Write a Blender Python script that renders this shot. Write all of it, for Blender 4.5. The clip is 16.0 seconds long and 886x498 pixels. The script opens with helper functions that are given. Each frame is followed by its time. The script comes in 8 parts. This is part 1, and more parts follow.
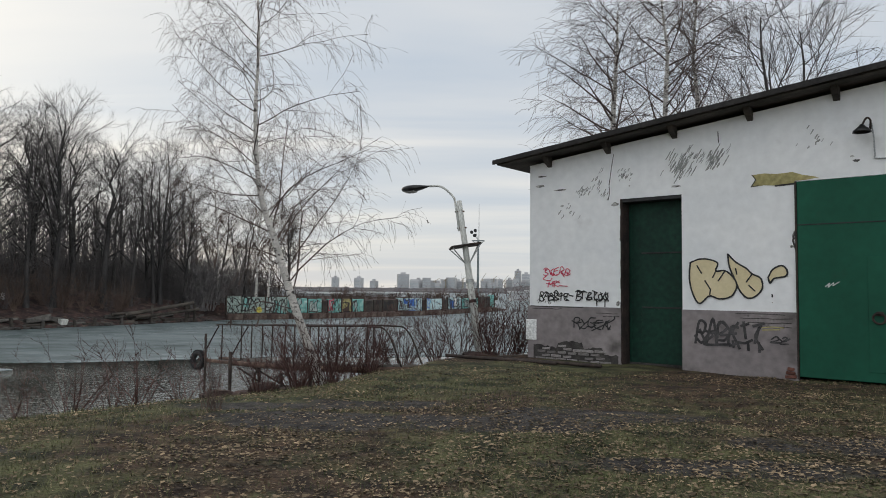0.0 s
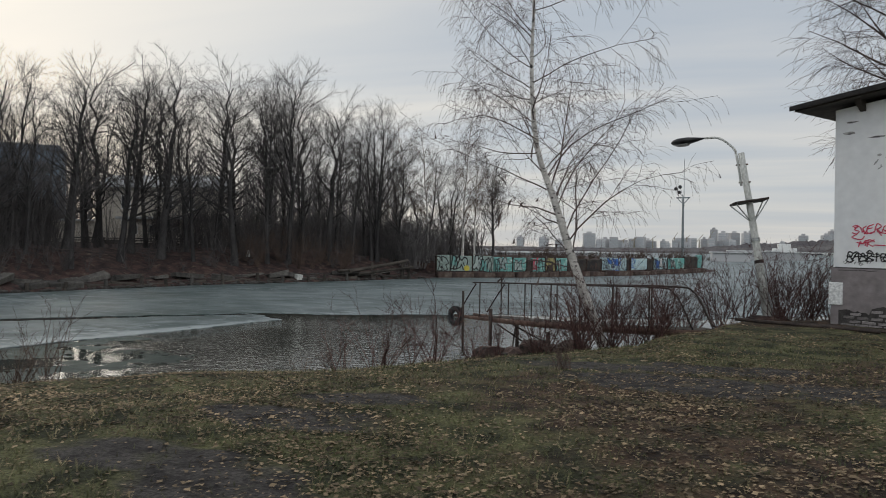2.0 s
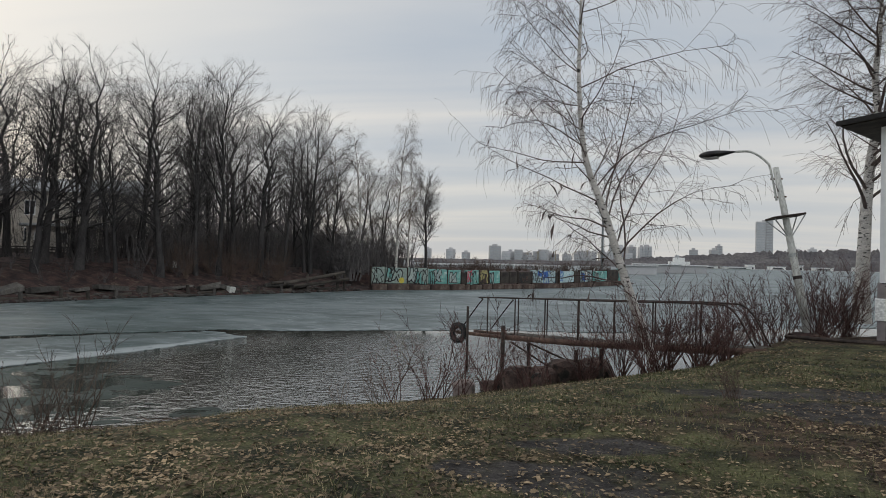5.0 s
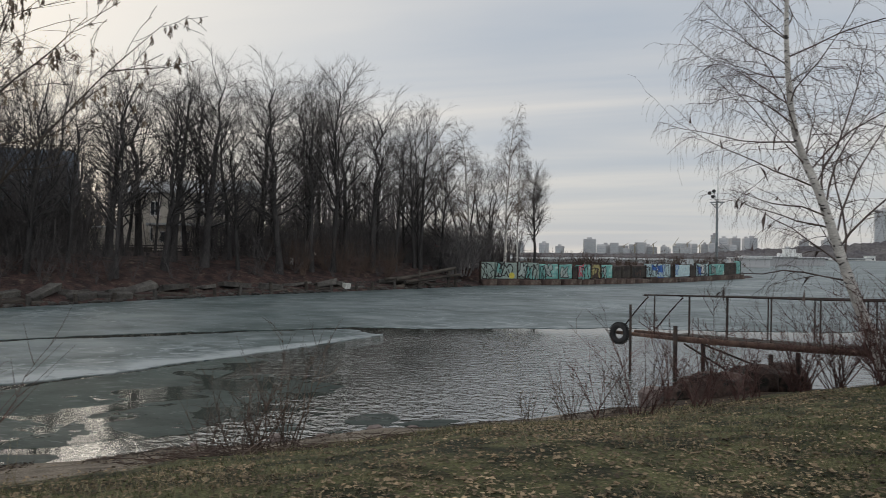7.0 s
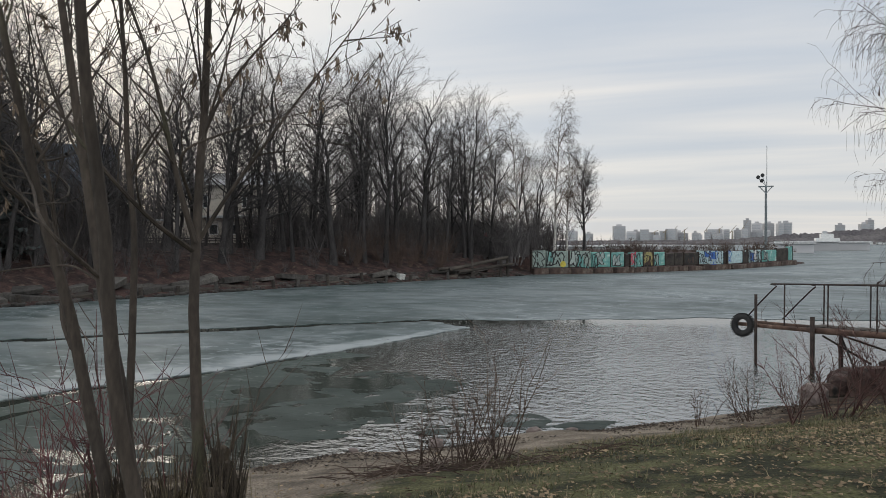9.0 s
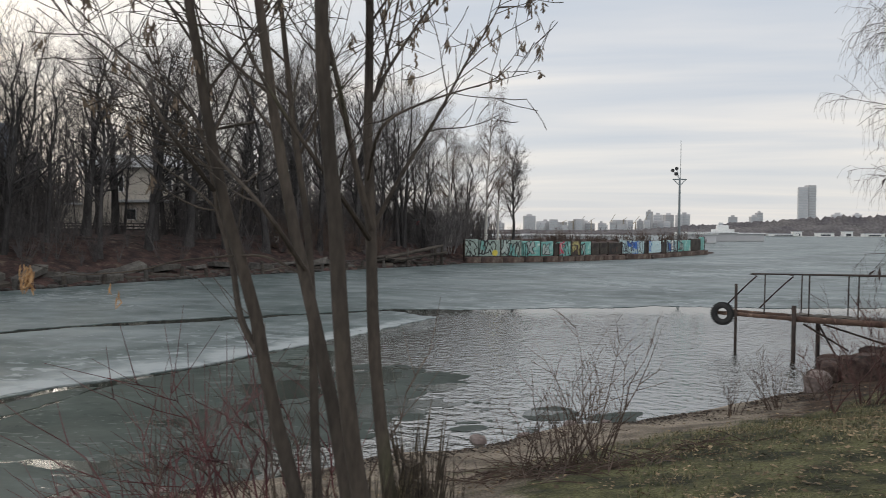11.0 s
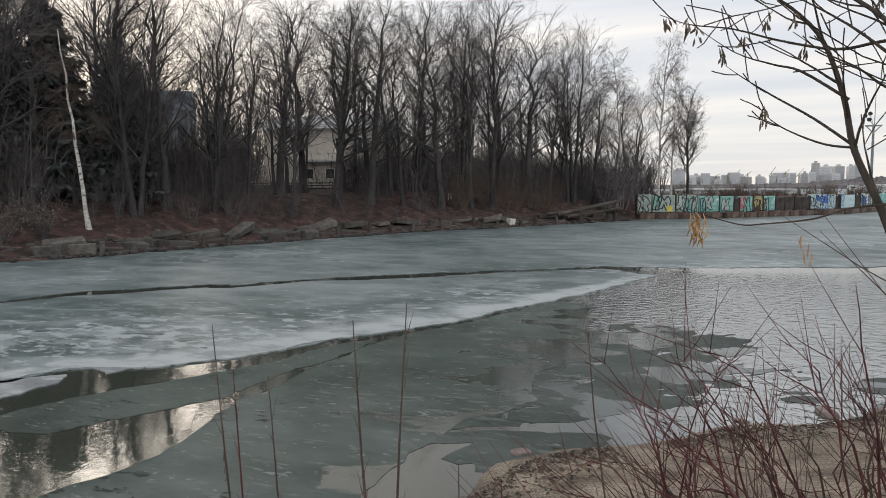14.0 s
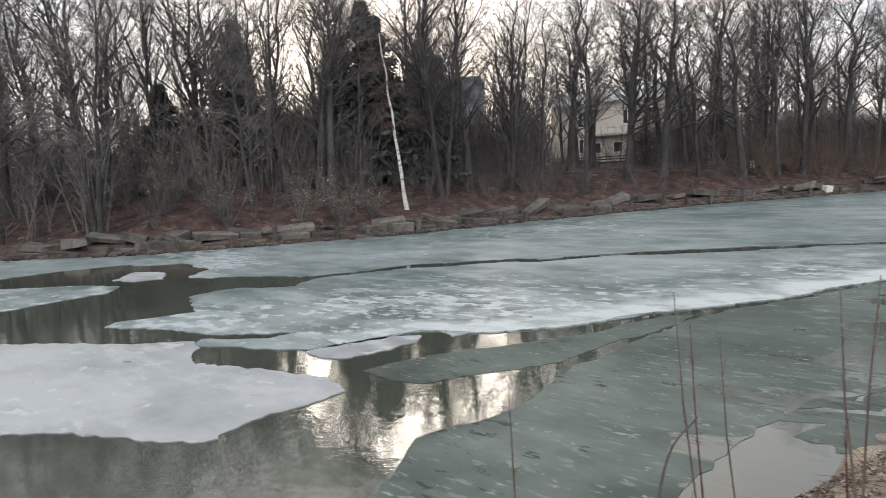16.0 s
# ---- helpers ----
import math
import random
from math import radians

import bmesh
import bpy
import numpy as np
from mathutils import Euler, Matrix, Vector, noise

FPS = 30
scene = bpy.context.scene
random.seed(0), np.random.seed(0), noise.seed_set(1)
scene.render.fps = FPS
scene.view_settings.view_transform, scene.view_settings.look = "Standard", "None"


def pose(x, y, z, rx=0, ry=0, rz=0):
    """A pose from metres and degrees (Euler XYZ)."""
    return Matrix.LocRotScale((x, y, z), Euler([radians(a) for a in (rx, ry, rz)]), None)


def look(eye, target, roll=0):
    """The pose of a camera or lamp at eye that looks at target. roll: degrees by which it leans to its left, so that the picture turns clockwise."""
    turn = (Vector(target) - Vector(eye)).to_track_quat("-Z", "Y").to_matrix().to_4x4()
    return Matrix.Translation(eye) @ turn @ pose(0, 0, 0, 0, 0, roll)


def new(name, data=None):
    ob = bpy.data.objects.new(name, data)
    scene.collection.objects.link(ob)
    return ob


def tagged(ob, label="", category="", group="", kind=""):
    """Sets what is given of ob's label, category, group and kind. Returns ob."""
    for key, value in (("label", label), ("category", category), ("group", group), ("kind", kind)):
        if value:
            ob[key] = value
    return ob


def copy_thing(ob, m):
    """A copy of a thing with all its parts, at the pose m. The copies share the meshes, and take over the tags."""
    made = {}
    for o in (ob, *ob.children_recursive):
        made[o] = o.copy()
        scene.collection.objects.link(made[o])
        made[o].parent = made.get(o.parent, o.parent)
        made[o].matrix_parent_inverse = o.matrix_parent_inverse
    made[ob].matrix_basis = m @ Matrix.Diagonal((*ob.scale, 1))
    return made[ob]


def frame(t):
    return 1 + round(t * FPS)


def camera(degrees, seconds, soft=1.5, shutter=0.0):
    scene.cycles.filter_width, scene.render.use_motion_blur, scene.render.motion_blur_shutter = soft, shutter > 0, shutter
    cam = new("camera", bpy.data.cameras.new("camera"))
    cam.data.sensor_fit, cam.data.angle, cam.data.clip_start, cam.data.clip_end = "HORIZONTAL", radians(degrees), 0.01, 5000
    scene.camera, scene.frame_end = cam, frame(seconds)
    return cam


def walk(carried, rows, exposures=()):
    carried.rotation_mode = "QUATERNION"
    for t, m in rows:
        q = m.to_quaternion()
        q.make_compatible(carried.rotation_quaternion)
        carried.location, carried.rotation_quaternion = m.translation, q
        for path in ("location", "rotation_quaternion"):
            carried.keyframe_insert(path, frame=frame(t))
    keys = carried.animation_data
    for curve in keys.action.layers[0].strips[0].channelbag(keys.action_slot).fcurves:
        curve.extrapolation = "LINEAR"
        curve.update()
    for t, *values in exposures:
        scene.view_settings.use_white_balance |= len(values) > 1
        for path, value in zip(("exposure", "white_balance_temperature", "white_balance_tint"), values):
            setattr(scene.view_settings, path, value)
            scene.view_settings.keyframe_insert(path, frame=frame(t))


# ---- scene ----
cam = camera(64.4, 16.0, soft=0.3, shutter=0.15)

PATH = [
    (0, (0.486, 0.195, 1.448), (0.41, 2.191, 1.563), 0.6),
    (0.5, (0.084, 0.241, 1.417), (-0.075, 2.231, 1.526), 1.0),
    (1, (-0.399, 0.304, 1.463), (-0.68, 2.282, 1.567), 1.4),
    (1.5, (-0.96, 0.249, 1.462), (-1.399, 2.199, 1.528), 1.5),
    (2, (-1.497, 0.165, 1.413), (-2.083, 2.077, 1.406), 0.8),
    (2.5, (-2.069, 0.102, 1.402), (-2.758, 1.979, 1.342), -0.2),
    (3, (-2.597, 0.01, 1.403), (-3.304, 1.88, 1.336), -0.3),
    (3.5, (-3.117, 0.04, 1.394), (-3.722, 1.946, 1.364), 0.6),
    (4, (-3.587, 0.135, 1.394), (-4.016, 2.088, 1.407), 1.3),
    (4.2, (-3.757, 0.165, 1.414), (-4.12, 2.132, 1.444), 1.5),
    (6.3, (-5.54, 1.415, 1.381), (-5.856, 3.389, 1.409), 1.1),
    (6.5, (-5.735, 1.406, 1.39), (-6.111, 3.37, 1.415), 1.0),
    (7, (-6.235, 1.378, 1.398), (-6.816, 3.291, 1.409), 0.6),
    (7.5, (-6.767, 1.429, 1.376), (-7.529, 3.279, 1.378), -0.4),
    (8, (-7.323, 1.436, 1.386), (-8.153, 3.255, 1.39), -1.2),
    (8.5, (-7.812, 1.458, 1.389), (-8.564, 3.311, 1.382), -1.1),
    (8.7, (-8.046, 1.505, 1.399), (-8.761, 3.373, 1.386), -0.7),
    (10.8, (-10.144, 1.546, 1.415), (-10.497, 3.514, 1.374), 1.1),
    (11, (-10.293, 1.495, 1.401), (-10.707, 3.451, 1.348), 0.4),
    (11.5, (-10.823, 1.491, 1.4), (-11.378, 3.41, 1.299), -0.8),
    (11.7, (-11.048, 1.472, 1.384), (-11.663, 3.372, 1.272), -1.5),
    (12, (-11.324, 1.357, 1.392), (-12.028, 3.225, 1.269), -2.4),
    (12.3, (-11.579, 1.296, 1.378), (-12.366, 3.132, 1.274), -3.0),
    (12.5, (-11.776, 1.281, 1.362), (-12.587, 3.106, 1.25), -2.8),
    (13, (-12.226, 1.273, 1.365), (-13.061, 3.087, 1.249), -2.5),
    (13.5, (-12.564, 1.382, 1.353), (-13.339, 3.219, 1.196), -0.9),
    (14, (-12.776, 1.342, 1.331), (-13.565, 3.172, 1.156), -0.3),
    (14.5, (-12.82, 1.292, 1.325), (-13.706, 3.075, 1.144), 0.3),
    (15, (-12.848, 1.178, 1.346), (-13.881, 2.88, 1.157), -0.0),
    (15.5, (-12.918, 0.877, 1.371), (-14.155, 2.434, 1.158), -1.2),
    (16, (-13.054, 0.562, 1.415), (-14.485, 1.941, 1.192), -3.2),
]
walk(cam, [(t, look(eye, target, roll)) for t, eye, target, roll in PATH],
     exposures=[(0, 0.0, 6550, 10), (0.5, 0.03, 6550, 10), (1, -0.08, 6550, 10), (1.5, -0.27, 6550, 10), (2.5, -0.23, 6550, 10), (3, -0.08, 6550, 10), (3.5, -0.14, 6550, 10), (4, -0.32, 6550, 10), (6.5, -0.14, 6600, 11), (7, -0.27, 6600, 11), (7.5, -0.14, 6600, 11), (8, -0.12, 6600, 11), (8.5, -0.06, 6600, 11), (11, 0.08, 6700, 12), (11.5, 0.14, 6700, 12), (12, 0.25, 6750, 13), (12.5, 0.66, 6800, 13), (13, 0.12, 6800, 13), (13.5, 0.16, 6800, 13), (14, 0.3, 6800, 13), (14.5, 0.4, 6800, 13), (15, 0.52, 6800, 13), (15.5, 0.65, 6800, 13), (16, 1.1, 6800, 13)])


# ---- world ----
SUN_AZ, SUN_EL = radians(-50), radians(13)
world = bpy.data.worlds.new("sky")
scene.world = world
world.use_nodes = True
wn, wl = world.node_tree.nodes, world.node_tree.links
wn.clear()


def wnode(kind, operation="", blend_type=""):
    n = wn.new(kind)
    if operation:
        n.operation = operation
    if blend_type:
        n.blend_type = blend_type
    return n


def build_sky():
    out, bg = wnode("ShaderNodeOutputWorld"), wnode("ShaderNodeBackground")
    sky = wnode("ShaderNodeTexSky")
    sky.sky_type, sky.sun_disc = "NISHITA", False
    sky.sun_elevation, sky.sun_rotation = SUN_EL, SUN_AZ % (2 * math.pi)
    tc = wnode("ShaderNodeTexCoord")
    sep = wnode("ShaderNodeSeparateXYZ")
    wl.new(tc.outputs["Generated"], sep.inputs[0])
    # flat cloud deck: direction divided by its rise
    up = wnode("ShaderNodeMath", operation="ADD")
    up.inputs[1].default_value = 0.09
    mx = wnode("ShaderNodeMath", operation="MAXIMUM")
    wl.new(sep.outputs["Z"], mx.inputs[0])
    mx.inputs[1].default_value = 0.0
    wl.new(mx.outputs[0], up.inputs[0])
    dx, dy = wnode("ShaderNodeMath", operation="DIVIDE"), wnode("ShaderNodeMath", operation="DIVIDE")
    wl.new(sep.outputs["X"], dx.inputs[0]), wl.new(up.outputs[0], dx.inputs[1])
    wl.new(sep.outputs["Y"], dy.inputs[0]), wl.new(up.outputs[0], dy.inputs[1])
    comb = wnode("ShaderNodeCombineXYZ")
    wl.new(dx.outputs[0], comb.inputs[0]), wl.new(dy.outputs[0], comb.inputs[1])
    mp = wnode("ShaderNodeMapping")
    mp.inputs["Rotation"].default_value = (0, 0, radians(-14))
    mp.inputs["Scale"].default_value = (0.22, 0.85, 1)
    wl.new(comb.outputs[0], mp.inputs[0])
    n1 = wnode("ShaderNodeTexNoise")
    n1.inputs["Scale"].default_value, n1.inputs["Detail"].default_value, n1.inputs["Roughness"].default_value = 1.0, 6, 0.5
    n1.inputs["Distortion"].default_value = 0.4
    wl.new(mp.outputs[0], n1.inputs["Vector"])
    ramp = wnode("ShaderNodeValToRGB")
    e = ramp.color_ramp.elements
    e[0].position, e[0].color = 0.34, (0.53, 0.61, 0.71, 1)
    e[1].position, e[1].color = 0.62, (0.87, 0.86, 0.835, 1)
    m = e.new(0.48)
    m.color = (0.68, 0.72, 0.765, 1)
    wl.new(n1.outputs[0], ramp.inputs[0])
    # warm, paler air towards the horizon
    hz = wnode("ShaderNodeMapRange")
    hz.inputs[1].default_value, hz.inputs[2].default_value = 0.0, 0.24
    hz.inputs[3].default_value, hz.inputs[4].default_value = 0.55, 0.0
    wl.new(mx.outputs[0], hz.inputs[0])
    warm = wnode("ShaderNodeMixRGB")
    warm.inputs[2].default_value = (0.74, 0.735, 0.715, 1)
    wl.new(hz.outputs[0], warm.inputs[0]), wl.new(ramp.outputs[0], warm.inputs[1])
    # glow of the hidden sun through the cloud
    sun_dir = wnode("ShaderNodeVectorMath", operation="DOT_PRODUCT")
    sun_dir.inputs[1].default_value = (math.sin(SUN_AZ) * math.cos(SUN_EL), math.cos(SUN_AZ) * math.cos(SUN_EL), math.sin(SUN_EL))
    wl.new(tc.outputs["Generated"], sun_dir.inputs[0])
    gl = wnode("ShaderNodeMapRange")
    gl.inputs[1].default_value, gl.inputs[2].default_value = 0.78, 1.0
    gl.inputs[3].default_value, gl.inputs[4].default_value = 0.0, 1.0
    wl.new(sun_dir.outputs["Value"], gl.inputs[0])
    pw = wnode("ShaderNodeMath", operation="POWER")
    pw.inputs[1].default_value = 1.6
    wl.new(gl.outputs[0], pw.inputs[0])
    glow = wnode("ShaderNodeMixRGB", blend_type="ADD")
    glow.inputs[2].default_value = (0.2, 0.175, 0.12, 1)
    wl.new(pw.outputs[0], glow.inputs[0]), wl.new(warm.outputs[0], glow.inputs[1])
    # the clear sky behind counts for a small share
    dim = wnode("ShaderNodeMixRGB", blend_type="MULTIPLY")
    dim.inputs[0].default_value, dim.inputs[2].default_value = 1.0, (0.1, 0.1, 0.1, 1)
    wl.new(sky.outputs[0], dim.inputs[1])
    mix = wnode("ShaderNodeMixRGB")
    mix.inputs[0].default_value = 0.9
    wl.new(dim.outputs[0], mix.inputs[1]), wl.new(glow.outputs[0], mix.inputs[2])
    # thinner cloud, and so more light, on the side away from the lake
    side = wnode("ShaderNodeMapRange")
    side.inputs[1].default_value, side.inputs[2].default_value = -0.8, 0.15
    side.inputs[3].default_value, side.inputs[4].default_value = 1.5, 1.0
    wl.new(sep.outputs["Y"], side.inputs[0])
    thin = wnode("ShaderNodeMixRGB", blend_type="MULTIPLY")
    thin.inputs[0].default_value = 1.0
    wl.new(mix.outputs[0], thin.inputs[1]), wl.new(side.outputs[0], thin.inputs[2])
    # an overcast sky is brightest overhead
    top = wnode("ShaderNodeMapRange")
    top.interpolation_type = "SMOOTHSTEP"
    top.inputs[1].default_value, top.inputs[2].default_value = 0.26, 0.8
    top.inputs[3].default_value, top.inputs[4].default_value = 1.0, 1.1
    wl.new(mx.outputs[0], top.inputs[0])
    high = wnode("ShaderNodeMixRGB", blend_type="MULTIPLY")
    high.inputs[0].default_value = 1.0
    wl.new(thin.outputs[0], high.inputs[1]), wl.new(top.outputs[0], high.inputs[2])
    wl.new(high.outputs[0], bg.inputs[0])
    bg.inputs[1].default_value = 1.0
    wl.new(bg.outputs[0], out.inputs[0])


build_sky()
sun_data = bpy.data.lights.new("sun", "SUN")
sun_data.energy, sun_data.angle, sun_data.color = 0.5, radians(20), (1.0, 0.93, 0.82)
sun = new("sun", sun_data)
sun.matrix_world = look((math.sin(SUN_AZ) * 50, math.cos(SUN_AZ) * 50, math.tan(SUN_EL) * 50), (0, 0, 0))


# ---- materials ----
def mat(name, c1, c2, scale=2.0, rough=0.8, bump=0.25, bscale=40.0, metal=0.0, spec=0.4, fine=0.35, rnd=0.0, stretch=(1, 1, 1), dist=0.01, lo=0.35, hi=0.65, c3=None, lo3=0.6, hi3=0.68, s3=1.0):
    """Two colours mixed by a broad noise, a fine grain over it, an optional third colour in patches, and relief."""
    m = bpy.data.materials.new(name)
    m.use_nodes = True
    N, L = m.node_tree.nodes, m.node_tree.links
    b = N["Principled BSDF"]
    tc, mp = N.new("ShaderNodeTexCoord"), N.new("ShaderNodeMapping")
    mp.inputs["Scale"].default_value = stretch
    L.new(tc.outputs["Object"], mp.inputs[0])

    def noise_tex(s, d=5):
        n = N.new("ShaderNodeTexNoise")
        n.inputs["Scale"].default_value, n.inputs["Detail"].default_value = s, d
        L.new(mp.outputs[0], n.inputs["Vector"])
        return n

    def ramped(n, a, z):
        r = N.new("ShaderNodeMapRange")
        r.inputs[1].default_value, r.inputs[2].default_value = a, z
        L.new(n.outputs[0], r.inputs[0])
        return r

    mixc = N.new("ShaderNodeMixRGB")
    mixc.inputs[1].default_value, mixc.inputs[2].default_value = (*c1, 1), (*c2, 1)
    L.new(ramped(noise_tex(scale), lo, hi).outputs[0], mixc.inputs[0])
    last = mixc
    if c3:
        m3 = N.new("ShaderNodeMixRGB")
        m3.inputs[2].default_value = (*c3, 1)
        L.new(ramped(noise_tex(s3, 8), lo3, hi3).outputs[0], m3.inputs[0])
        L.new(last.outputs[0], m3.inputs[1])
        last = m3
    if fine:
        g = N.new("ShaderNodeMapRange")
        g.inputs[1].default_value, g.inputs[2].default_value = 0.25, 0.75
        g.inputs[3].default_value, g.inputs[4].default_value = 1 - fine, 1 + fine
        L.new(noise_tex(scale * 9, 6).outputs[0], g.inputs[0])
        mu = N.new("ShaderNodeMixRGB")
        mu.blend_type = "MULTIPLY"
        mu.inputs[0].default_value = 1
        L.new(last.outputs[0], mu.inputs[1]), L.new(g.outputs[0], mu.inputs[2])
        last = mu
    if rnd:
        oi, g2 = N.new("ShaderNodeObjectInfo"), N.new("ShaderNodeMapRange")
        g2.inputs[3].default_value, g2.inputs[4].default_value = 1 - rnd, 1 + rnd
        L.new(oi.outputs["Random"], g2.inputs[0])
        mu = N.new("ShaderNodeMixRGB")
        mu.blend_type = "MULTIPLY"
        mu.inputs[0].default_value = 1
        L.new(last.outputs[0], mu.inputs[1]), L.new(g2.outputs[0], mu.inputs[2])
        last = mu
    L.new(last.outputs[0], b.inputs["Base Color"])
    b.inputs["Roughness"].default_value, b.inputs["Metallic"].default_value = rough, metal
    b.inputs["Specular IOR Level"].default_value = spec
    if bump:
        bp = N.new("ShaderNodeBump")
        bp.inputs["Strength"].default_value, bp.inputs["Distance"].default_value = bump, dist
        L.new(noise_tex(bscale, 6).outputs[0], bp.inputs["Height"])
        L.new(bp.outputs[0], b.inputs["Normal"])
    return m


def island_tint(m, amount):
    """Each loose piece of a joined mesh gets its own lightness."""
    N, L = m.node_tree.nodes, m.node_tree.links
    b = N["Principled BSDF"]
    src = b.inputs["Base Color"].links[0].from_socket
    g, r, mu = N.new("ShaderNodeNewGeometry"), N.new("ShaderNodeMapRange"), N.new("ShaderNodeMixRGB")
    r.inputs[3].default_value, r.inputs[4].default_value = 1 - amount, 1 + amount
    mu.blend_type = "MULTIPLY"
    mu.inputs[0].default_value = 1
    L.new(g.outputs["Random Per Island"], r.inputs[0])
    L.new(src, mu.inputs[1]), L.new(r.outputs[0], mu.inputs[2])
    L.new(mu.outputs[0], b.inputs["Base Color"])
    return m


M = {}
M["bark"] = mat("dark_bark", (0.03, 0.028, 0.028), (0.066, 0.061, 0.06), 3, 0.9, 0.5, 25, stretch=(1, 1, 0.3), rnd=0.25)
M["bark_pale"] = mat("grey_bark", (0.04, 0.033, 0.027), (0.082, 0.066, 0.053), 4, 0.9, 0.5, 30, stretch=(1, 1, 0.3), c3=(0.085, 0.085, 0.05), lo3=0.6, hi3=0.75, s3=2.5)
M["twig"] = mat("dark_twig", (0.07, 0.064, 0.064), (0.136, 0.125, 0.122), 1.5, 0.9, 0, rnd=0.25)
M["twig_brown"] = mat("brown_twig", (0.07, 0.048, 0.04), (0.12, 0.085, 0.065), 1.5, 0.85, 0)
M["twig_wine"] = mat("reddish_brown_twig", (0.055, 0.026, 0.023), (0.105, 0.052, 0.044), 2.0, 0.8, 0)
M["twig_red"] = mat("red_twig", (0.06, 0.018, 0.021), (0.13, 0.04, 0.04), 2.0, 0.6, 0)
M["seed"] = mat("dry_seed", (0.12, 0.09, 0.065), (0.22, 0.17, 0.125), 6, 0.8, 0.2)
M["seed_tan"] = mat("tan_seed", (0.36, 0.2, 0.09), (0.5, 0.32, 0.16), 9, 0.8, 0.2)
M["spruce"] = mat("spruce_needles", (0.042, 0.052, 0.053), (0.085, 0.098, 0.092), 2, 0.8, 0, rnd=0.2)
M["birch"] = mat("birch_bark", (0.42, 0.40, 0.37), (0.6, 0.57, 0.53), 3, 0.7, 0.3, 30, stretch=(1, 1, 2.2), c3=(0.035, 0.03, 0.028), lo3=0.58, hi3=0.62, s3=7.0)
M["birch_twig"] = mat("birch_twig", (0.06, 0.045, 0.04), (0.11, 0.08, 0.07), 2, 0.8, 0)
M["plaster"] = mat("white_plaster", (0.78, 0.79, 0.79), (0.85, 0.85, 0.84), 0.7, 0.85, 0.35, 25, c3=(0.56, 0.55, 0.53), lo3=0.64, hi3=0.8, s3=0.9, fine=0.06, dist=0.006)
M["plinth"] = mat("grey_render", (0.2, 0.176, 0.175), (0.275, 0.243, 0.24), 0.9, 0.9, 0.6, 18, c3=(0.1, 0.09, 0.085), lo3=0.57, hi3=0.72, s3=1.6, fine=0.2)
M["brick"] = mat("grey_painted_brick", (0.18, 0.165, 0.16), (0.27, 0.245, 0.235), 3, 0.9, 0.8, 40, rnd=0.3, c3=(0.08, 0.07, 0.065), lo3=0.58, hi3=0.7, s3=6)
M["mortar"] = mat("dark_mortar", (0.035, 0.032, 0.03), (0.075, 0.068, 0.064), 5, 0.95, 0.5, 40)
M["redbrick"] = mat("red_brick", (0.1, 0.045, 0.035), (0.18, 0.075, 0.055), 5, 0.9, 0.5, 40, rnd=0.2)
M["greydirt"] = mat("bare_render", (0.36, 0.35, 0.33), (0.5, 0.49, 0.46), 6, 0.95, 0.6, 60, c3=(0.1, 0.095, 0.09), lo3=0.52, hi3=0.6, s3=9)
M["ochre"] = mat("ochre_render", (0.3, 0.25, 0.17), (0.4, 0.34, 0.24), 5, 0.9, 0.4, 40)
M["roof"] = mat("bitumen_roof", (0.02, 0.019, 0.018), (0.04, 0.036, 0.034), 2, 0.9, 0.5, 20)
M["soffit"] = mat("weathered_soffit", (0.03, 0.026, 0.023), (0.075, 0.064, 0.055), 3, 0.9, 0.4, 20, stretch=(0.3, 1, 1))
M["green"] = mat("green_steel_paint", (0.006, 0.07, 0.04), (0.009, 0.095, 0.055), 0.9, 0.6, 0.15, 8, spec=0.25, c3=(0.015, 0.05, 0.032), lo3=0.62, hi3=0.8, s3=2.0, fine=0.1)
M["green_dark"] = mat("dark_green_paint", (0.004, 0.026, 0.017), (0.006, 0.038, 0.024), 1.2, 0.55, 0.15, 8, spec=0.25)
M["reveal"] = mat("dark_bare_brick", (0.016, 0.012, 0.011), (0.045, 0.03, 0.026), 4, 0.9, 0.5, 30)
M["scrape"] = mat("scraped_grey_plaster", (0.2, 0.2, 0.195), (0.4, 0.4, 0.38), 8, 0.95, 0.3, 60)
M["tag_grey"] = mat("faded_black_spray", (0.03, 0.029, 0.03), (0.085, 0.08, 0.08), 7, 0.8, 0)
M["rock_dark"] = mat("dark_shore_boulder", (0.045, 0.03, 0.026), (0.13, 0.085, 0.07), 2.5, 0.95, 0.9, 9, c3=(0.025, 0.024, 0.02), lo3=0.52, hi3=0.64, s3=4, dist=0.05, rnd=0.3)
M["black"] = mat("black_paint", (0.012, 0.012, 0.013), (0.03, 0.03, 0.03), 8, 0.6, 0)
M["red_paint"] = mat("red_spray", (0.5, 0.02, 0.07), (0.62, 0.05, 0.1), 8, 0.6, 0)
M["cream"] = mat("cream_spray", (0.66, 0.56, 0.34), (0.72, 0.62, 0.4), 2, 0.7, 0.05, fine=0.06)
M["white"] = mat("white_paint", (0.72, 0.72, 0.7), (0.82, 0.82, 0.8), 3, 0.6, 0.1)
M["pole"] = mat("whitewashed_concrete", (0.42, 0.43, 0.4), (0.62, 0.62, 0.58), 3, 0.8, 0.3, 30, stretch=(1, 1, 0.4), c3=(0.22, 0.2, 0.17), lo3=0.62, hi3=0.72, s3=3)
M["lamp"] = mat("dark_lamp_metal", (0.02, 0.02, 0.022), (0.05, 0.05, 0.05), 5, 0.35, 0.05, metal=0.7)
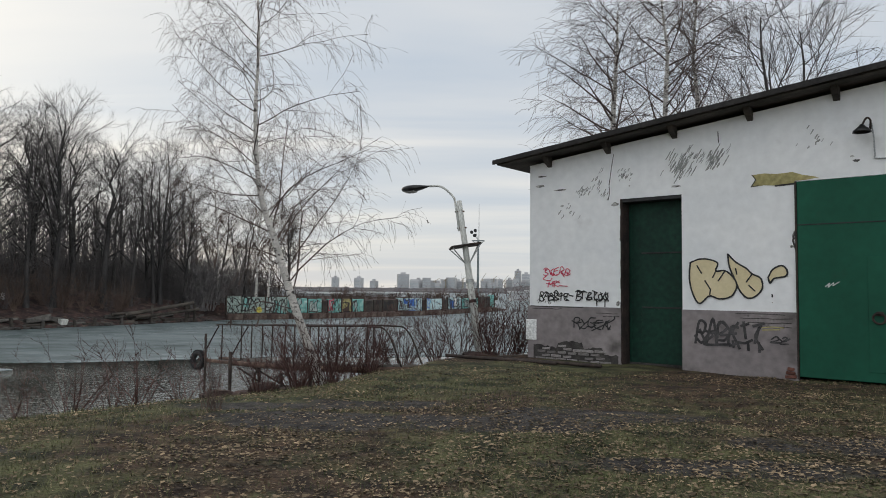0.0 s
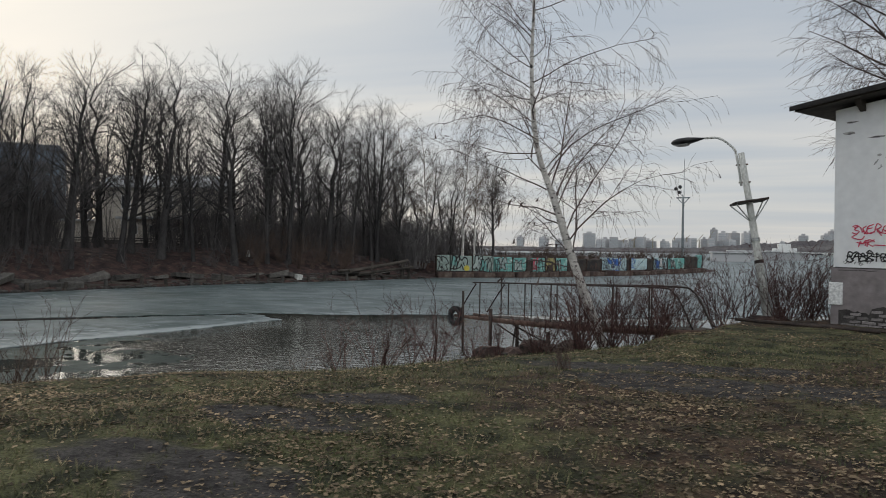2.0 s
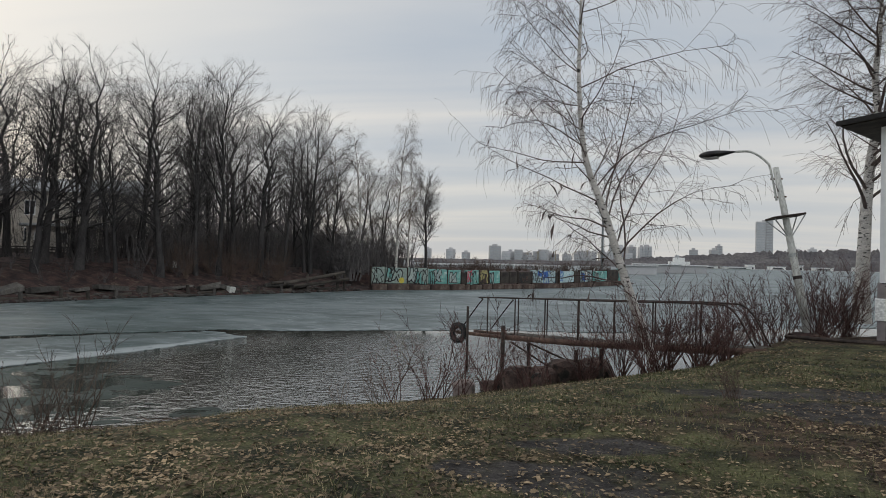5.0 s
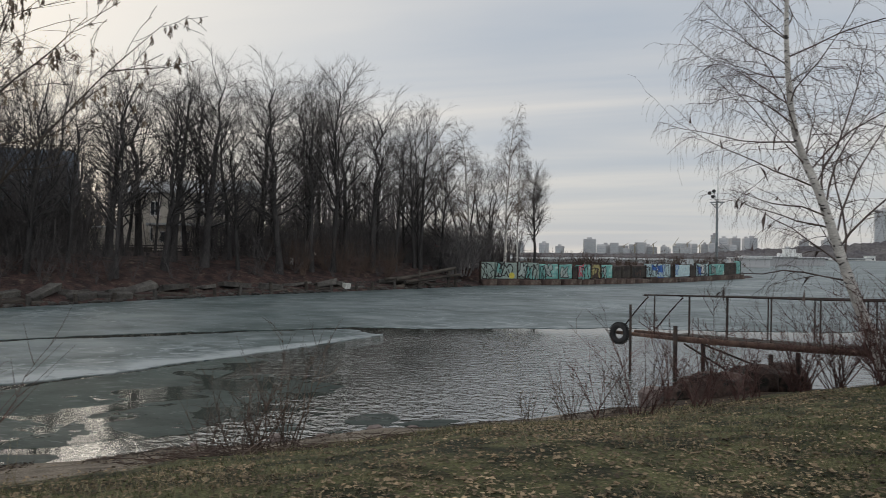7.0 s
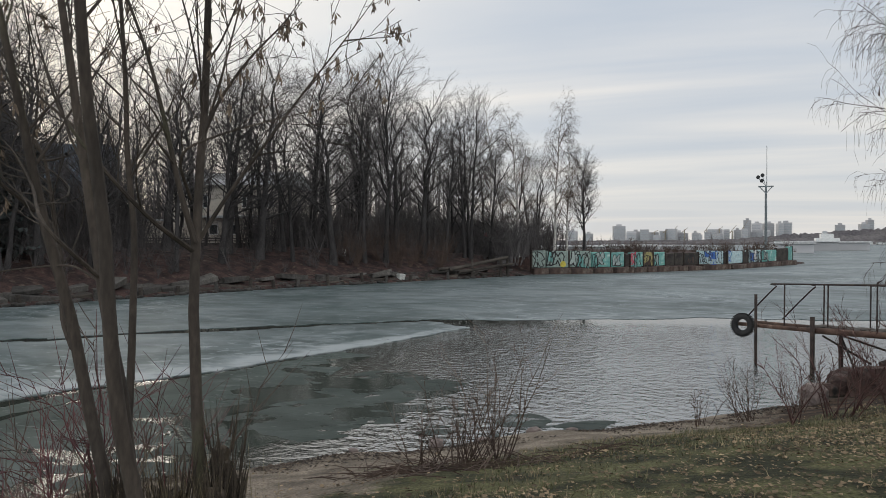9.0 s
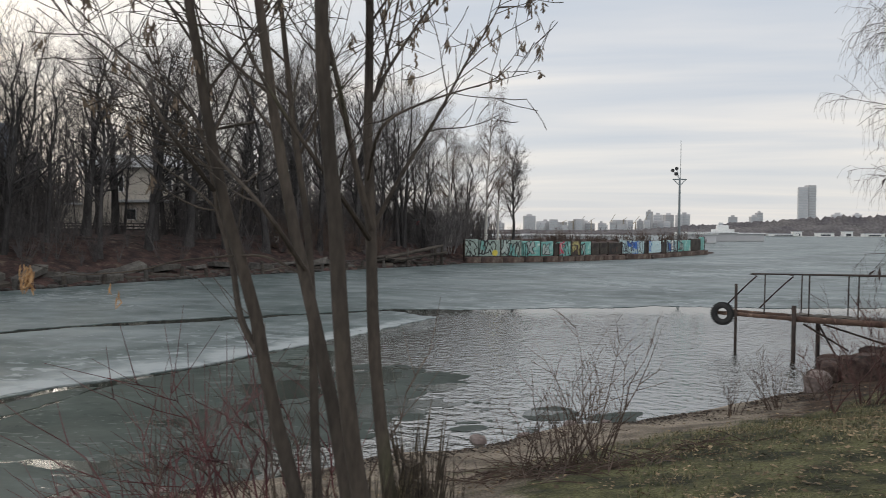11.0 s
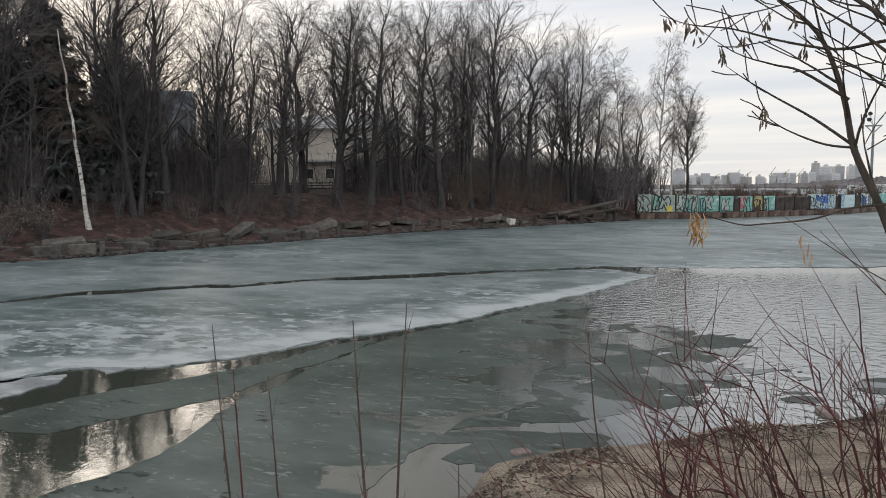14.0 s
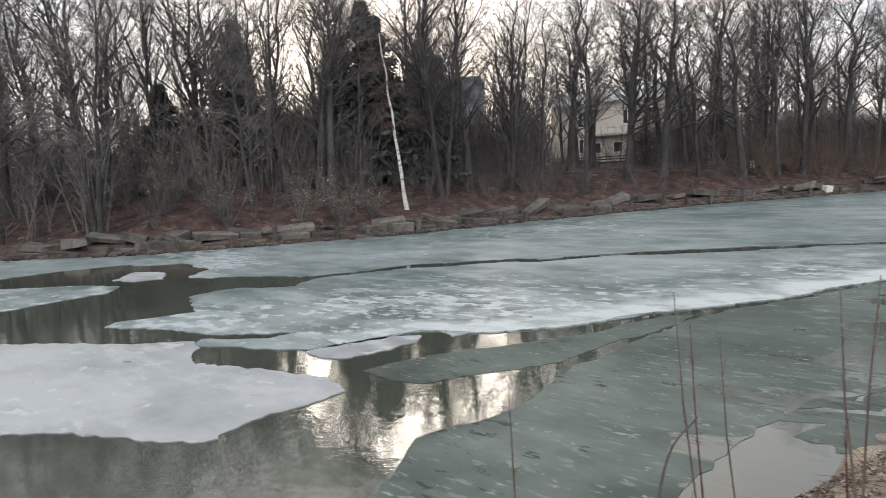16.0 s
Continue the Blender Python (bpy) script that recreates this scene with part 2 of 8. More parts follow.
M["glass"] = mat("lamp_glass", (0.3, 0.3, 0.29), (0.4, 0.4, 0.38), 5, 0.15, 0, spec=0.6)
M["zinc"] = mat("grey_galvanised", (0.3, 0.31, 0.31), (0.42, 0.43, 0.42), 4, 0.5, 0.1, metal=0.6)
M["rust"] = mat("rusty_pipe", (0.07, 0.042, 0.032), (0.14, 0.085, 0.06), 4, 0.8, 0.4, 40, c3=(0.3, 0.2, 0.15), lo3=0.6, hi3=0.7, s3=5)
M["iron"] = mat("dark_rusty_iron", (0.035, 0.028, 0.025), (0.075, 0.055, 0.045), 6, 0.75, 0.3, 40, metal=0.3)
M["rubber"] = mat("old_tyre_rubber", (0.015, 0.015, 0.016), (0.035, 0.034, 0.033), 5, 0.8, 0.3, 30)
M["rock"] = mat("granite_boulder", (0.13, 0.1, 0.09), (0.27, 0.22, 0.2), 2, 0.9, 0.6, 12, c3=(0.06, 0.055, 0.05), lo3=0.55, hi3=0.7, s3=3)
M["concrete"] = mat("old_concrete", (0.05, 0.046, 0.042), (0.125, 0.116, 0.105), 1.5, 0.9, 0.6, 15, c3=(0.08, 0.075, 0.065), lo3=0.55, hi3=0.7, s3=2, rnd=0.3)
M["timber"] = mat("rotten_timber", (0.036, 0.031, 0.027), (0.09, 0.077, 0.064), 2, 0.95, 0.6, 15, stretch=(0.2, 1, 1), rnd=0.3)
M["leaf"] = island_tint(mat("fallen_leaf", (0.075, 0.054, 0.032), (0.28, 0.205, 0.125), 1.2, 0.85, 0), 0.75)
M["wet_leaf"] = island_tint(mat("rotten_leaf", (0.03, 0.022, 0.016), (0.085, 0.06, 0.042), 1.2, 0.7, 0), 0.6)
M["pale_leaf"] = island_tint(mat("pale_dry_leaf", (0.12, 0.11, 0.085), (0.25, 0.22, 0.165), 1.5, 0.85, 0), 0.45)
M["grass"] = island_tint(mat("winter_grass", (0.05, 0.064, 0.022), (0.108, 0.11, 0.05), 0.5, 0.8, 0), 0.4)
M["straw"] = island_tint(mat("dry_straw", (0.15, 0.125, 0.07), (0.3, 0.245, 0.145), 0.7, 0.85, 0), 0.4)
M["litter"] = mat("leaf_litter", (0.02, 0.013, 0.012), (0.074, 0.042, 0.036), 1.6, 0.95, 0.9, 5, c3=(0.13, 0.1, 0.075), lo3=0.58, hi3=0.72, s3=2.2, dist=0.06, fine=0.5)
M["teal"] = mat("teal_wall_paint", (0.12, 0.34, 0.31), (0.22, 0.45, 0.41), 0.5, 0.8, 0.2, 10, c3=(0.5, 0.6, 0.56), lo3=0.55, hi3=0.6, s3=0.8, rnd=0.1)
M["paleblue"] = mat("pale_blue_paint", (0.36, 0.5, 0.52), (0.5, 0.6, 0.6), 0.6, 0.8, 0.2, 10, c3=(0.12, 0.3, 0.4), lo3=0.56, hi3=0.6, s3=0.9, rnd=0.12)
M["greywall"] = mat("grey_green_wall", (0.22, 0.3, 0.27), (0.34, 0.4, 0.36), 0.6, 0.85, 0.3, 10, rnd=0.12)
M["greyteal"] = mat("faded_teal_spray", (0.3, 0.37, 0.35), (0.44, 0.5, 0.47), 1.2, 0.85, 0.2, 10)
M["ochre"] = mat("ochre_wall_paint", (0.3, 0.27, 0.12), (0.42, 0.36, 0.16), 1.5, 0.85, 0.2, 10, c3=(0.12, 0.09, 0.06), lo3=0.52, hi3=0.6, s3=1.2)
M["yellow"] = mat("yellow_spray", (0.55, 0.45, 0.06), (0.65, 0.55, 0.1), 3, 0.7, 0)
M["blue_paint"] = mat("blue_spray", (0.03, 0.1, 0.4), (0.08, 0.2, 0.5), 3, 0.7, 0)
M["darkwall"] = mat("sooty_wall", (0.035, 0.03, 0.028), (0.08, 0.07, 0.06), 1.0, 0.95, 0.5, 8, c3=(0.15, 0.12, 0.1), lo3=0.6, hi3=0.72, s3=1.4)
M["ledge"] = mat("rust_brown_ledge", (0.055, 0.038, 0.033), (0.11, 0.075, 0.062), 0.7, 0.95, 0.5, 8, c3=(0.2, 0.17, 0.14), lo3=0.58, hi3=0.7, s3=1.1)
# distance haze is put into the skyline's base colours, which makes them paler
M["tower"] = mat("hazed_tower_block", (0.4, 0.4, 0.41), (0.54, 0.53, 0.53), 0.02, 0.8, 0, fine=0.1, rnd=0.2)
M["tower_win"] = mat("hazed_window_band", (0.38, 0.4, 0.42), (0.46, 0.48, 0.49), 0.05, 0.4, 0, fine=0.2)
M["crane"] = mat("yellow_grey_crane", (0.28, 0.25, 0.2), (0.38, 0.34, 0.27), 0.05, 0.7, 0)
M["farwood"] = mat("far_bare_woods", (0.1, 0.092, 0.098), (0.15, 0.138, 0.135), 0.06, 0.95, 0, fine=0.4)
M["cottage"] = mat("cream_house_wall", (0.5, 0.455, 0.39), (0.6, 0.55, 0.48), 0.4, 0.9, 0.2, 8, fine=0.08)
M["cottage_roof"] = mat("grey_sheet_roof", (0.32, 0.34, 0.35), (0.45, 0.46, 0.46), 0.5, 0.6, 0.1)
M["win"] = mat("dark_window_glass", (0.03, 0.035, 0.04), (0.05, 0.055, 0.06), 2, 0.1, 0, spec=0.6)
M["bluebld"] = mat("blue_grey_block", (0.13, 0.17, 0.22), (0.2, 0.24, 0.29), 0.1, 0.8, 0)
M["snowroof"] = mat("pale_shed_roof", (0.5, 0.5, 0.5), (0.62, 0.62, 0.61), 0.2, 0.7, 0, rnd=0.2)
M["pink"] = mat("red_banner", (0.5, 0.06, 0.09), (0.6, 0.12, 0.15), 2, 0.7, 0)
M["mast"] = mat("grey_mast", (0.16, 0.19, 0.2), (0.24, 0.27, 0.28), 0.5, 0.6, 0, metal=0.3)
M["moss"] = mat("mossy_stump", (0.035, 0.028, 0.022), (0.095, 0.075, 0.054), 5, 0.95, 0.8, 20, dist=0.03)


def water_material():
    m = mat("dark_lake_water", (0.03, 0.036, 0.028), (0.046, 0.052, 0.042), 0.3, 0.03, 0, spec=0.5, fine=0)
    N, L = m.node_tree.nodes, m.node_tree.links
    b = N["Principled BSDF"]
    b.inputs["IOR"].default_value = 2.6
    g = N.new("ShaderNodeNewGeometry")
    mp = N.new("ShaderNodeMapping")
    mp.inputs["Rotation"].default_value = (0, 0, radians(25))
    mp.inputs["Scale"].default_value = (1.0, 1.25, 1)
    L.new(g.outputs["Position"], mp.inputs[0])
    n1, n2, nm = N.new("ShaderNodeTexNoise"), N.new("ShaderNodeTexNoise"), N.new("ShaderNodeTexNoise")
    n1.inputs["Scale"].default_value, n1.inputs["Detail"].default_value = 4.2, 3
    n2.inputs["Scale"].default_value, n2.inputs["Detail"].default_value = 13.0, 2
    nm.inputs["Scale"].default_value, nm.inputs["Detail"].default_value = 0.22, 2
    L.new(mp.outputs[0], n1.inputs["Vector"]), L.new(mp.outputs[0], n2.inputs["Vector"]), L.new(g.outputs["Position"], nm.inputs["Vector"])
    ad = N.new("ShaderNodeMath")
    ad.operation = "MULTIPLY_ADD"
    ad.inputs[1].default_value = 0.25
    L.new(n2.outputs[0], ad.inputs[0]), L.new(n1.outputs[0], ad.inputs[2])
    # breeze: ruffled in the open pool, calm among the floes
    sx = N.new("ShaderNodeSeparateXYZ")
    L.new(g.outputs["Position"], sx.inputs[0])
    br = N.new("ShaderNodeMapRange")
    br.inputs[1].default_value, br.inputs[2].default_value = -10.1, -8.1
    br.inputs[3].default_value, br.inputs[4].default_value = 0.045, 0.9
    io = N.new("ShaderNodeMapRange")
    io.inputs[1].default_value, io.inputs[2].default_value = 0.045, 0.9
    io.inputs[3].default_value, io.inputs[4].default_value = 1.5, 5.6
    L.new(br.outputs[0], io.inputs[0]), L.new(io.outputs[0], b.inputs["IOR"])
    ly = N.new("ShaderNodeMath")
    ly.operation = "MULTIPLY_ADD"
    ly.inputs[1].default_value = 0.45
    L.new(sx.outputs["Y"], ly.inputs[0]), L.new(sx.outputs["X"], ly.inputs[2]), L.new(ly.outputs[0], br.inputs[0])
    ms = N.new("ShaderNodeMath")
    ms.operation = "MULTIPLY"
    L.new(br.outputs[0], ms.inputs[0]), L.new(nm.outputs[0], ms.inputs[1])
    # sheltered water lies still along the edge of the ice
    lee, near_ice, ls = N.new("ShaderNodeMath"), N.new("ShaderNodeMapRange"), N.new("ShaderNodeMath")
    lee.operation, ls.operation = "MULTIPLY_ADD", "MULTIPLY"
    lee.inputs[1].default_value = -0.297
    L.new(sx.outputs["X"], lee.inputs[0]), L.new(sx.outputs["Y"], lee.inputs[2])
    near_ice.inputs[1].default_value, near_ice.inputs[2].default_value = 27.5, 30.8
    near_ice.inputs[3].default_value, near_ice.inputs[4].default_value = 1.0, 0.06
    L.new(lee.outputs[0], near_ice.inputs[0]), L.new(near_ice.outputs[0], ls.inputs[0]), L.new(ms.outputs[0], ls.inputs[1])
    bp = N.new("ShaderNodeBump")
    bp.inputs["Distance"].default_value = 0.1
    L.new(ls.outputs[0], bp.inputs["Strength"]), L.new(ad.outputs[0], bp.inputs["Height"])
    L.new(bp.outputs[0], b.inputs["Normal"])
    return m


def ice_material(name, c1, c2, c3, rough, streak, wet=0.1, speck=0.5, fade=False, fleck=0.83, melt=None):
    """Ice: broad tone changes, long wind-drawn whitish streaks, small pale flecks and dark pits."""
    m = mat(name, c1, c2, 0.16, rough, 0.3, 5, spec=0.32, fine=0.14, stretch=(0.7, 1.3, 1), dist=0.015)
    N, L = m.node_tree.nodes, m.node_tree.links
    b = N["Principled BSDF"]
    g = N.new("ShaderNodeNewGeometry")
    mp = N.new("ShaderNodeMapping")
    mp.inputs["Rotation"].default_value = (0, 0, radians(-22))
    mp.inputs["Scale"].default_value = (0.66, 1.15, 1)
    L.new(g.outputs["Position"], mp.inputs[0])

    def nz(s, d, vec):
        n = N.new("ShaderNodeTexNoise")
        n.inputs["Scale"].default_value, n.inputs["Detail"].default_value, n.inputs["Roughness"].default_value = s, d, 0.62
        L.new(vec, n.inputs["Vector"])
        return n

    def over(colour, n, lo, hi):
        last = b.inputs["Base Color"].links[0].from_socket
        r, x = N.new("ShaderNodeMapRange"), N.new("ShaderNodeMixRGB")
        r.inputs[1].default_value, r.inputs[2].default_value = lo, hi
        x.inputs[2].default_value = (*colour, 1)
        L.new(n, r.inputs[0]), L.new(r.outputs[0], x.inputs[0]), L.new(last, x.inputs[1])
        L.new(x.outputs[0], b.inputs["Base Color"])
        return r

    def summed(a, b, weight):
        ad = N.new("ShaderNodeMath")
        ad.operation = "MULTIPLY_ADD"
        ad.inputs[1].default_value = weight
        L.new(b.outputs[0], ad.inputs[0]), L.new(a.outputs[0], ad.inputs[2])
        return ad.outputs[0]

    pos = g.outputs["Position"]
    pale = tuple(0.5 * (u + w) for u, w in zip(c2, c3))
    broad = nz(0.13, 3, pos)
    over(tuple(0.7 * u for u in c1), nz(0.45, 9, pos).outputs[0], 0.46, 0.72)
    over(pale, summed(nz(0.8, 10, mp.outputs[0]), nz(0.09, 2, pos), 0.9), streak - 0.16, streak + 0.2)
    if fade:
        at, a2 = N.new("ShaderNodeAttribute"), N.new("ShaderNodeMath")
        at.attribute_name, a2.operation = "fade", "ADD"
        L.new(at.outputs["Fac"], a2.inputs[0]), L.new(nz(0.9, 9, mp.outputs[0]).outputs[0], a2.inputs[1])
        over((0.35, 0.385, 0.39), a2.outputs[0], 0.85, 1.15)
    over(pale, summed(nz(1.6, 12, mp.outputs[0]), broad, 0.6), fleck, fleck + 0.12)
    over(c3, summed(nz(2.8, 12, mp.outputs[0]), broad, 0.7), fleck + 0.12, fleck + 0.19)
    over(c3, nz(7.0, 3, mp.outputs[0]).outputs[0], 0.68 - 0.02 * speck, 0.72 - 0.02 * speck)
    over(tuple(0.35 * u for u in c1), nz(2.3, 8, mp.outputs[0]).outputs[0], 0.67, 0.71)
    r = N.new("ShaderNodeMapRange")
    r.inputs[1].default_value, r.inputs[2].default_value = 0.4, 0.62
    r.inputs[3].default_value, r.inputs[4].default_value = rough - wet, rough
    L.new(nz(0.5, 6, pos).outputs[0], r.inputs[0]), L.new(r.outputs[0], b.inputs["Roughness"])
    if melt:
        # fine shards, scratches and frozen ripples
        fine = N.new("ShaderNodeMapping")
        fine.inputs["Rotation"].default_value, fine.inputs["Scale"].default_value = (0, 0, radians(-28)), (0.5, 1.7, 1)
        L.new(pos, fine.inputs[0])
        over(tuple(0.55 * u for u in c1), summed(nz(5.2, 7, fine.outputs[0]), nz(0.5, 2, pos), 0.45), 0.86, 0.9)
        over(tuple(0.75 * u for u in c3), summed(nz(5.5, 6, fine.outputs[0]), nz(0.4, 2, pos), 0.4), 0.8, 0.86)
        # water stands on the ice towards the open pool
        sx, rx = N.new("ShaderNodeSeparateXYZ"), N.new("ShaderNodeMapRange")
        rx.inputs[1].default_value, rx.inputs[2].default_value, rx.inputs[3].default_value, rx.inputs[4].default_value = melt[0], melt[1], -0.16, melt[2]
        L.new(pos, sx.inputs[0]), L.new(sx.outputs["X"], rx.inputs[0])
        ad = N.new("ShaderNodeMath")
        ad.operation = "ADD"
        L.new(rx.outputs[0], ad.inputs[0]), L.new(nz(0.75, 10, mp.outputs[0]).outputs[0], ad.inputs[1])
        pool = over((0.05, 0.06, 0.05), ad.outputs[0], 0.56, 0.575)
        mr, ms = N.new("ShaderNodeMixRGB"), N.new("ShaderNodeMapRange")
        mr.inputs[2].default_value = (0.04, 0.04, 0.04, 1)
        L.new(pool.outputs[0], mr.inputs[0]), L.new(r.outputs[0], mr.inputs[1]), L.new(mr.outputs[0], b.inputs["Roughness"])
        ms.inputs[3].default_value, ms.inputs[4].default_value = 1.2, 1.5
        L.new(pool.outputs[0], ms.inputs[0]), L.new(ms.outputs[0], b.inputs["IOR"])
    return m


M["water"] = water_material()
M["ice"] = ice_material("grey_green_ice", (0.054, 0.082, 0.08), (0.078, 0.11, 0.108), (0.31, 0.347, 0.358), 0.52, 0.955)
M["ice_white"] = ice_material("white_ice", (0.15, 0.165, 0.175), (0.23, 0.245, 0.255), (0.33, 0.345, 0.35), 0.6, 0.98)
M["ice_grey"] = ice_material("wet_grey_ice", (0.05, 0.066, 0.058), (0.076, 0.096, 0.086), (0.17, 0.19, 0.18), 0.58, 1.12, 0.15, 1.7, fleck=0.94, melt=(-18.6, -15.6, 0.1))
M["ice_rim"] = ice_material("whitish_ice_rim", (0.054, 0.082, 0.08), (0.078, 0.11, 0.108), (0.31, 0.347, 0.358), 0.52, 0.955, fade=True)
M["slush"] = ice_material("thin_dark_ice", (0.045, 0.058, 0.051), (0.068, 0.083, 0.074), (0.13, 0.15, 0.14), 0.58, 1.1, 0.12, fleck=0.92, melt=(-17.5, -14.0, 0.03))


def ground_material():
    m = bpy.data.materials.new("trodden_ground")
    m.use_nodes = True
    N, L = m.node_tree.nodes, m.node_tree.links
    b = N["Principled BSDF"]
    g = N.new("ShaderNodeNewGeometry")

    def nz(s, d=6):
        n = N.new("ShaderNodeTexNoise")
        n.inputs["Scale"].default_value, n.inputs["Detail"].default_value = s, d
        L.new(g.outputs["Position"], n.inputs["Vector"])
        return n

    def two(n, a, z, lo=0.4, hi=0.6):
        r, x = N.new("ShaderNodeMapRange"), N.new("ShaderNodeMixRGB")
        r.inputs[1].default_value, r.inputs[2].default_value = lo, hi
        x.inputs[1].default_value, x.inputs[2].default_value = (*a, 1), (*z, 1)
        L.new(n.outputs[0], r.inputs[0]), L.new(r.outputs[0], x.inputs[0])
        return x

    def cover(name, under, over, n, gain=1.0):
        at, add, r, x = N.new("ShaderNodeAttribute"), N.new("ShaderNodeMath"), N.new("ShaderNodeMapRange"), N.new("ShaderNodeMixRGB")
        at.attribute_name = name
        add.operation = "ADD"
        L.new(at.outputs["Fac"], add.inputs[0]), L.new(n.outputs[0], add.inputs[1])
        r.inputs[1].default_value, r.inputs[2].default_value = 0.88, 1.12
        L.new(add.outputs[0], r.inputs[0]), L.new(r.outputs[0], x.inputs[0])
        L.new(under.outputs[0], x.inputs[1]), L.new(over.outputs[0], x.inputs[2])
        return x

    soil = two(nz(3.5, 9), (0.02, 0.013, 0.0085), (0.075, 0.047, 0.029))
    turf = two(nz(2.2, 9), (0.024, 0.026, 0.012), (0.1, 0.098, 0.044))
    tar = two(nz(5.0), (0.024, 0.021, 0.02), (0.056, 0.05, 0.046))
    sand = two(nz(1.9, 9), (0.105, 0.086, 0.066), (0.25, 0.208, 0.16), 0.34, 0.66)
    x = cover("grass", soil, turf, nz(1.6, 8))
    x = cover("asphalt", x, tar, nz(2.3, 8))
    x = cover("sand", x, sand, nz(3.0, 8))
    gr, mu = N.new("ShaderNodeMapRange"), N.new("ShaderNodeMixRGB")
    gr.inputs[1].default_value, gr.inputs[2].default_value, gr.inputs[3].default_value, gr.inputs[4].default_value = 0.3, 0.7, 0.4, 1.65
    mu.blend_type = "MULTIPLY"
    mu.inputs[0].default_value = 1
    L.new(nz(42, 9).outputs[0], gr.inputs[0]), L.new(x.outputs[0], mu.inputs[1]), L.new(gr.outputs[0], mu.inputs[2])
    L.new(mu.outputs[0], b.inputs["Base Color"])
    b.inputs["Roughness"].default_value, b.inputs["Specular IOR Level"].default_value = 0.9, 0.25
    bp = N.new("ShaderNodeBump")
    bp.inputs["Strength"].default_value, bp.inputs["Distance"].default_value = 0.8, 0.03
    L.new(nz(16, 8).outputs[0], bp.inputs["Height"]), L.new(bp.outputs[0], b.inputs["Normal"])
    return m


M["ground"] = ground_material()


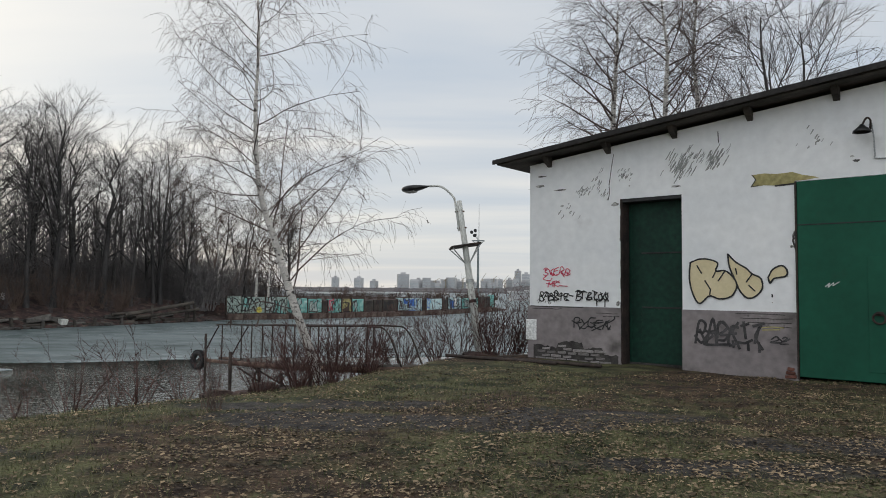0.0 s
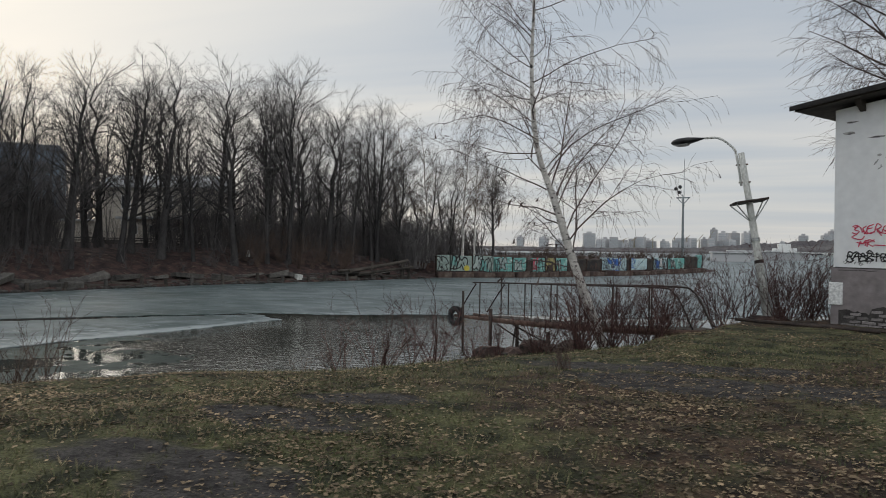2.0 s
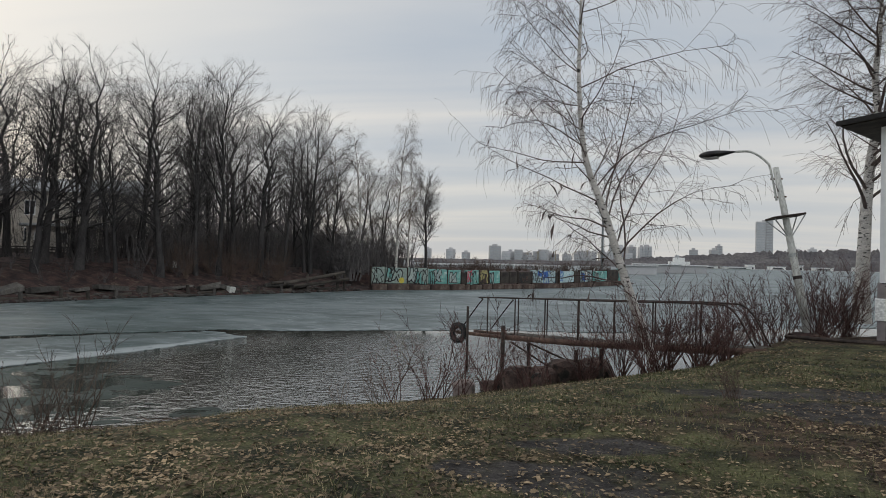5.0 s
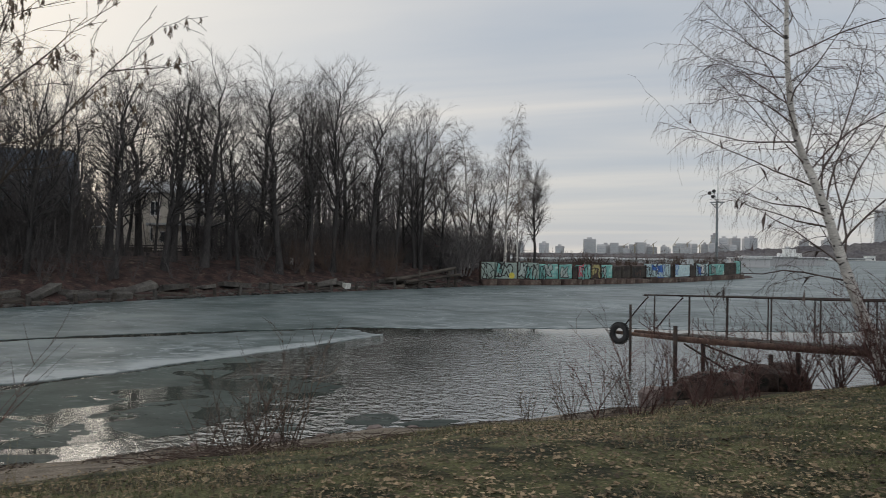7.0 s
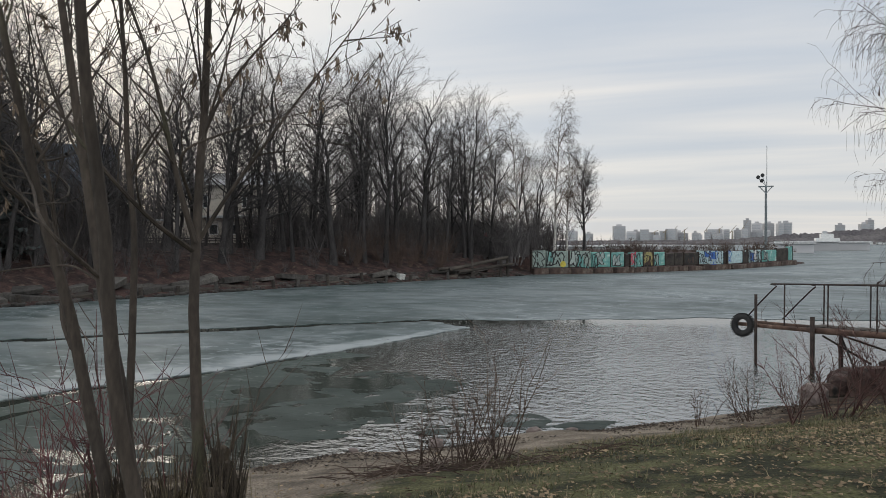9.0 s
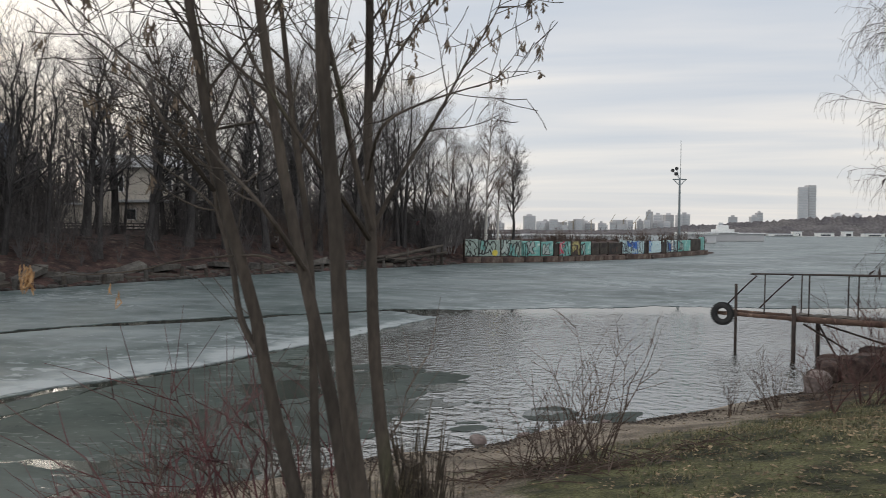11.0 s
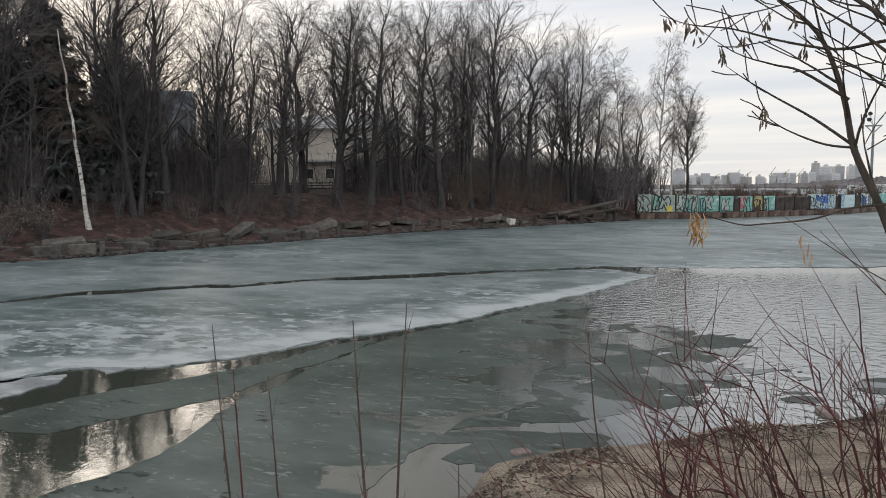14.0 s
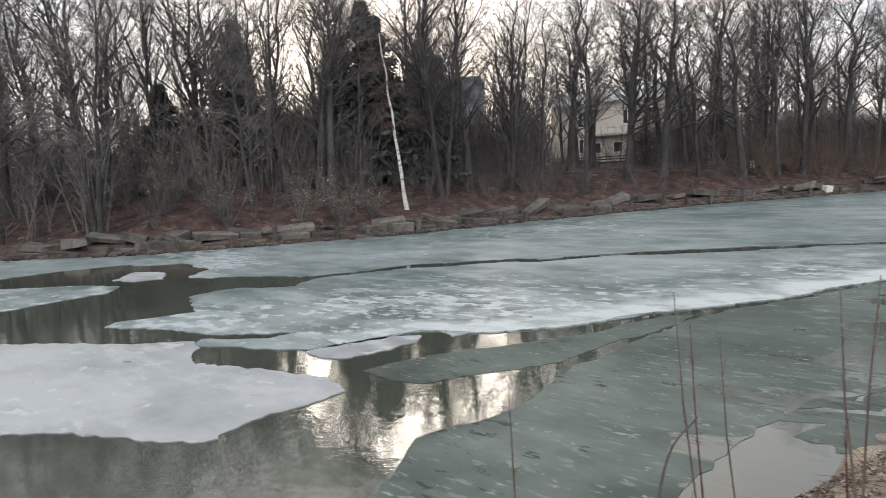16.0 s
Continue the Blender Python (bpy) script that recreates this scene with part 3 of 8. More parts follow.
# ---- mesh helpers ----
class Geo:
    """Loose lists of corners and faces that become one mesh."""

    def __init__(self):
        self.v, self.f = [], []

    def tube(self, pts, rad, n=6, cap=True):
        base, k = len(self.v), len(pts)
        pts = [Vector(p) for p in pts]
        if isinstance(rad, (int, float)):
            rad = [rad] * k
        ref = None
        for i in range(k):
            t = (pts[min(i + 1, k - 1)] - pts[max(i - 1, 0)])
            if t.length < 1e-9:
                t = Vector((0, 0, 1))
            t.normalize()
            if ref is None:
                ref = Vector((1, 0, 0)) if abs(t.x) < 0.7 else Vector((0, 1, 0))
            a = ref - t * ref.dot(t)
            a.normalize()
            ref = a
            c = t.cross(a)
            for j in range(n):
                q = 2 * math.pi * j / n
                self.v.append(pts[i] + (a * math.cos(q) + c * math.sin(q)) * rad[i])
        for i in range(k - 1):
            for j in range(n):
                a, b2 = base + i * n + j, base + i * n + (j + 1) % n
                self.f.append((a, b2, b2 + n, a + n))
        if cap and n > 3:
            self.f.append(tuple(base + j for j in reversed(range(n))))
            self.f.append(tuple(base + (k - 1) * n + j for j in range(n)))
        return self

    def cone(self, p, q, r):
        """One thin straight twig."""
        t = (q - p).normalized()
        a = t.orthogonal().normalized() * r
        c = t.cross(a)
        b = len(self.v)
        self.v += [p + a, p - a * 0.5 + c * 0.87, p - a * 0.5 - c * 0.87, q]
        self.f += [(b, b + 1, b + 3), (b + 1, b + 2, b + 3), (b + 2, b, b + 3)]

    def box(self, x0, y0, z0, x1, y1, z1, m=None):
        base = len(self.v)
        for z in (z0, z1):
            for x, y in ((x0, y0), (x1, y0), (x1, y1), (x0, y1)):
                p = Vector((x, y, z))
                self.v.append(m @ p if m else p)
        for f in ((3, 2, 1, 0), (4, 5, 6, 7), (0, 1, 5, 4), (1, 2, 6, 5), (2, 3, 7, 6), (3, 0, 4, 7)):
            self.f.append(tuple(base + i for i in f))
        return self

    def bevel_box(self, x0, y0, z0, x1, y1, z1, r, m=None, jig=0.0, rng=None):
        """A box with chamfered edges, its corners a little off where jig is given."""
        bm = bmesh.new()
        bmesh.ops.create_cube(bm, size=1)
        for v in bm.verts:
            v.co = Vector(((x0 + x1) / 2 + v.co.x * (x1 - x0), (y0 + y1) / 2 + v.co.y * (y1 - y0), (z0 + z1) / 2 + v.co.z * (z1 - z0)))
            if jig:
                v.co += Vector((rng.uniform(-jig, jig), rng.uniform(-jig, jig), rng.uniform(-jig, jig)))
        bmesh.ops.bevel(bm, geom=bm.edges[:], offset=r, segments=1, affect="EDGES")
        return self.take(bm, m)

    def take(self, bm, m=None):
        base = len(self.v)
        bm.verts.ensure_lookup_table()
        for v in bm.verts:
            self.v.append(m @ v.co if m else v.co.copy())
        for f in bm.faces:
            self.f.append(tuple(base + v.index for v in f.verts))
        bm.free()
        return self

    def prism(self, poly, z0, z1):
        base, n = len(self.v), len(poly)
        self.v += [Vector((x, y, z0)) for x, y in poly] + [Vector((x, y, z1)) for x, y in poly]
        self.f.append(tuple(base + i for i in reversed(range(n))))
        self.f.append(tuple(base + n + i for i in range(n)))
        for i in range(n):
            j = (i + 1) % n
            self.f.append((base + i, base + j, base + n + j, base + n + i))
        return self

    def ribbon(self, pts, w, y=-0.004, t=0.003):
        """A flat painted stroke along points (x, z) of a wall in the plane y."""
        for (ax, az), (bx, bz) in zip(pts, pts[1:]):
            d = math.hypot(bx - ax, bz - az) or 1e-6
            ux, uz = (bx - ax) / d, (bz - az) / d
            nx, nz, e = -uz * w / 2, ux * w / 2, w * 0.35
            base = len(self.v)
            for yy in (y + t, y):
                for px, pz in ((ax - ux * e + nx, az - uz * e + nz), (ax - ux * e - nx, az - uz * e - nz), (bx + ux * e - nx, bz + uz * e - nz), (bx + ux * e + nx, bz + uz * e + nz)):
                    self.v.append(Vector((px, yy, pz)))
            for f in ((7, 6, 5, 4), (0, 1, 5, 4), (1, 2, 6, 5), (2, 3, 7, 6), (3, 0, 4, 7)):
                self.f.append(tuple(base + i for i in f))
            y -= 0.00015
        return self

    def mesh(self, name, material, smooth=False):
        me = bpy.data.meshes.new(name)
        me.from_pydata([tuple(v) for v in self.v], [], self.f)
        me.materials.append(material)
        if smooth:
            me.polygons.foreach_set("use_smooth", [True] * len(me.polygons))
        me.update()
        return me


def part(name, geo, material, parent=None, label="", smooth=False, m=None):
    """One mesh object, under its thing where a parent is given."""
    ob = new(name, geo.mesh(name, material, smooth) if isinstance(geo, Geo) else geo)
    if parent:
        ob.parent = parent
    if m is not None:
        ob.matrix_basis = m
    if label:
        tagged(ob, label)
    return ob


def thing(name, label, category, m=None, group="", kind=""):
    ob = tagged(new(name), label, category, group, kind)
    if m is not None:
        ob.matrix_basis = m
    return ob


def arc(pts, k=6):
    """A smooth line (Catmull-Rom) through a few points."""
    pts = [Vector(p) for p in pts]
    p = [pts[0] * 2 - pts[1], *pts, pts[-1] * 2 - pts[-2]]
    out = []
    for i in range(1, len(p) - 2):
        for j in range(k):
            t = j / k
            out.append(0.5 * ((2 * p[i]) + (p[i + 1] - p[i - 1]) * t + (2 * p[i - 1] - 5 * p[i] + 4 * p[i + 1] - p[i + 2]) * t * t + (3 * p[i] - p[i - 1] - 3 * p[i + 1] + p[i + 2]) * t ** 3))
    out.append(pts[-1])
    return out


def rocky(rng, sx, sy, sz, m=None, geo=None, cut=2, rough=0.22):
    """A boulder: a ball of few faces, dented and flattened."""
    bm = bmesh.new()
    bmesh.ops.create_icosphere(bm, subdivisions=cut, radius=1)
    o = Vector((rng.uniform(-50, 50), rng.uniform(-50, 50), rng.uniform(-50, 50)))
    for v in bm.verts:
        k = 1 + rough * 2 * noise.noise(v.co * 1.1 + o) + rough * noise.noise(v.co * 2.7 + o)
        c = v.co * k
        c = Vector((max(-0.8, min(0.8, c.x)), max(-0.8, min(0.8, c.y)), max(-0.85, min(0.75, c.z))))
        v.co = Vector((c.x * sx, c.y * sy, c.z * sz))
    g = geo or Geo()
    return g.take(bm, m)


# ---- land, water and ice ----
W = -1.45
NEAR_SHORE = [(-40.43, -60.07), (-22.35, -20.2), (-17.14, -4.34), (-16.1, 2.27), (-15.3, 5.4), (-15.05, 6.88), (-14.8, 7.85), (-14.2, 8.56), (-13.6, 9.0), (-12.9, 9.75), (-12.1, 10.35), (-11.4, 11.0), (-10.57, 11.86),
              (-9.46, 12.51), (-8.67, 12.99), (-7.84, 13.88), (-6.33, 15.42), (-5.1, 16.85), (-3.49, 17.84), (-0.95, 18.72), (1.56, 19.55), (5.05, 21.39), (10.04, 25.46), (19.89, 32.31), (59.69, 48.33), (499.57, 90.24)]
FAR_SHORE = [(-120.51, -79.98), (-80.66, -20.1), (-59.06, 0.72), (-48.67, 8.16), (-43.59, 12.18), (-40.61, 17.16), (-38.11, 21.5), (-36.56, 27.83), (-34.72, 33.38), (-31.96, 41.32), (-27.47, 49.18), (-21.77, 60.39), (-21.32, 62.77), (-14.41, 67.45), (-4.16, 80.24), (5.2, 100.29), (6.4, 104.19), (2.4, 114.32), (-10.6, 123.41), (-60.6, 135.6)]
LAND_RISE = [(0, 0), (0.5, 0.1), (1.5, 0.32), (2.5, 0.55), (3.3, 0.78), (4.5, 1.05), (6, 1.32), (8, 1.45), (900, 1.45)]
BANK_RISE = [(-30, -1.5), (-1, -0.5), (0, 0.12), (0.35, 0.3), (1.5, 0.55), (3.5, 1.35), (5.5, 2.1), (7.5, 2.4), (14, 2.5), (40, 2.9), (900, 3.0)]
STEEP = [(-60, 1.0), (-1.8, 1.0), (-0.5, 1.5), (0.5, 2.6), (600, 2.9)]
STEEP_LEFT = [(-600, 1.6), (2.6, 1.6), (4.4, 0.15), (5.6, 0.0), (600, 0.0)]


def shore_distance(P, line):
    """Signed distance of points to a shoreline: positive to the right of its direction."""
    best, sign = np.full(len(P), 1e9), np.ones(len(P))
    L = np.array(line, float)
    for a, b in zip(L, L[1:]):
        d = b - a
        t = np.clip(((P - a) @ d) / (d @ d), 0, 1)
        q = P - (a + t[:, None] * d)
        r = np.hypot(q[:, 0], q[:, 1])
        side = np.where(d[0] * (P[:, 1] - a[1]) - d[1] * (P[:, 0] - a[0]) < 0, 1.0, -1.0)
        near = r < best - 1e-9
        best, sign = np.where(near, r, best), np.where(near, side, sign)
    return best * sign


def table(x, rows):
    return np.interp(x, [r[0] for r in rows], [r[1] for r in rows])


def wobble(P, scale, seed=0.0):
    return np.array([noise.noise((x * scale + seed, y * scale - seed, seed)) for x, y in P])


def land_height(P):
    s = shore_distance(P, NEAR_SHORE)
    k = table(P[:, 0], STEEP) + table(P[:, 1], STEEP_LEFT) * np.clip((-12.1 - P[:, 0]) / 1.2, 0, 1)
    s = s + np.clip(wobble(P, 0.9, 3.0), -0.5, 0.5) * 0.35 * np.exp(-np.abs(s) / 1.5)
    z = W + np.where(s > 0, table(s * k, LAND_RISE), np.maximum(s * 0.28, -1.6))
    z += 0.05 * wobble(P, 0.45, 7.0) * (s > 0.5) + 0.018 * wobble(P, 2.1, 1.0) * (s > 0)
    return z, s


def grow_axis(lo, hi, step, far):
    """Even steps between lo and hi, then ever longer ones out to far."""
    a = list(np.arange(lo, hi + 1e-6, step))
    d, x = step, hi
    while x < far:
        d *= 1.28
        x += d
        a.append(x)
    d, x = step, lo
    while x > -far:
        d *= 1.28
        x -= d
        a.insert(0, x)
    return np.array(a)


ASPHALT = [(-0.6, 7.99, 1.3, 0.55), (1.06, 7.77, 1.2, 0.5), (2.03, 8.47, 1.3, 0.45), (-1.52, 8.17, 1.1, 0.5), (-1.03, 9.17, 1.4, 0.4), (-4.3, 5.33, 0.85, 0.4), (-4.53, 4, 1.1, 0.35), (-3.75, 3.58, 0.9, 0.3), (-4.81, 5.42, 0.5, 0.3), (-4.13, 6.2, 0.7, 0.3), (-9.18, 4.48, 0.7, 0.3), (-2.16, 9.03, 1.2, 0.35), (2.7, 6.24, 1.6, 0.3), (4.59, 7.07, 1.8, 0.4)]


def build_ground():
    xs, ys = grow_axis(-17.5, 9.0, 0.13, 900), grow_axis(0.0, 21.0, 0.13, 900)
    X, Y = np.meshgrid(xs, ys)
    P = np.stack([X.ravel(), Y.ravel()], 1)
    z, s = land_height(P)
    nx, ny = len(xs), len(ys)
    me = bpy.data.meshes.new("ground")
    faces = [(j * nx + i, j * nx + i + 1, (j + 1) * nx + i + 1, (j + 1) * nx + i) for j in range(ny - 1) for i in range(nx - 1)]
    me.from_pydata(np.column_stack([P, z]).tolist(), [], faces)
    tar = np.zeros(len(P))
    for x, y, a, b in ASPHALT:
        q = ((P[:, 0] - x) / a) ** 2 + ((P[:, 1] - y) / b) ** 2
        tar = np.maximum(tar, np.clip(1.15 - 0.7 * q, 0, 0.68))
    tar *= 0.95 * (s > 3)
    sand = np.clip(1.15 - s / 3.0, 0, 1) * (s > -2) * np.clip((-5.5 - P[:, 0]) / 3, 0, 1)
    sand = np.maximum(sand, np.clip(1 - ((P[:, 0] + 12.9) / 3.0) ** 2 - ((P[:, 1] - 7.3) / 2.4) ** 2, 0, 1))
    damp = np.clip(0.6 + 0.6 * wobble(P, 0.3, 5.0) + 0.25 * np.exp(-((s - 5.0) / 3.0) ** 2), 0, 0.85)
    drift = 2.6 * wobble(P, 0.4, 7.0) + 1.2 * wobble(P, 1.3, 3.0)
    damp = np.maximum(damp, 0.75 * np.clip((-4.4 - P[:, 0] + drift) / 2.6, 0, 1))
    damp -= 0.16 * np.clip((P[:, 0] + 1.7 + drift) / 3, 0, 1) * np.clip((P[:, 1] - 6.3 + drift) / 2.4, 0, 1)
    damp -= 0.25 * np.exp(-((P[:, 0] + 4.4) / 2.2) ** 2 - ((P[:, 1] - 6.2) / 2.4) ** 2)
    damp = np.clip(damp, 0, 0.85) * (s > 1.6)
    for key, val in (("asphalt", tar), ("sand", sand), ("grass", damp)):
        at = me.attributes.new(key, "FLOAT", "POINT")
        at.data.foreach_set("value", val.astype(np.float32))
    me.materials.append(M["ground"])
    me.polygons.foreach_set("use_smooth", [True] * len(me.polygons))
    return tagged(new("ground", me), "brown trodden ground with grass, worn asphalt and fallen leaves", "ground", kind="structure")


build_ground()


def ground_z(x, y):
    z, _ = land_height(np.array([[x, y]], float))
    return float(z[0])


def build_far_bank():
    xs, ys = np.concatenate([np.arange(-160, -60, 5.0), np.arange(-60, 12, 0.5), np.arange(12, 16, 1.0)]), np.concatenate([np.arange(-60, 4, 3.0), np.arange(4, 72, 0.5), np.arange(72, 126, 1.5)])
    X, Y = np.meshgrid(xs, ys)
    P = np.stack([X.ravel(), Y.ravel()], 1)
    s = -shore_distance(P, FAR_SHORE)
    quay = np.clip((P[:, 1] - 59.5) / 4, 0, 1)
    low = np.where(s > 0, np.interp(s, [0, 2.2, 4.2], [0.1, 0.3, 1.55]), np.maximum(s * 0.8, -2.5))
    z = table(s, BANK_RISE) * (1 - quay) + low * quay
    z = W + z + np.where(s > np.where(quay > 0.5, 4.5, 1.5), 0.28 * wobble(P, 0.3, 2.0) + 0.12 * wobble(P, 1.1, 9.0), 0) * (1 - 0.5 * quay)
    nx, ny = len(xs), len(ys)
    keep = s.reshape(ny, nx) > -4
    me = bpy.data.meshes.new("far_bank")
    faces = [(j * nx + i, j * nx + i + 1, (j + 1) * nx + i + 1, (j + 1) * nx + i) for j in range(ny - 1) for i in range(nx - 1) if keep[j:j + 2, i:i + 2].any()]
    me.from_pydata(np.column_stack([P, z]).tolist(), [], faces)
    me.materials.append(M["litter"])
    me.polygons.foreach_set("use_smooth", [True] * len(me.polygons))
    tagged(new("ground_far_bank", me), "far bank covered in reddish brown leaf litter", "bank", kind="structure")


build_far_bank()


def bank_z(x, y):
    P = np.array([[x, y]], float)
    s = -shore_distance(P, FAR_SHORE)
    quay = min(1, max(0, (y - 59.5) / 4))
    return W + float(table(s, BANK_RISE)[0]) * (1 - quay) + 1.55 * quay


me = Geo()
me.v = [Vector((x, y, W - 0.035)) for x, y in ((-900, -200), (1500, -200), (1500, 2200), (-900, 2200))]
me.f = [(0, 1, 2, 3)]
tagged(part("water", me, M["water"]), "dark open lake water with small ripples", "water", kind="structure")


def ragged(poly, rng, step=0.5, amp=0.16, keep=()):
    """A polygon whose edges are cut into short, uneven pieces."""
    out = []
    for i, a in enumerate(poly):
        a, b = Vector(a), Vector(poly[(i + 1) % len(poly)])
        d = (b - a).length
        k = max(1, int(d / step * 2.6)) if d < 60 else 1
        nrm = Vector((-(b - a).y, (b - a).x)).normalized()
        for j in range(k):
            p = a.lerp(b, j / k)
            if d < 60:
                p = p + nrm * (amp * 2.2 * noise.noise((p.x * 0.8, p.y * 0.8, 4.0)) + amp * 0.9 * noise.noise((p.x * 4.0, p.y * 4.0, 1.0)) + rng.uniform(-amp, amp) * 0.4)
            out.append((p.x, p.y))
    return out


def ice_sheet(name, poly, material, label, top=W - 0.02, thick=0.07, seed=1, step=0.45, amp=0.16, kind="", group=""):
    rng = random.Random(seed)
    g = Geo().prism(ragged(poly, rng, step, amp), top - thick, top)
    return tagged(part(name, g, material), label, "ice", group, kind)


POOL_EDGE = [(-23.23, 21.3), (-20.33, 23.72), (-17.37, 26.09), (-13.64, 27.16), (-9.57, 28.76), (-7.58, 30.01), (-3.36, 30.29), (0.06, 31.27), (2.85, 33.58), (5.84, 35.29), (13.81, 39.32), (39.7, 50.37), (129.63, 60.31)]
CRACK = [(-61.03, 1.74), (-46.6, 5.0), (-41.0, 6.24), (-41.0, 8.0), (-40.3, 10.2), (-37.4, 11.7), (-35.55, 11.06), (-34.3, 9.9), (-32.8, 10.8), (-30.4, 12.15), (-29.1, 15.4), (-27.2, 17.4), (-26.45, 17.5), (-25.3, 19.35)]
ice_sheet("ice_sheet", [(-150, -20)] + CRACK + POOL_EDGE + [(1500, 300), (1500, 1500), (-300, 1500), (-300, -20)], M["ice"], "wide grey-green sheet of lake ice with white streaks", seed=3, kind="structure")
FRONT = [(-15.36, 24.2), (-16.2, 21.1), (-17.05, 18.45), (-17.9, 16.2), (-18.35, 14.7), (-19.2, 13.2), (-19.9, 12.1), (-20.25, 11.0), (-20.85, 10.1), (-21.4, 9.45), (-22.3, 9.05), (-22.65, 8.5), (-22.85, 7.4)]
floe = ice_sheet("ice_floe", [(-30.65, 8.3), (-30.7, 9.4), (-29.4, 10.65), (-30.1, 11.85), (-28.8, 14.6), (-26.95, 16.75), (-26.2, 16.95), (-24.98, 18.85), (-22.65, 20.5), (-20.2, 23.1), (-17.3, 25.4)] + FRONT + [(-23.1, 6.95), (-24.1, 6.3), (-25.05, 5.98), (-25.46, 6.12), (-24.5, 6.98), (-24.4, 7.6), (-25.3, 6.95), (-26.4, 6.35), (-28.6, 5.45), (-28.85, 5.8), (-28.4, 7.4)], M["ice"], "long grey-green ice floe edged with white", seed=5, amp=0.1, group="ice floes")


def rim(line, width, seed, floe, z=W - 0.014):
    """The whiter, drier ice along a floe's edge, thinning out inwards."""
    rng = random.Random(seed)
    pts = [p.xy for p in arc([(*p, 0) for p in line], 12)]
    v, f, fade, k = [], [], [], 9
    for i, p in enumerate(pts):
        d = pts[min(len(pts) - 1, i + 1)] - pts[max(0, i - 1)]
        n = Vector((-d.y, d.x)).normalized()
        w = width * (0.35 + 0.65 * math.sin(math.pi * (i + 0.5) / len(pts))) * (1 + 0.5 * noise.noise((i * 0.15, seed, 0)))
        e = 0.09 * noise.noise((p.x * 1.3, p.y * 1.3, 1)) + rng.uniform(-0.03, 0.03)
        for j in range(k + 1):
            q = p - n * (w * j / k + e)
            v.append((q.x, q.y, z + 0.00004 * i + (0.0 if j < k else -0.004)))
            fade.append(1 - j / k)
        v.append((p.x - n.x * e, p.y - n.y * e, z - 0.05))
        fade.append(1)
    s = k + 2
    for i in range(len(pts) - 1):
        for j in range(k):
            f.append((i * s + j, (i + 1) * s + j, (i + 1) * s + j + 1, i * s + j + 1))
        f.append((i * s + k + 1, (i + 1) * s + k + 1, (i + 1) * s, i * s))
    me = bpy.data.meshes.new("rim")
    me.from_pydata(v, [], f)
    at = me.attributes.new("fade", "FLOAT", "POINT")
    at.data.foreach_set("value", np.array(fade, np.float32))
    me.materials.append(M["ice_rim"])
    return part("rim", me, None, floe, "whitish dry ice rim")


rim(FRONT, 2.1, 4, floe)
ice_sheet("ice_floe", [(-31.5, -2.8), (-30.2, 1.5), (-28.7, 3.6), (-27.3, 4.7), (-25.5, 5.95), (-24.7, 5.7), (-24.05, 5.4), (-23.0, 5.65), (-22.15, 6.05), (-21.4, 6.2), (-20.75, 5.95), (-20.65, 5.3), (-20.6, 4.7), (-20.4, 3.95), (-20.6, 3.7), (-21.1, 3.35), (-22.1, 2.9), (-22.95, 2.35), (-24.9, 0.3), (-27.0, -2.8)], M["ice_white"], "pale bluish-white ice floe", seed=8, amp=0.09, step=0.3, group="ice floes")
ice_sheet("ice_floe", [(-21.3, 6.7), (-21.25, 7.3), (-20.9, 8.2), (-20.4, 9.1), (-20.0, 10.05), (-19.6, 11.45), (-19.3, 12.4), (-19.0, 12.6), (-18.98, 11.4), (-19.05, 10.8), (-19.2, 10.35), (-19.15, 8.7), (-19.55, 7.95), (-20.1, 6.75), (-20.6, 6.65)], M["ice_grey"], "wet grey ice floe", seed=9, amp=0.05, step=0.25, group="ice floes", top=W - 0.028)
ice_sheet("ice_floe", [(-23.0, 6.85), (-22.95, 7.5), (-22.55, 8.3), (-22.2, 8.7), (-21.9, 8.3), (-21.9, 7.75), (-22.0, 7.0), (-22.5, 6.75)], M["ice_white"], "small white ice floe", seed=10, amp=0.06, step=0.25, group="ice floes")
ice_sheet("ice_floe", [(-22.05, 9.1), (-21.75, 9.7), (-21.45, 9.5), (-21.67, 8.95)], M["ice_white"], "small white ice floe", seed=11, amp=0.05, step=0.2, group="ice floes")
ice_sheet("ice_floe", [(-36.2, 8.3), (-37.6, 9.55), (-36.25, 10.05), (-34.8, 9.35), (-35.1, 8.6)], M["ice_white"], "small white ice floe", seed=12, amp=0.08, step=0.25, group="ice floes")
ice_sheet("ice_floe", [(-41.5, 3.9), (-38.0, 5.6), (-36.3, 7.0), (-34.6, 8.0), (-33.5, 7.2), (-33.3, 5.5), (-33.2, 4.6), (-37.5, 2.6)], M["ice"], "narrow grey ice floe", seed=13, amp=0.1, step=0.3, group="ice floes")
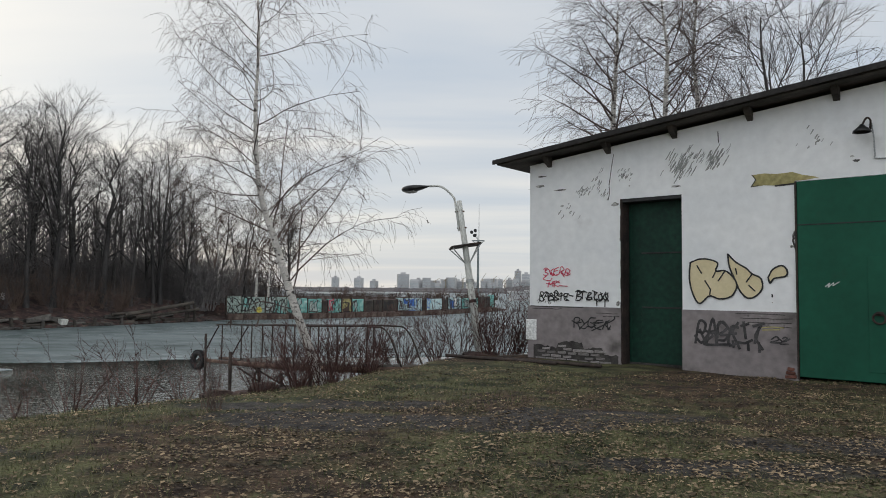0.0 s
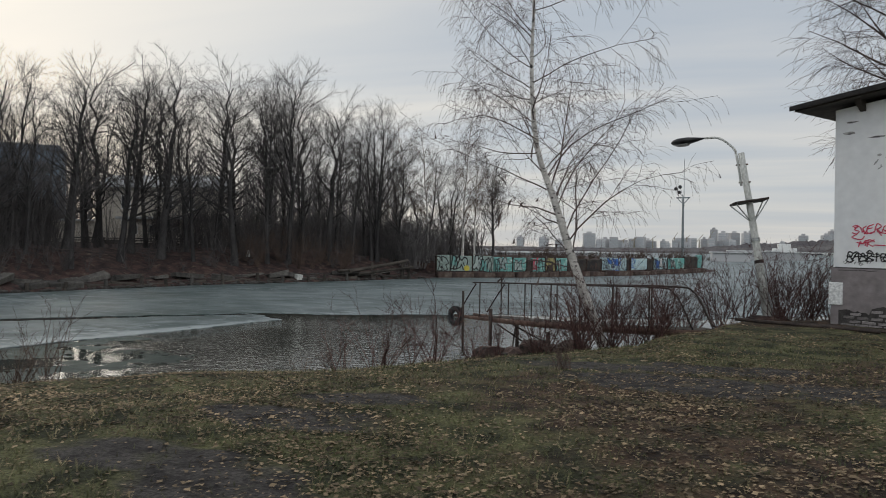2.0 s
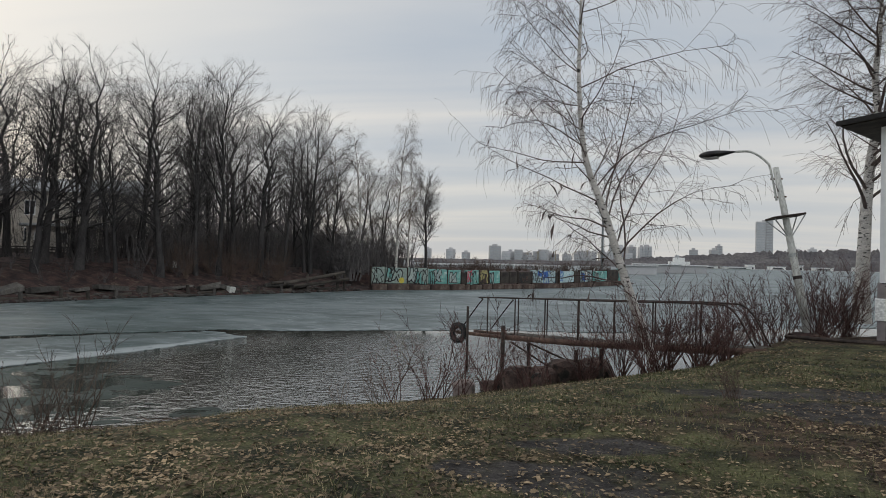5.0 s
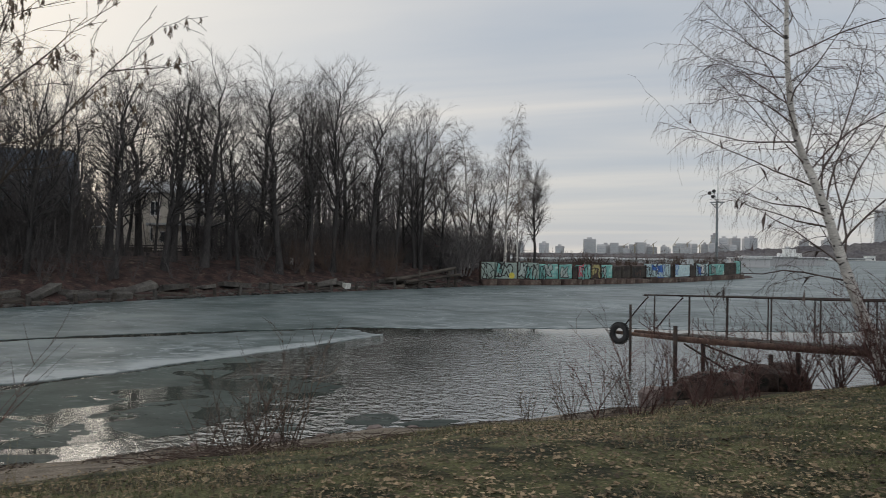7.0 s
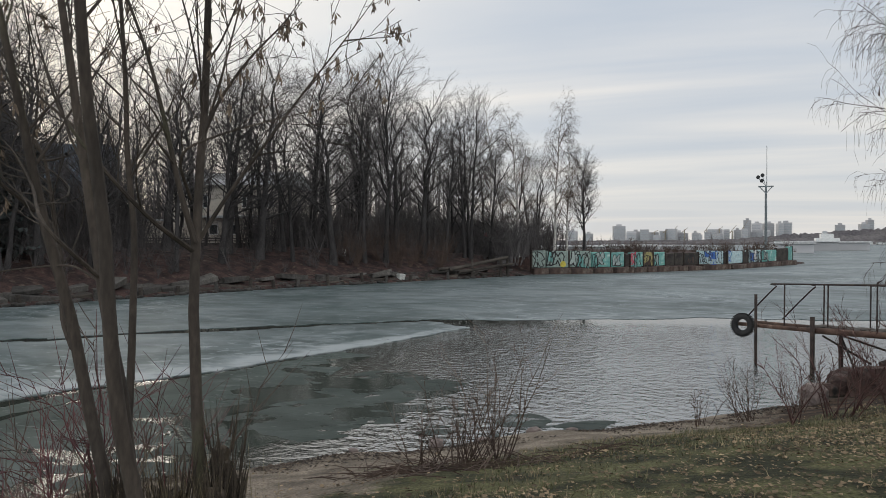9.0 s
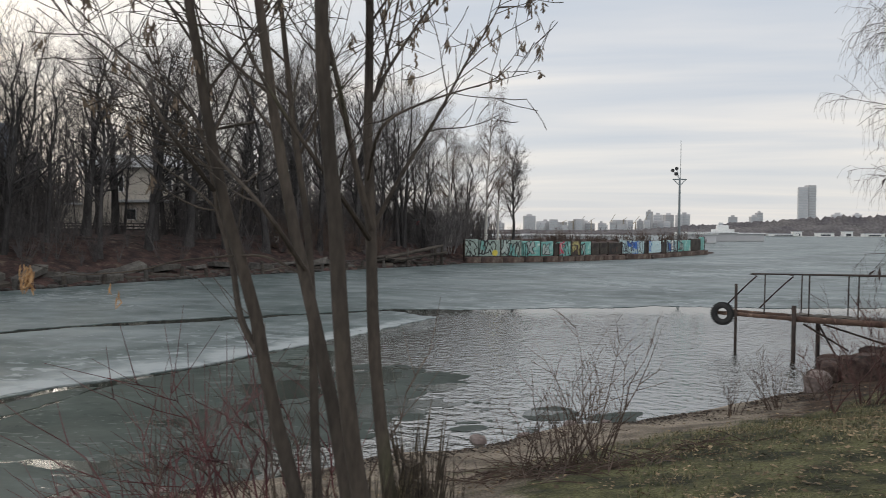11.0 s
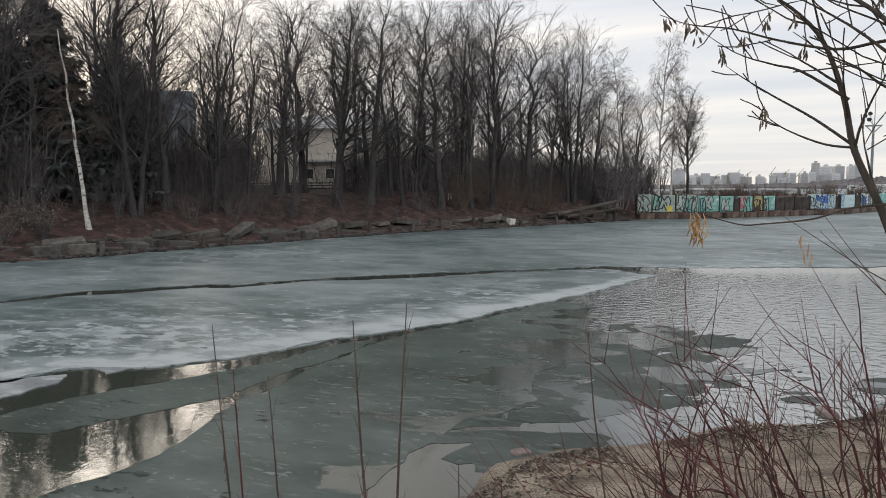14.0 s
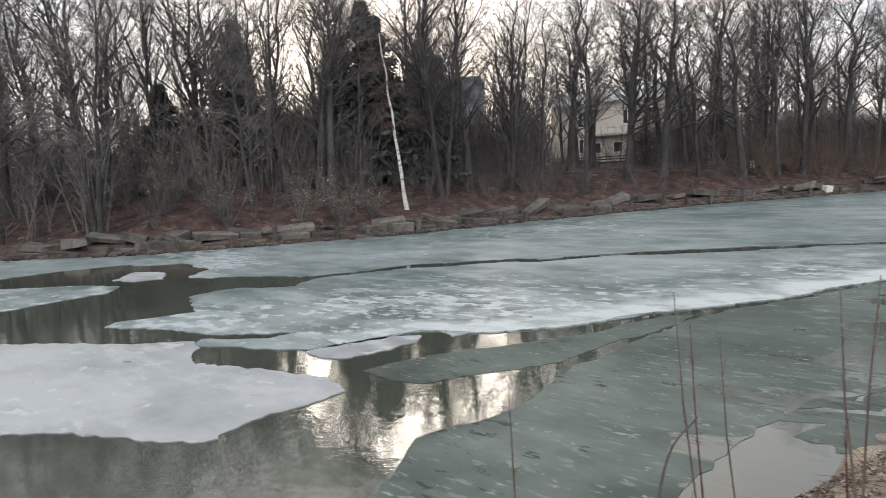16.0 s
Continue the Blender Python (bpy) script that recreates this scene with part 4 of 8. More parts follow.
floe = ice_sheet("ice_floe", [(-18.86, 13.3), (-18.3, 14.1), (-17.55, 16.5), (-17.1, 18.2), (-16.0, 17.75), (-15.87, 16.4), (-15.7, 14.9), (-14.3, 15.1), (-13.9, 14.15), (-14.4, 13.4), (-15.3, 12.5), (-15.7, 11.4), (-15.3, 10.2), (-15.5, 9.4), (-15.8, 9.1), (-15.9, 8.45), (-16.0, 7.85), (-16.0, 7.2), (-15.95, 5.85), (-16.5, 4.7), (-17.5, 1.2), (-18.8, -2.9), (-19.4, -0.85), (-18.6, 2.4), (-17.85, 4.1), (-18.1, 4.4), (-18.4, 4.95), (-18.6, 5.4), (-18.58, 5.9), (-18.48, 6.4), (-18.53, 7.2), (-18.6, 7.7), (-18.8, 8.3), (-18.92, 8.9), (-18.9, 9.75), (-18.85, 10.5), (-18.85, 11.45), (-18.9, 12.4)], M["ice_grey"], "large wet dark grey ice floe", seed=14, group="ice floes", top=W - 0.03, amp=0.08)


def thin_ice():
    """Broken plates of thin ice between the floe and the sand."""
    rng, g = random.Random(21), Geo()
    for i in range(330):
        y = rng.uniform(8.0, 15.6)
        x = rng.gauss(-15.1 + 0.14 * (y - 8), 0.75)
        if i > 290:
            x, y = rng.uniform(-14.6, -9.7), rng.uniform(11.2, 13.2)
        if shore_distance(np.array([[x, y]]), NEAR_SHORE)[0] > -0.1 or x > -13.6 + 0.14 * (y - 8.5) and i <= 290:
            continue
        a, q, k = 0.06 + 0.75 * rng.random() ** 2.2, rng.uniform(0.3, 1.3), rng.randint(8, 13)
        b = a * rng.uniform(0.25, 0.6)
        poly = []
        for j in range(k):
            t = 2 * math.pi * j / k
            r = rng.uniform(0.7, 1.15)
            px, py = a * r * math.cos(t), b * r * math.sin(t)
            poly.append((x + px * math.cos(q) - py * math.sin(q), y + px * math.sin(q) + py * math.cos(q)))
        z = W - 0.0325 + 0.000008 * i
        g.prism(poly, z - 0.02, z)
    tagged(part("thin_ice_plates", g, M["slush"]), "broken plates of thin dark ice on the water", "ice", kind="stuff")


thin_ice()


# ---- trees and shrubs ----
def turned(d, angle, rng):
    """The direction d bent by an angle to a random side."""
    a = d.orthogonal().normalized()
    a.rotate(Matrix.Rotation(rng.uniform(0, 2 * math.pi), 3, d))
    return (d * math.cos(angle) + a * math.sin(angle)).normalized()


def sprout(geos, pts, rad, level, spec, rng):
    """Side shoots along a limb, and theirs in turn."""
    if level >= len(spec):
        return
    s = spec[level]
    n = s["n"] if level == 0 else max(2, round(s["n"] * rng.uniform(0.7, 1.3)))
    k = len(pts) - 1
    total = sum((pts[i + 1] - pts[i]).length for i in range(k))
    for i in range(n):
        t = s["from"] + (s.get("to", 1.0) - s["from"]) * (i + rng.random()) / n
        f = min(t * k, k - 1e-4)
        j = int(f)
        p = pts[j].lerp(pts[j + 1], f - j)
        d = (pts[j + 1] - pts[j]).normalized()
        ln = s["len"] * (s["tip"] + (1 - s["tip"]) * (1 - t)) * rng.uniform(0.65, 1.25)
        if level:
            ln = min(ln, total * 0.8)
        d = turned(d, radians(s["ang"]) * rng.uniform(0.75, 1.25), rng)
        if level == 0 and s.get("flat"):
            d.z *= s["flat"]
            d.normalize()
        r0 = min((rad[j] * (1 - f + j) + rad[j + 1] * (f - j)) * 0.62, s["r"] * (0.4 + 0.6 * (1 - t)) if level == 0 else s["r"])
        q, path, rr = p.copy(), [p.copy()], [r0]
        for m in range(s["seg"]):
            w = (m + 1) / s["seg"]
            d = d + Vector((rng.gauss(0, s["wig"]), rng.gauss(0, s["wig"]), rng.gauss(0, s["wig"]) + s["up"] * (1 - w * s.get("fall", 0))))
            d.normalize()
            q = q + d * (ln / s["seg"])
            path.append(q.copy())
            rr.append(max(s["end"], r0 * (1 - 0.85 * w)))
        if s["seg"] == 1:
            geos[s["to_geo"]].cone(path[0], path[1], r0)
            continue
        geos[s["to_geo"]].tube(path, rr, s["sides"], cap=False)
        sprout(geos, path, rr, level + 1, spec, rng)


def trunk_line(h, lean, rng, wig=0.12, k=9, bend=1.3):
    pts, x, y = [], 0.0, 0.0
    for i in range(k + 1):
        t = i / k
        pts.append(Vector((lean[0] * t ** bend + rng.gauss(0, wig) * t, lean[1] * t ** bend + rng.gauss(0, wig) * t, h * t)))
    return pts


def taper(r0, r1, k):
    return [r0 * (1.35 if i == 0 else 1) * (1 - i / k) + r1 * i / k for i in range(k + 1)]


FOREST = [dict(n=25, ang=50, len=5.0, tip=0.5, r=0.07, up=0.09, wig=0.11, seg=6, sides=4, end=0.012, to_geo=0, **{"from": 0.26}),
          dict(n=9, ang=42, len=2.1, tip=0.5, r=0.02, up=0.09, wig=0.14, seg=3, sides=3, end=0.009, to_geo=1, **{"from": 0.15}),
          dict(n=12, ang=40, len=1.1, tip=0.5, r=0.0085, up=0.08, wig=0.12, seg=1, sides=3, end=0.006, to_geo=1, **{"from": 0.08})]
DROOP = [dict(n=26, ang=52, len=3.4, tip=0.3, r=0.05, up=0.06, wig=0.09, seg=6, sides=4, end=0.009, to_geo=1, fall=1.6, **{"from": 0.22}),
         dict(n=8, ang=45, len=1.2, tip=0.5, r=0.012, up=-0.10, wig=0.12, seg=3, sides=3, end=0.005, to_geo=1, **{"from": 0.15}),
         dict(n=7, ang=40, len=0.9, tip=0.6, r=0.006, up=-0.5, wig=0.1, seg=2, sides=3, end=0.004, to_geo=1, **{"from": 0.1})]


def tree(name, label, seed, h, stems, r0, spec, wood, twigs, lean=0.7, m=None, group=""):
    rng = random.Random(seed)
    ob = thing(name, label, "tree", m, group)
    geos = [Geo(), Geo()]
    for i in range(stems):
        a = 2 * math.pi * i / stems + rng.random()
        sp = 0 if stems == 1 else 1.1
        ln = (math.cos(a) * sp + rng.gauss(0, lean * 0.5), math.sin(a) * sp + rng.gauss(0, lean * 0.5))
        pts = trunk_line(h * rng.uniform(0.92, 1.0), ln, rng)
        o = Vector((math.cos(a) * 0.12, math.sin(a) * 0.12, -0.15)) * (stems > 1) + Vector((0, 0, -0.1))
        pts = [p + o for p in pts]
        rad = taper(r0 * (1 if stems == 1 else 0.72), 0.02, len(pts) - 1)
        geos[0].tube(pts, rad, 7, cap=False)
        s0 = [dict(spec[0], n=max(8, round(spec[0]["n"] / stems ** 0.6)))] + spec[1:]
        sprout(geos, pts, rad, 0, s0, rng)
    part("trunk", geos[0], wood, ob, smooth=True)
    part("crown", geos[1], twigs, ob)
    return ob


def forest_tree(label, seed, h, stems, r0, ang, low, m, group):
    """A tall bare tree of the far bank: straight dark leaders with long ascending limbs and a fine brush of twigs."""
    rng = random.Random(seed)
    ob = thing("deciduous_tree", label, "tree", m, group)
    geos = [Geo(), Geo()]
    for i in range(stems):
        a = 6.283 * i / stems + rng.random()
        o = Vector((math.cos(a), math.sin(a), 0)) * (0.22 if stems > 1 else 0)
        top = h * (1 if i == 0 else rng.uniform(0.8, 0.97))
        pts = [p + o + Vector((0, 0, -0.2)) for p in trunk_line(top * 0.9, (o.x * rng.uniform(3, 6) + rng.gauss(0, 0.4), o.y * rng.uniform(3, 6) + rng.gauss(0, 0.4)), rng, 0.14, 9, 1.1)]
        rad = taper(r0 * (1 if stems == 1 else 0.72), 0.025, len(pts) - 1)
        geos[0].tube(pts, rad, 7, cap=False)
        k = stems ** 0.55
        spec = [dict(n=round(25 / k), ang=ang, len=h * 0.42, tip=0.42, r=0.07, up=0.055, wig=0.1, seg=6, sides=4, end=0.012, to_geo=0, **{"from": low}),
                dict(n=9, ang=42, len=h * 0.16, tip=0.5, r=0.015, up=0.06, wig=0.14, seg=3, sides=3, end=0.006, to_geo=1, **{"from": 0.12}),
                dict(n=9, ang=38, len=0.95, tip=0.5, r=0.0062, up=0.07, wig=0.12, seg=1, sides=3, end=0.006, to_geo=1, **{"from": 0.08})]
        sprout(geos, pts, rad, 0, spec, rng)
    k = h / max(v.z for v in geos[0].v + geos[1].v)
    for g in geos:
        g.v = [Vector((v.x, v.y, v.z * k)) for v in g.v]
    part("trunk", geos[0], M["bark"], ob, smooth=True)
    part("crown", geos[1], M["twig"], ob)
    return ob


def spruce(seed, h, m, label="dark green spruce with drooping layered boughs"):
    """A tapered trunk, whorls of boughs and short needle sprays along them."""
    rng = random.Random(seed)
    ob = thing("spruce", label, "tree", m, "spruces on the far bank")
    wood, green = Geo(), Geo()
    wood.tube([(0, 0, -0.1), (0.05, 0, h * 0.5), (0, 0.05, h)], [0.2, 0.11, 0.02], 7)
    for i in range(int(h * 26)):
        t = (0.05 + 0.95 * (i + rng.random()) / (h * 26)) ** 0.9
        z = t * (h - 0.2)
        reach = ((1 - t) ** 0.85 * h * 0.33 + 0.2) * rng.uniform(0.35, 1.25)
        a = rng.uniform(0, 2 * math.pi)
        d = Vector((math.cos(a), math.sin(a), 0))
        pts = [Vector((0, 0, z)) + d * reach * u + Vector((0, 0, -0.34 * reach * u ** 1.2 + 0.2 * reach * u ** 3)) for u in (0, 0.35, 0.7, 1.0)]
        wood.tube(pts, [0.022, 0.016, 0.011, 0.006], 3, cap=False)
        side = d.cross(Vector((0, 0, 1)))
        for u in range(12):
            w = (u + rng.random()) / 12
            f = w * 3 * 0.999
            p = pts[int(f)].lerp(pts[int(f) + 1], f - int(f))
            for sgn in (-1, 1):
                l2 = (0.2 + 0.4 * (1 - w)) * rng.uniform(0.6, 1.2) * (0.6 + reach * 0.3)
                q = p + side * sgn * l2 + d * l2 * rng.uniform(0.3, 0.9) + Vector((0, 0, -l2 * rng.uniform(0.2, 1.1)))
                n = (q - p).cross(Vector((rng.gauss(0, 0.5), rng.gauss(0, 0.5), 1))).normalized() * rng.uniform(0.07, 0.14)
                b = len(green.v)
                green.v += [p - n * 0.5, p.lerp(q, 0.5) - n, q, p.lerp(q, 0.5) + n]
                green.f.append((b, b + 1, b + 2, b + 3))
    part("trunk", wood, M["bark"], ob)
    part("foliage", green, M["spruce"], ob)
    return ob


def place(x, y, z, rz=0.0, s=1.0, sz=None):
    return pose(x, y, z, 0, 0, rz) @ Matrix.Diagonal((s, s, sz or s, 1))


def before_house(x, y):
    """The gap in the wood through which the house shows."""
    return 24 < y < 60 and -15.0 - 0.735 * (y - 1) < x < -6.5 - 0.7 * y


def build_woods():
    rng = random.Random(4)
    kinds = []
    for i, (h, st, r0, ang, low, lab) in enumerate(((13.0, 1, 0.19, 47, 0.24, "tall bare deciduous tree with a dark trunk"), (12.5, 2, 0.19, 42, 0.22, "bare twin-stemmed deciduous tree"), (13.5, 1, 0.17, 40, 0.28, "tall slender bare tree with ascending limbs"), (12.0, 3, 0.18, 40, 0.24, "bare tree of several stems from one base"), (12.5, 1, 0.21, 52, 0.2, "bare deciduous tree with a wide crown"), (13.0, 1, 0.15, 36, 0.32, "slim bare tree with a narrow crown"))):
        kinds.append((h, forest_tree(lab, 130 + i, h, st, r0, ang, low, place(-60 - 3 * i, 70, 1.0), "bare trees on the far bank")))
    # x, y, height of the crown's top above the water
    front = [(-44.13, 21.89, 11.5), (-44.25, 24.98, 12), (-41, 27.67, 11.5), (-40.79, 29.71, 11.8), (-39.57, 31.76, 12.4), (-39.69, 34.86, 12.8), (-40.17, 38.52, 13.6), (-41.14, 42.61, 13.6), (-36.78, 39.77, 13.0), (-39.46, 46.77, 14), (-36.12, 43.09, 13.6), (-35.87, 45.71, 14.2), (-35.51, 48.98, 14.6), (-32.6, 47.08, 14.2), (-33.59, 53.13, 15), (-30.3, 51.29, 14.8), (-28.8, 55.35, 14.6), (-27.56, 57.51, 13.6), (-26.25, 59.68, 13.0), (-24.84, 61.77, 12.4), (-42.62, 30.16, 12), (-37.31, 36.1, 12.2), (-38.14, 42.26, 13.2), (-34.25, 44.36, 13.2), (-31.4, 49.83, 14.2), (-30.89, 54.86, 14.6), (-37.05, 51.45, 14.6), (-34.82, 56.11, 14.8), (-29.83, 58.93, 13.6), (-28.6, 63.5, 12.0), (-26.8, 67.5, 10.8), (-29.5, 69.0, 11.6), (-25.0, 70.5, 9.8), (-32.0, 65.0, 12.6), (-23.2, 73.0, 9.2), (-42.9, 28.1, 14.6), (-36.2, 52.4, 14.8), (-33.0, 52.4, 14.6), (-32.6, 57.4, 14.4)]
    back = []
    for i in range(56):
        t = rng.random() ** 0.6
        x, y = -44 - rng.uniform(0, 26) + 10 * t, 14 + 50 * t + rng.uniform(-2, 4)
        if -1.96 < (x + 13) / (y - 0.6) < -1.04 and rng.random() < 0.55:
            continue
        if before_house(x, y) and rng.random() < 0.25 or -58 < x < -40 and 52 < y < 66:
            continue
        back.append((x, y, rng.uniform(11.5, 15.5)))
    left = [(-50.47, 13.12, 12.6), (-54.45, 9.61, 13.7), (-52.23, 16.75, 13.7), (-57.18, 14.75, 14.7), (-49.21, 18.81, 12.6), (-61.11, 7.74, 13.7), (-47.69, 20.86, 12.1), (-63.03, 13.81, 14.7), (-58.06, 19.85, 14.7), (-66.92, 1.8, 13.7), (-70.89, 9.86, 14.7), (-59.12, 3.21, 12.6), (-64.95, 19.89, 15.8), (-53.06, 23.91, 13.7), (-60, 24, 15.8), (-55, 33, 15.8), (-50, 37, 15.3)]
    for i in range(9):
        left.append((rng.uniform(-76, -51), rng.uniform(1, 27), rng.uniform(11, 15)))
    used = set()
    for x, y, top in front + back + left:
        k = rng.randrange(6)
        h, src = kinds[k]
        z = bank_z(x, y)
        if x < -40 and y < 32:
            top *= 1.07
        s = (top + 2.5 + W - z) / h
        m = place(x, y, z - 0.05, rng.uniform(0, 360), s * rng.uniform(0.9, 1.15), s * rng.uniform(0.94, 1.04))
        if k not in used:
            src.matrix_basis = m
            used.add(k)
        else:
            copy_thing(src, m)
    b = tree("birch", "slender bare birch with drooping twigs", 61, 11.0, 1, 0.13, DROOP, M["birch"], M["twig_brown"], m=place(-23.2, 65.95, 0.1, 20, 1.15, 1.25), group="birches on the point")
    copy_thing(b, place(-20.2, 67.75, 0.1, 200, 0.92, 1.1))
    copy_thing(b, place(-19.1, 68.2, 0.1, 120, 0.7, 0.9))
    copy_thing(b, place(-25.6, 64.9, 0.2, 80, 0.9, 1.02))
    tree("deciduous_tree", "lone bare tree behind the graffiti wall", 66, 9.3, 1, 0.17, [dict(FOREST[0], len=3.4, n=FOREST[0]["n"] + 8)] + FOREST[1:], M["bark"], M["twig"], m=place(-17.9, 71.5, 0.1))
    tree("birch", "leaning white birch at the edge of the far bank", 67, 9.5, 1, 0.11, [dict(DROOP[0], n=14, len=1.6, **{"from": 0.45}), *DROOP[1:]], M["birch"], M["twig_brown"], lean=0.2, m=pose(-40.1, 24.24, bank_z(-40.1, 24.24) - 0.1, 2, -5, 0))
    w = tree("willow", "spreading bare tree with a grey mesh of hanging twigs", 71, 11.5, 2, 0.2, [dict(DROOP[0], n=30, len=4.6), dict(DROOP[1], n=9, len=1.6), dict(DROOP[2], n=8, r=0.008)], M["bark"], M["twig"], m=place(-47.2, 11.6, bank_z(-47.2, 11.6), 15), group="willows on the far bank")
    copy_thing(w, place(-51.5, 8.4, bank_z(-51.5, 8.4), 140, 1.05))
    copy_thing(w, place(-45.2, 18.4, bank_z(-45.2, 18.4), 260, 0.8))
    for i, (x, y, h) in enumerate(((-44.62, 26.52, 9.6), (-46.2, 25.0, 8.8), (-47.56, 28.02, 11.2), (-51.13, 21.36, 10.0), (-53.68, 17.78, 6.5), (-43.13, 28.72, 7.5), (-47.5, 32.5, 8.5), (-50.5, 35.5, 10), (-53.0, 39.5, 9.5))):
        spruce(80 + i, h, place(x, y, bank_z(x, y) - 0.1, 40 * i))


build_woods()


def bush(geo, rng, x, y, z, n, h, spread, r=0.008, twigs=4, lean=(0, 0), seg=4):
    """Thin stems that rise from one root, with side twigs."""
    for i in range(n):
        a, k = rng.uniform(0, 2 * math.pi), rng.uniform(0.15, 1.0) ** 0.8
        hh = h * rng.uniform(0.5, 1.1)
        d = Vector((math.cos(a) * spread * k + lean[0], math.sin(a) * spread * k + lean[1], 1)).normalized()
        p = Vector((x + rng.gauss(0, 0.1) * spread, y + rng.gauss(0, 0.1) * spread, z - 0.03))
        path, rr = [p.copy()], [r * rng.uniform(0.8, 1.4)]
        for j in range(seg):
            d = (d + Vector((rng.gauss(0, 0.12), rng.gauss(0, 0.12), rng.gauss(0.02, 0.08)))).normalized()
            p = p + d * hh / seg
            path.append(p.copy())
            rr.append(rr[0] * (1 - 0.8 * (j + 1) / seg))
        geo.tube(path, rr, 3, cap=False)
        for j in range(twigs):
            f = rng.uniform(0.25, 0.98) * seg * 0.999
            q = path[int(f)].lerp(path[int(f) + 1], f - int(f))
            e = turned((path[int(f) + 1] - path[int(f)]).normalized(), rng.uniform(0.4, 0.9), rng)
            ln = hh * rng.uniform(0.12, 0.35)
            mid = q + e * ln * 0.5
            geo.cone(q, mid + e * ln * 0.5, rr[0] * 0.5)
            geo.cone(mid, mid + (e + Vector((rng.gauss(0, 0.5), rng.gauss(0, 0.5), 0.3))).normalized() * ln * 0.5, rr[0] * 0.4)


def saplings():
    """Thin upright stems that fill the wood between the big trees."""
    rng, g = random.Random(19), Geo()
    L = [Vector(p) for p in FAR_SHORE[2:13]]
    for i in range(820):
        j = rng.randrange(len(L) - 1)
        p = L[j].lerp(L[j + 1], rng.random())
        d = (L[j + 1] - L[j]).normalized()
        q = p + Vector((-d.y, d.x)) * rng.uniform(4.5, 34)
        if q.y > 60 and rng.random() < 0.6 or before_house(q.x, q.y) and rng.random() < 0.85 or rng.random() < 0.2:
            continue
        z, h = bank_z(q.x, q.y), rng.uniform(2.5, 7.5)
        a = rng.uniform(0, 6.283)
        pts = [Vector((q.x, q.y, z)), Vector((q.x + math.cos(a) * 0.12 * h * 0.5, q.y + math.sin(a) * 0.12 * h * 0.5, z + h * 0.5)), Vector((q.x + math.cos(a) * 0.16 * h, q.y + math.sin(a) * 0.16 * h, z + h))]
        g.tube(pts, [0.035, 0.022, 0.006], 3, cap=False)
        for k in range(22):
            t = rng.uniform(0.15, 0.98)
            c = pts[0].lerp(pts[1], t * 2) if t < 0.5 else pts[1].lerp(pts[2], t * 2 - 1)
            b = rng.uniform(0, 6.283)
            e = Vector((math.cos(b), math.sin(b), rng.uniform(0.3, 1.2))) * rng.uniform(0.4, 1.5) * (1.15 - t)
            g.cone(c, c + e, 0.011)
            g.cone(c + e * 0.5, c + e * 0.5 + Vector((rng.gauss(0, 0.3), rng.gauss(0, 0.3), 0.35)), 0.007)
    tagged(part("saplings", g, M["twig"]), "thin bare saplings filling the wood", "saplings", kind="stuff")


saplings()


def thicket():
    """Tall dense bushes under the trees, back through the depth of the wood."""
    rng, g = random.Random(77), Geo()
    L = [Vector(p) for p in FAR_SHORE[1:13]]
    for i in range(1760):
        j = rng.randrange(len(L) - 1) if i < 480 else rng.randrange(4, len(L) - 1)
        p = L[j].lerp(L[j + 1], rng.random())
        d = (L[j + 1] - L[j]).normalized()
        off = rng.uniform(6, 40)
        q = p + Vector((-d.y, d.x)) * off
        if i > 780:
            q = Vector((rng.uniform(-64, -29), rng.uniform(57, 80)))
        if i > 1040:
            q = Vector((rng.uniform(-70, -47), rng.uniform(4, 36)))
        if i >= 1620:
            q = Vector((rng.uniform(-47, -31), rng.uniform(36, 56)))
            if q.x > -22 - 0.36 * q.y:
                continue
        elif i >= 1200:
            q = Vector((rng.uniform(-45, -21), rng.uniform(55, 80)))
            if q.y < 66 - 0.9 * (q.x + 30):
                q.y = 66 - 0.9 * (q.x + 30) + rng.uniform(0, 12)
        if -57 < q.x < -43 and 53 < q.y < 67 or (q.y > 62 and i <= 780) or (q.x > -22 and q.y < 72):
            continue
        dense = q.x < -40 and 24 < q.y < 52
        if before_house(q.x, q.y) or not dense and rng.random() < 0.28:
            continue
        z, h = bank_z(q.x, q.y) - 0.1, rng.uniform(2.2, 7.5 if dense else 5.5)
        for k in range(8):
            a, r = rng.uniform(0, 6.283), rng.uniform(0.1, 0.42) * h
            c = Vector((q.x + rng.gauss(0, 0.3), q.y + rng.gauss(0, 0.3), z))
            tip = c + Vector((math.cos(a) * r, math.sin(a) * r, h * rng.uniform(0.6, 1.0)))
            mid = c.lerp(tip, 0.5) + Vector((0, 0, 0.08 * h))
            g.tube([c, mid, tip], [0.045, 0.028, 0.006], 3, cap=False)
            for n in range(10):
                t = rng.uniform(0.12, 1.0)
                b = c.lerp(mid, t * 2) if t < 0.5 else mid.lerp(tip, t * 2 - 1)
                e = turned((tip - c).normalized(), rng.uniform(0.5, 1.2), rng) * rng.uniform(0.5, 1.3)
                g.cone(b, b + e, 0.024)
    tagged(part("thicket", g, M["twig"]), "dense dark bare thicket under the trees", "brushwood", kind="stuff")


thicket()


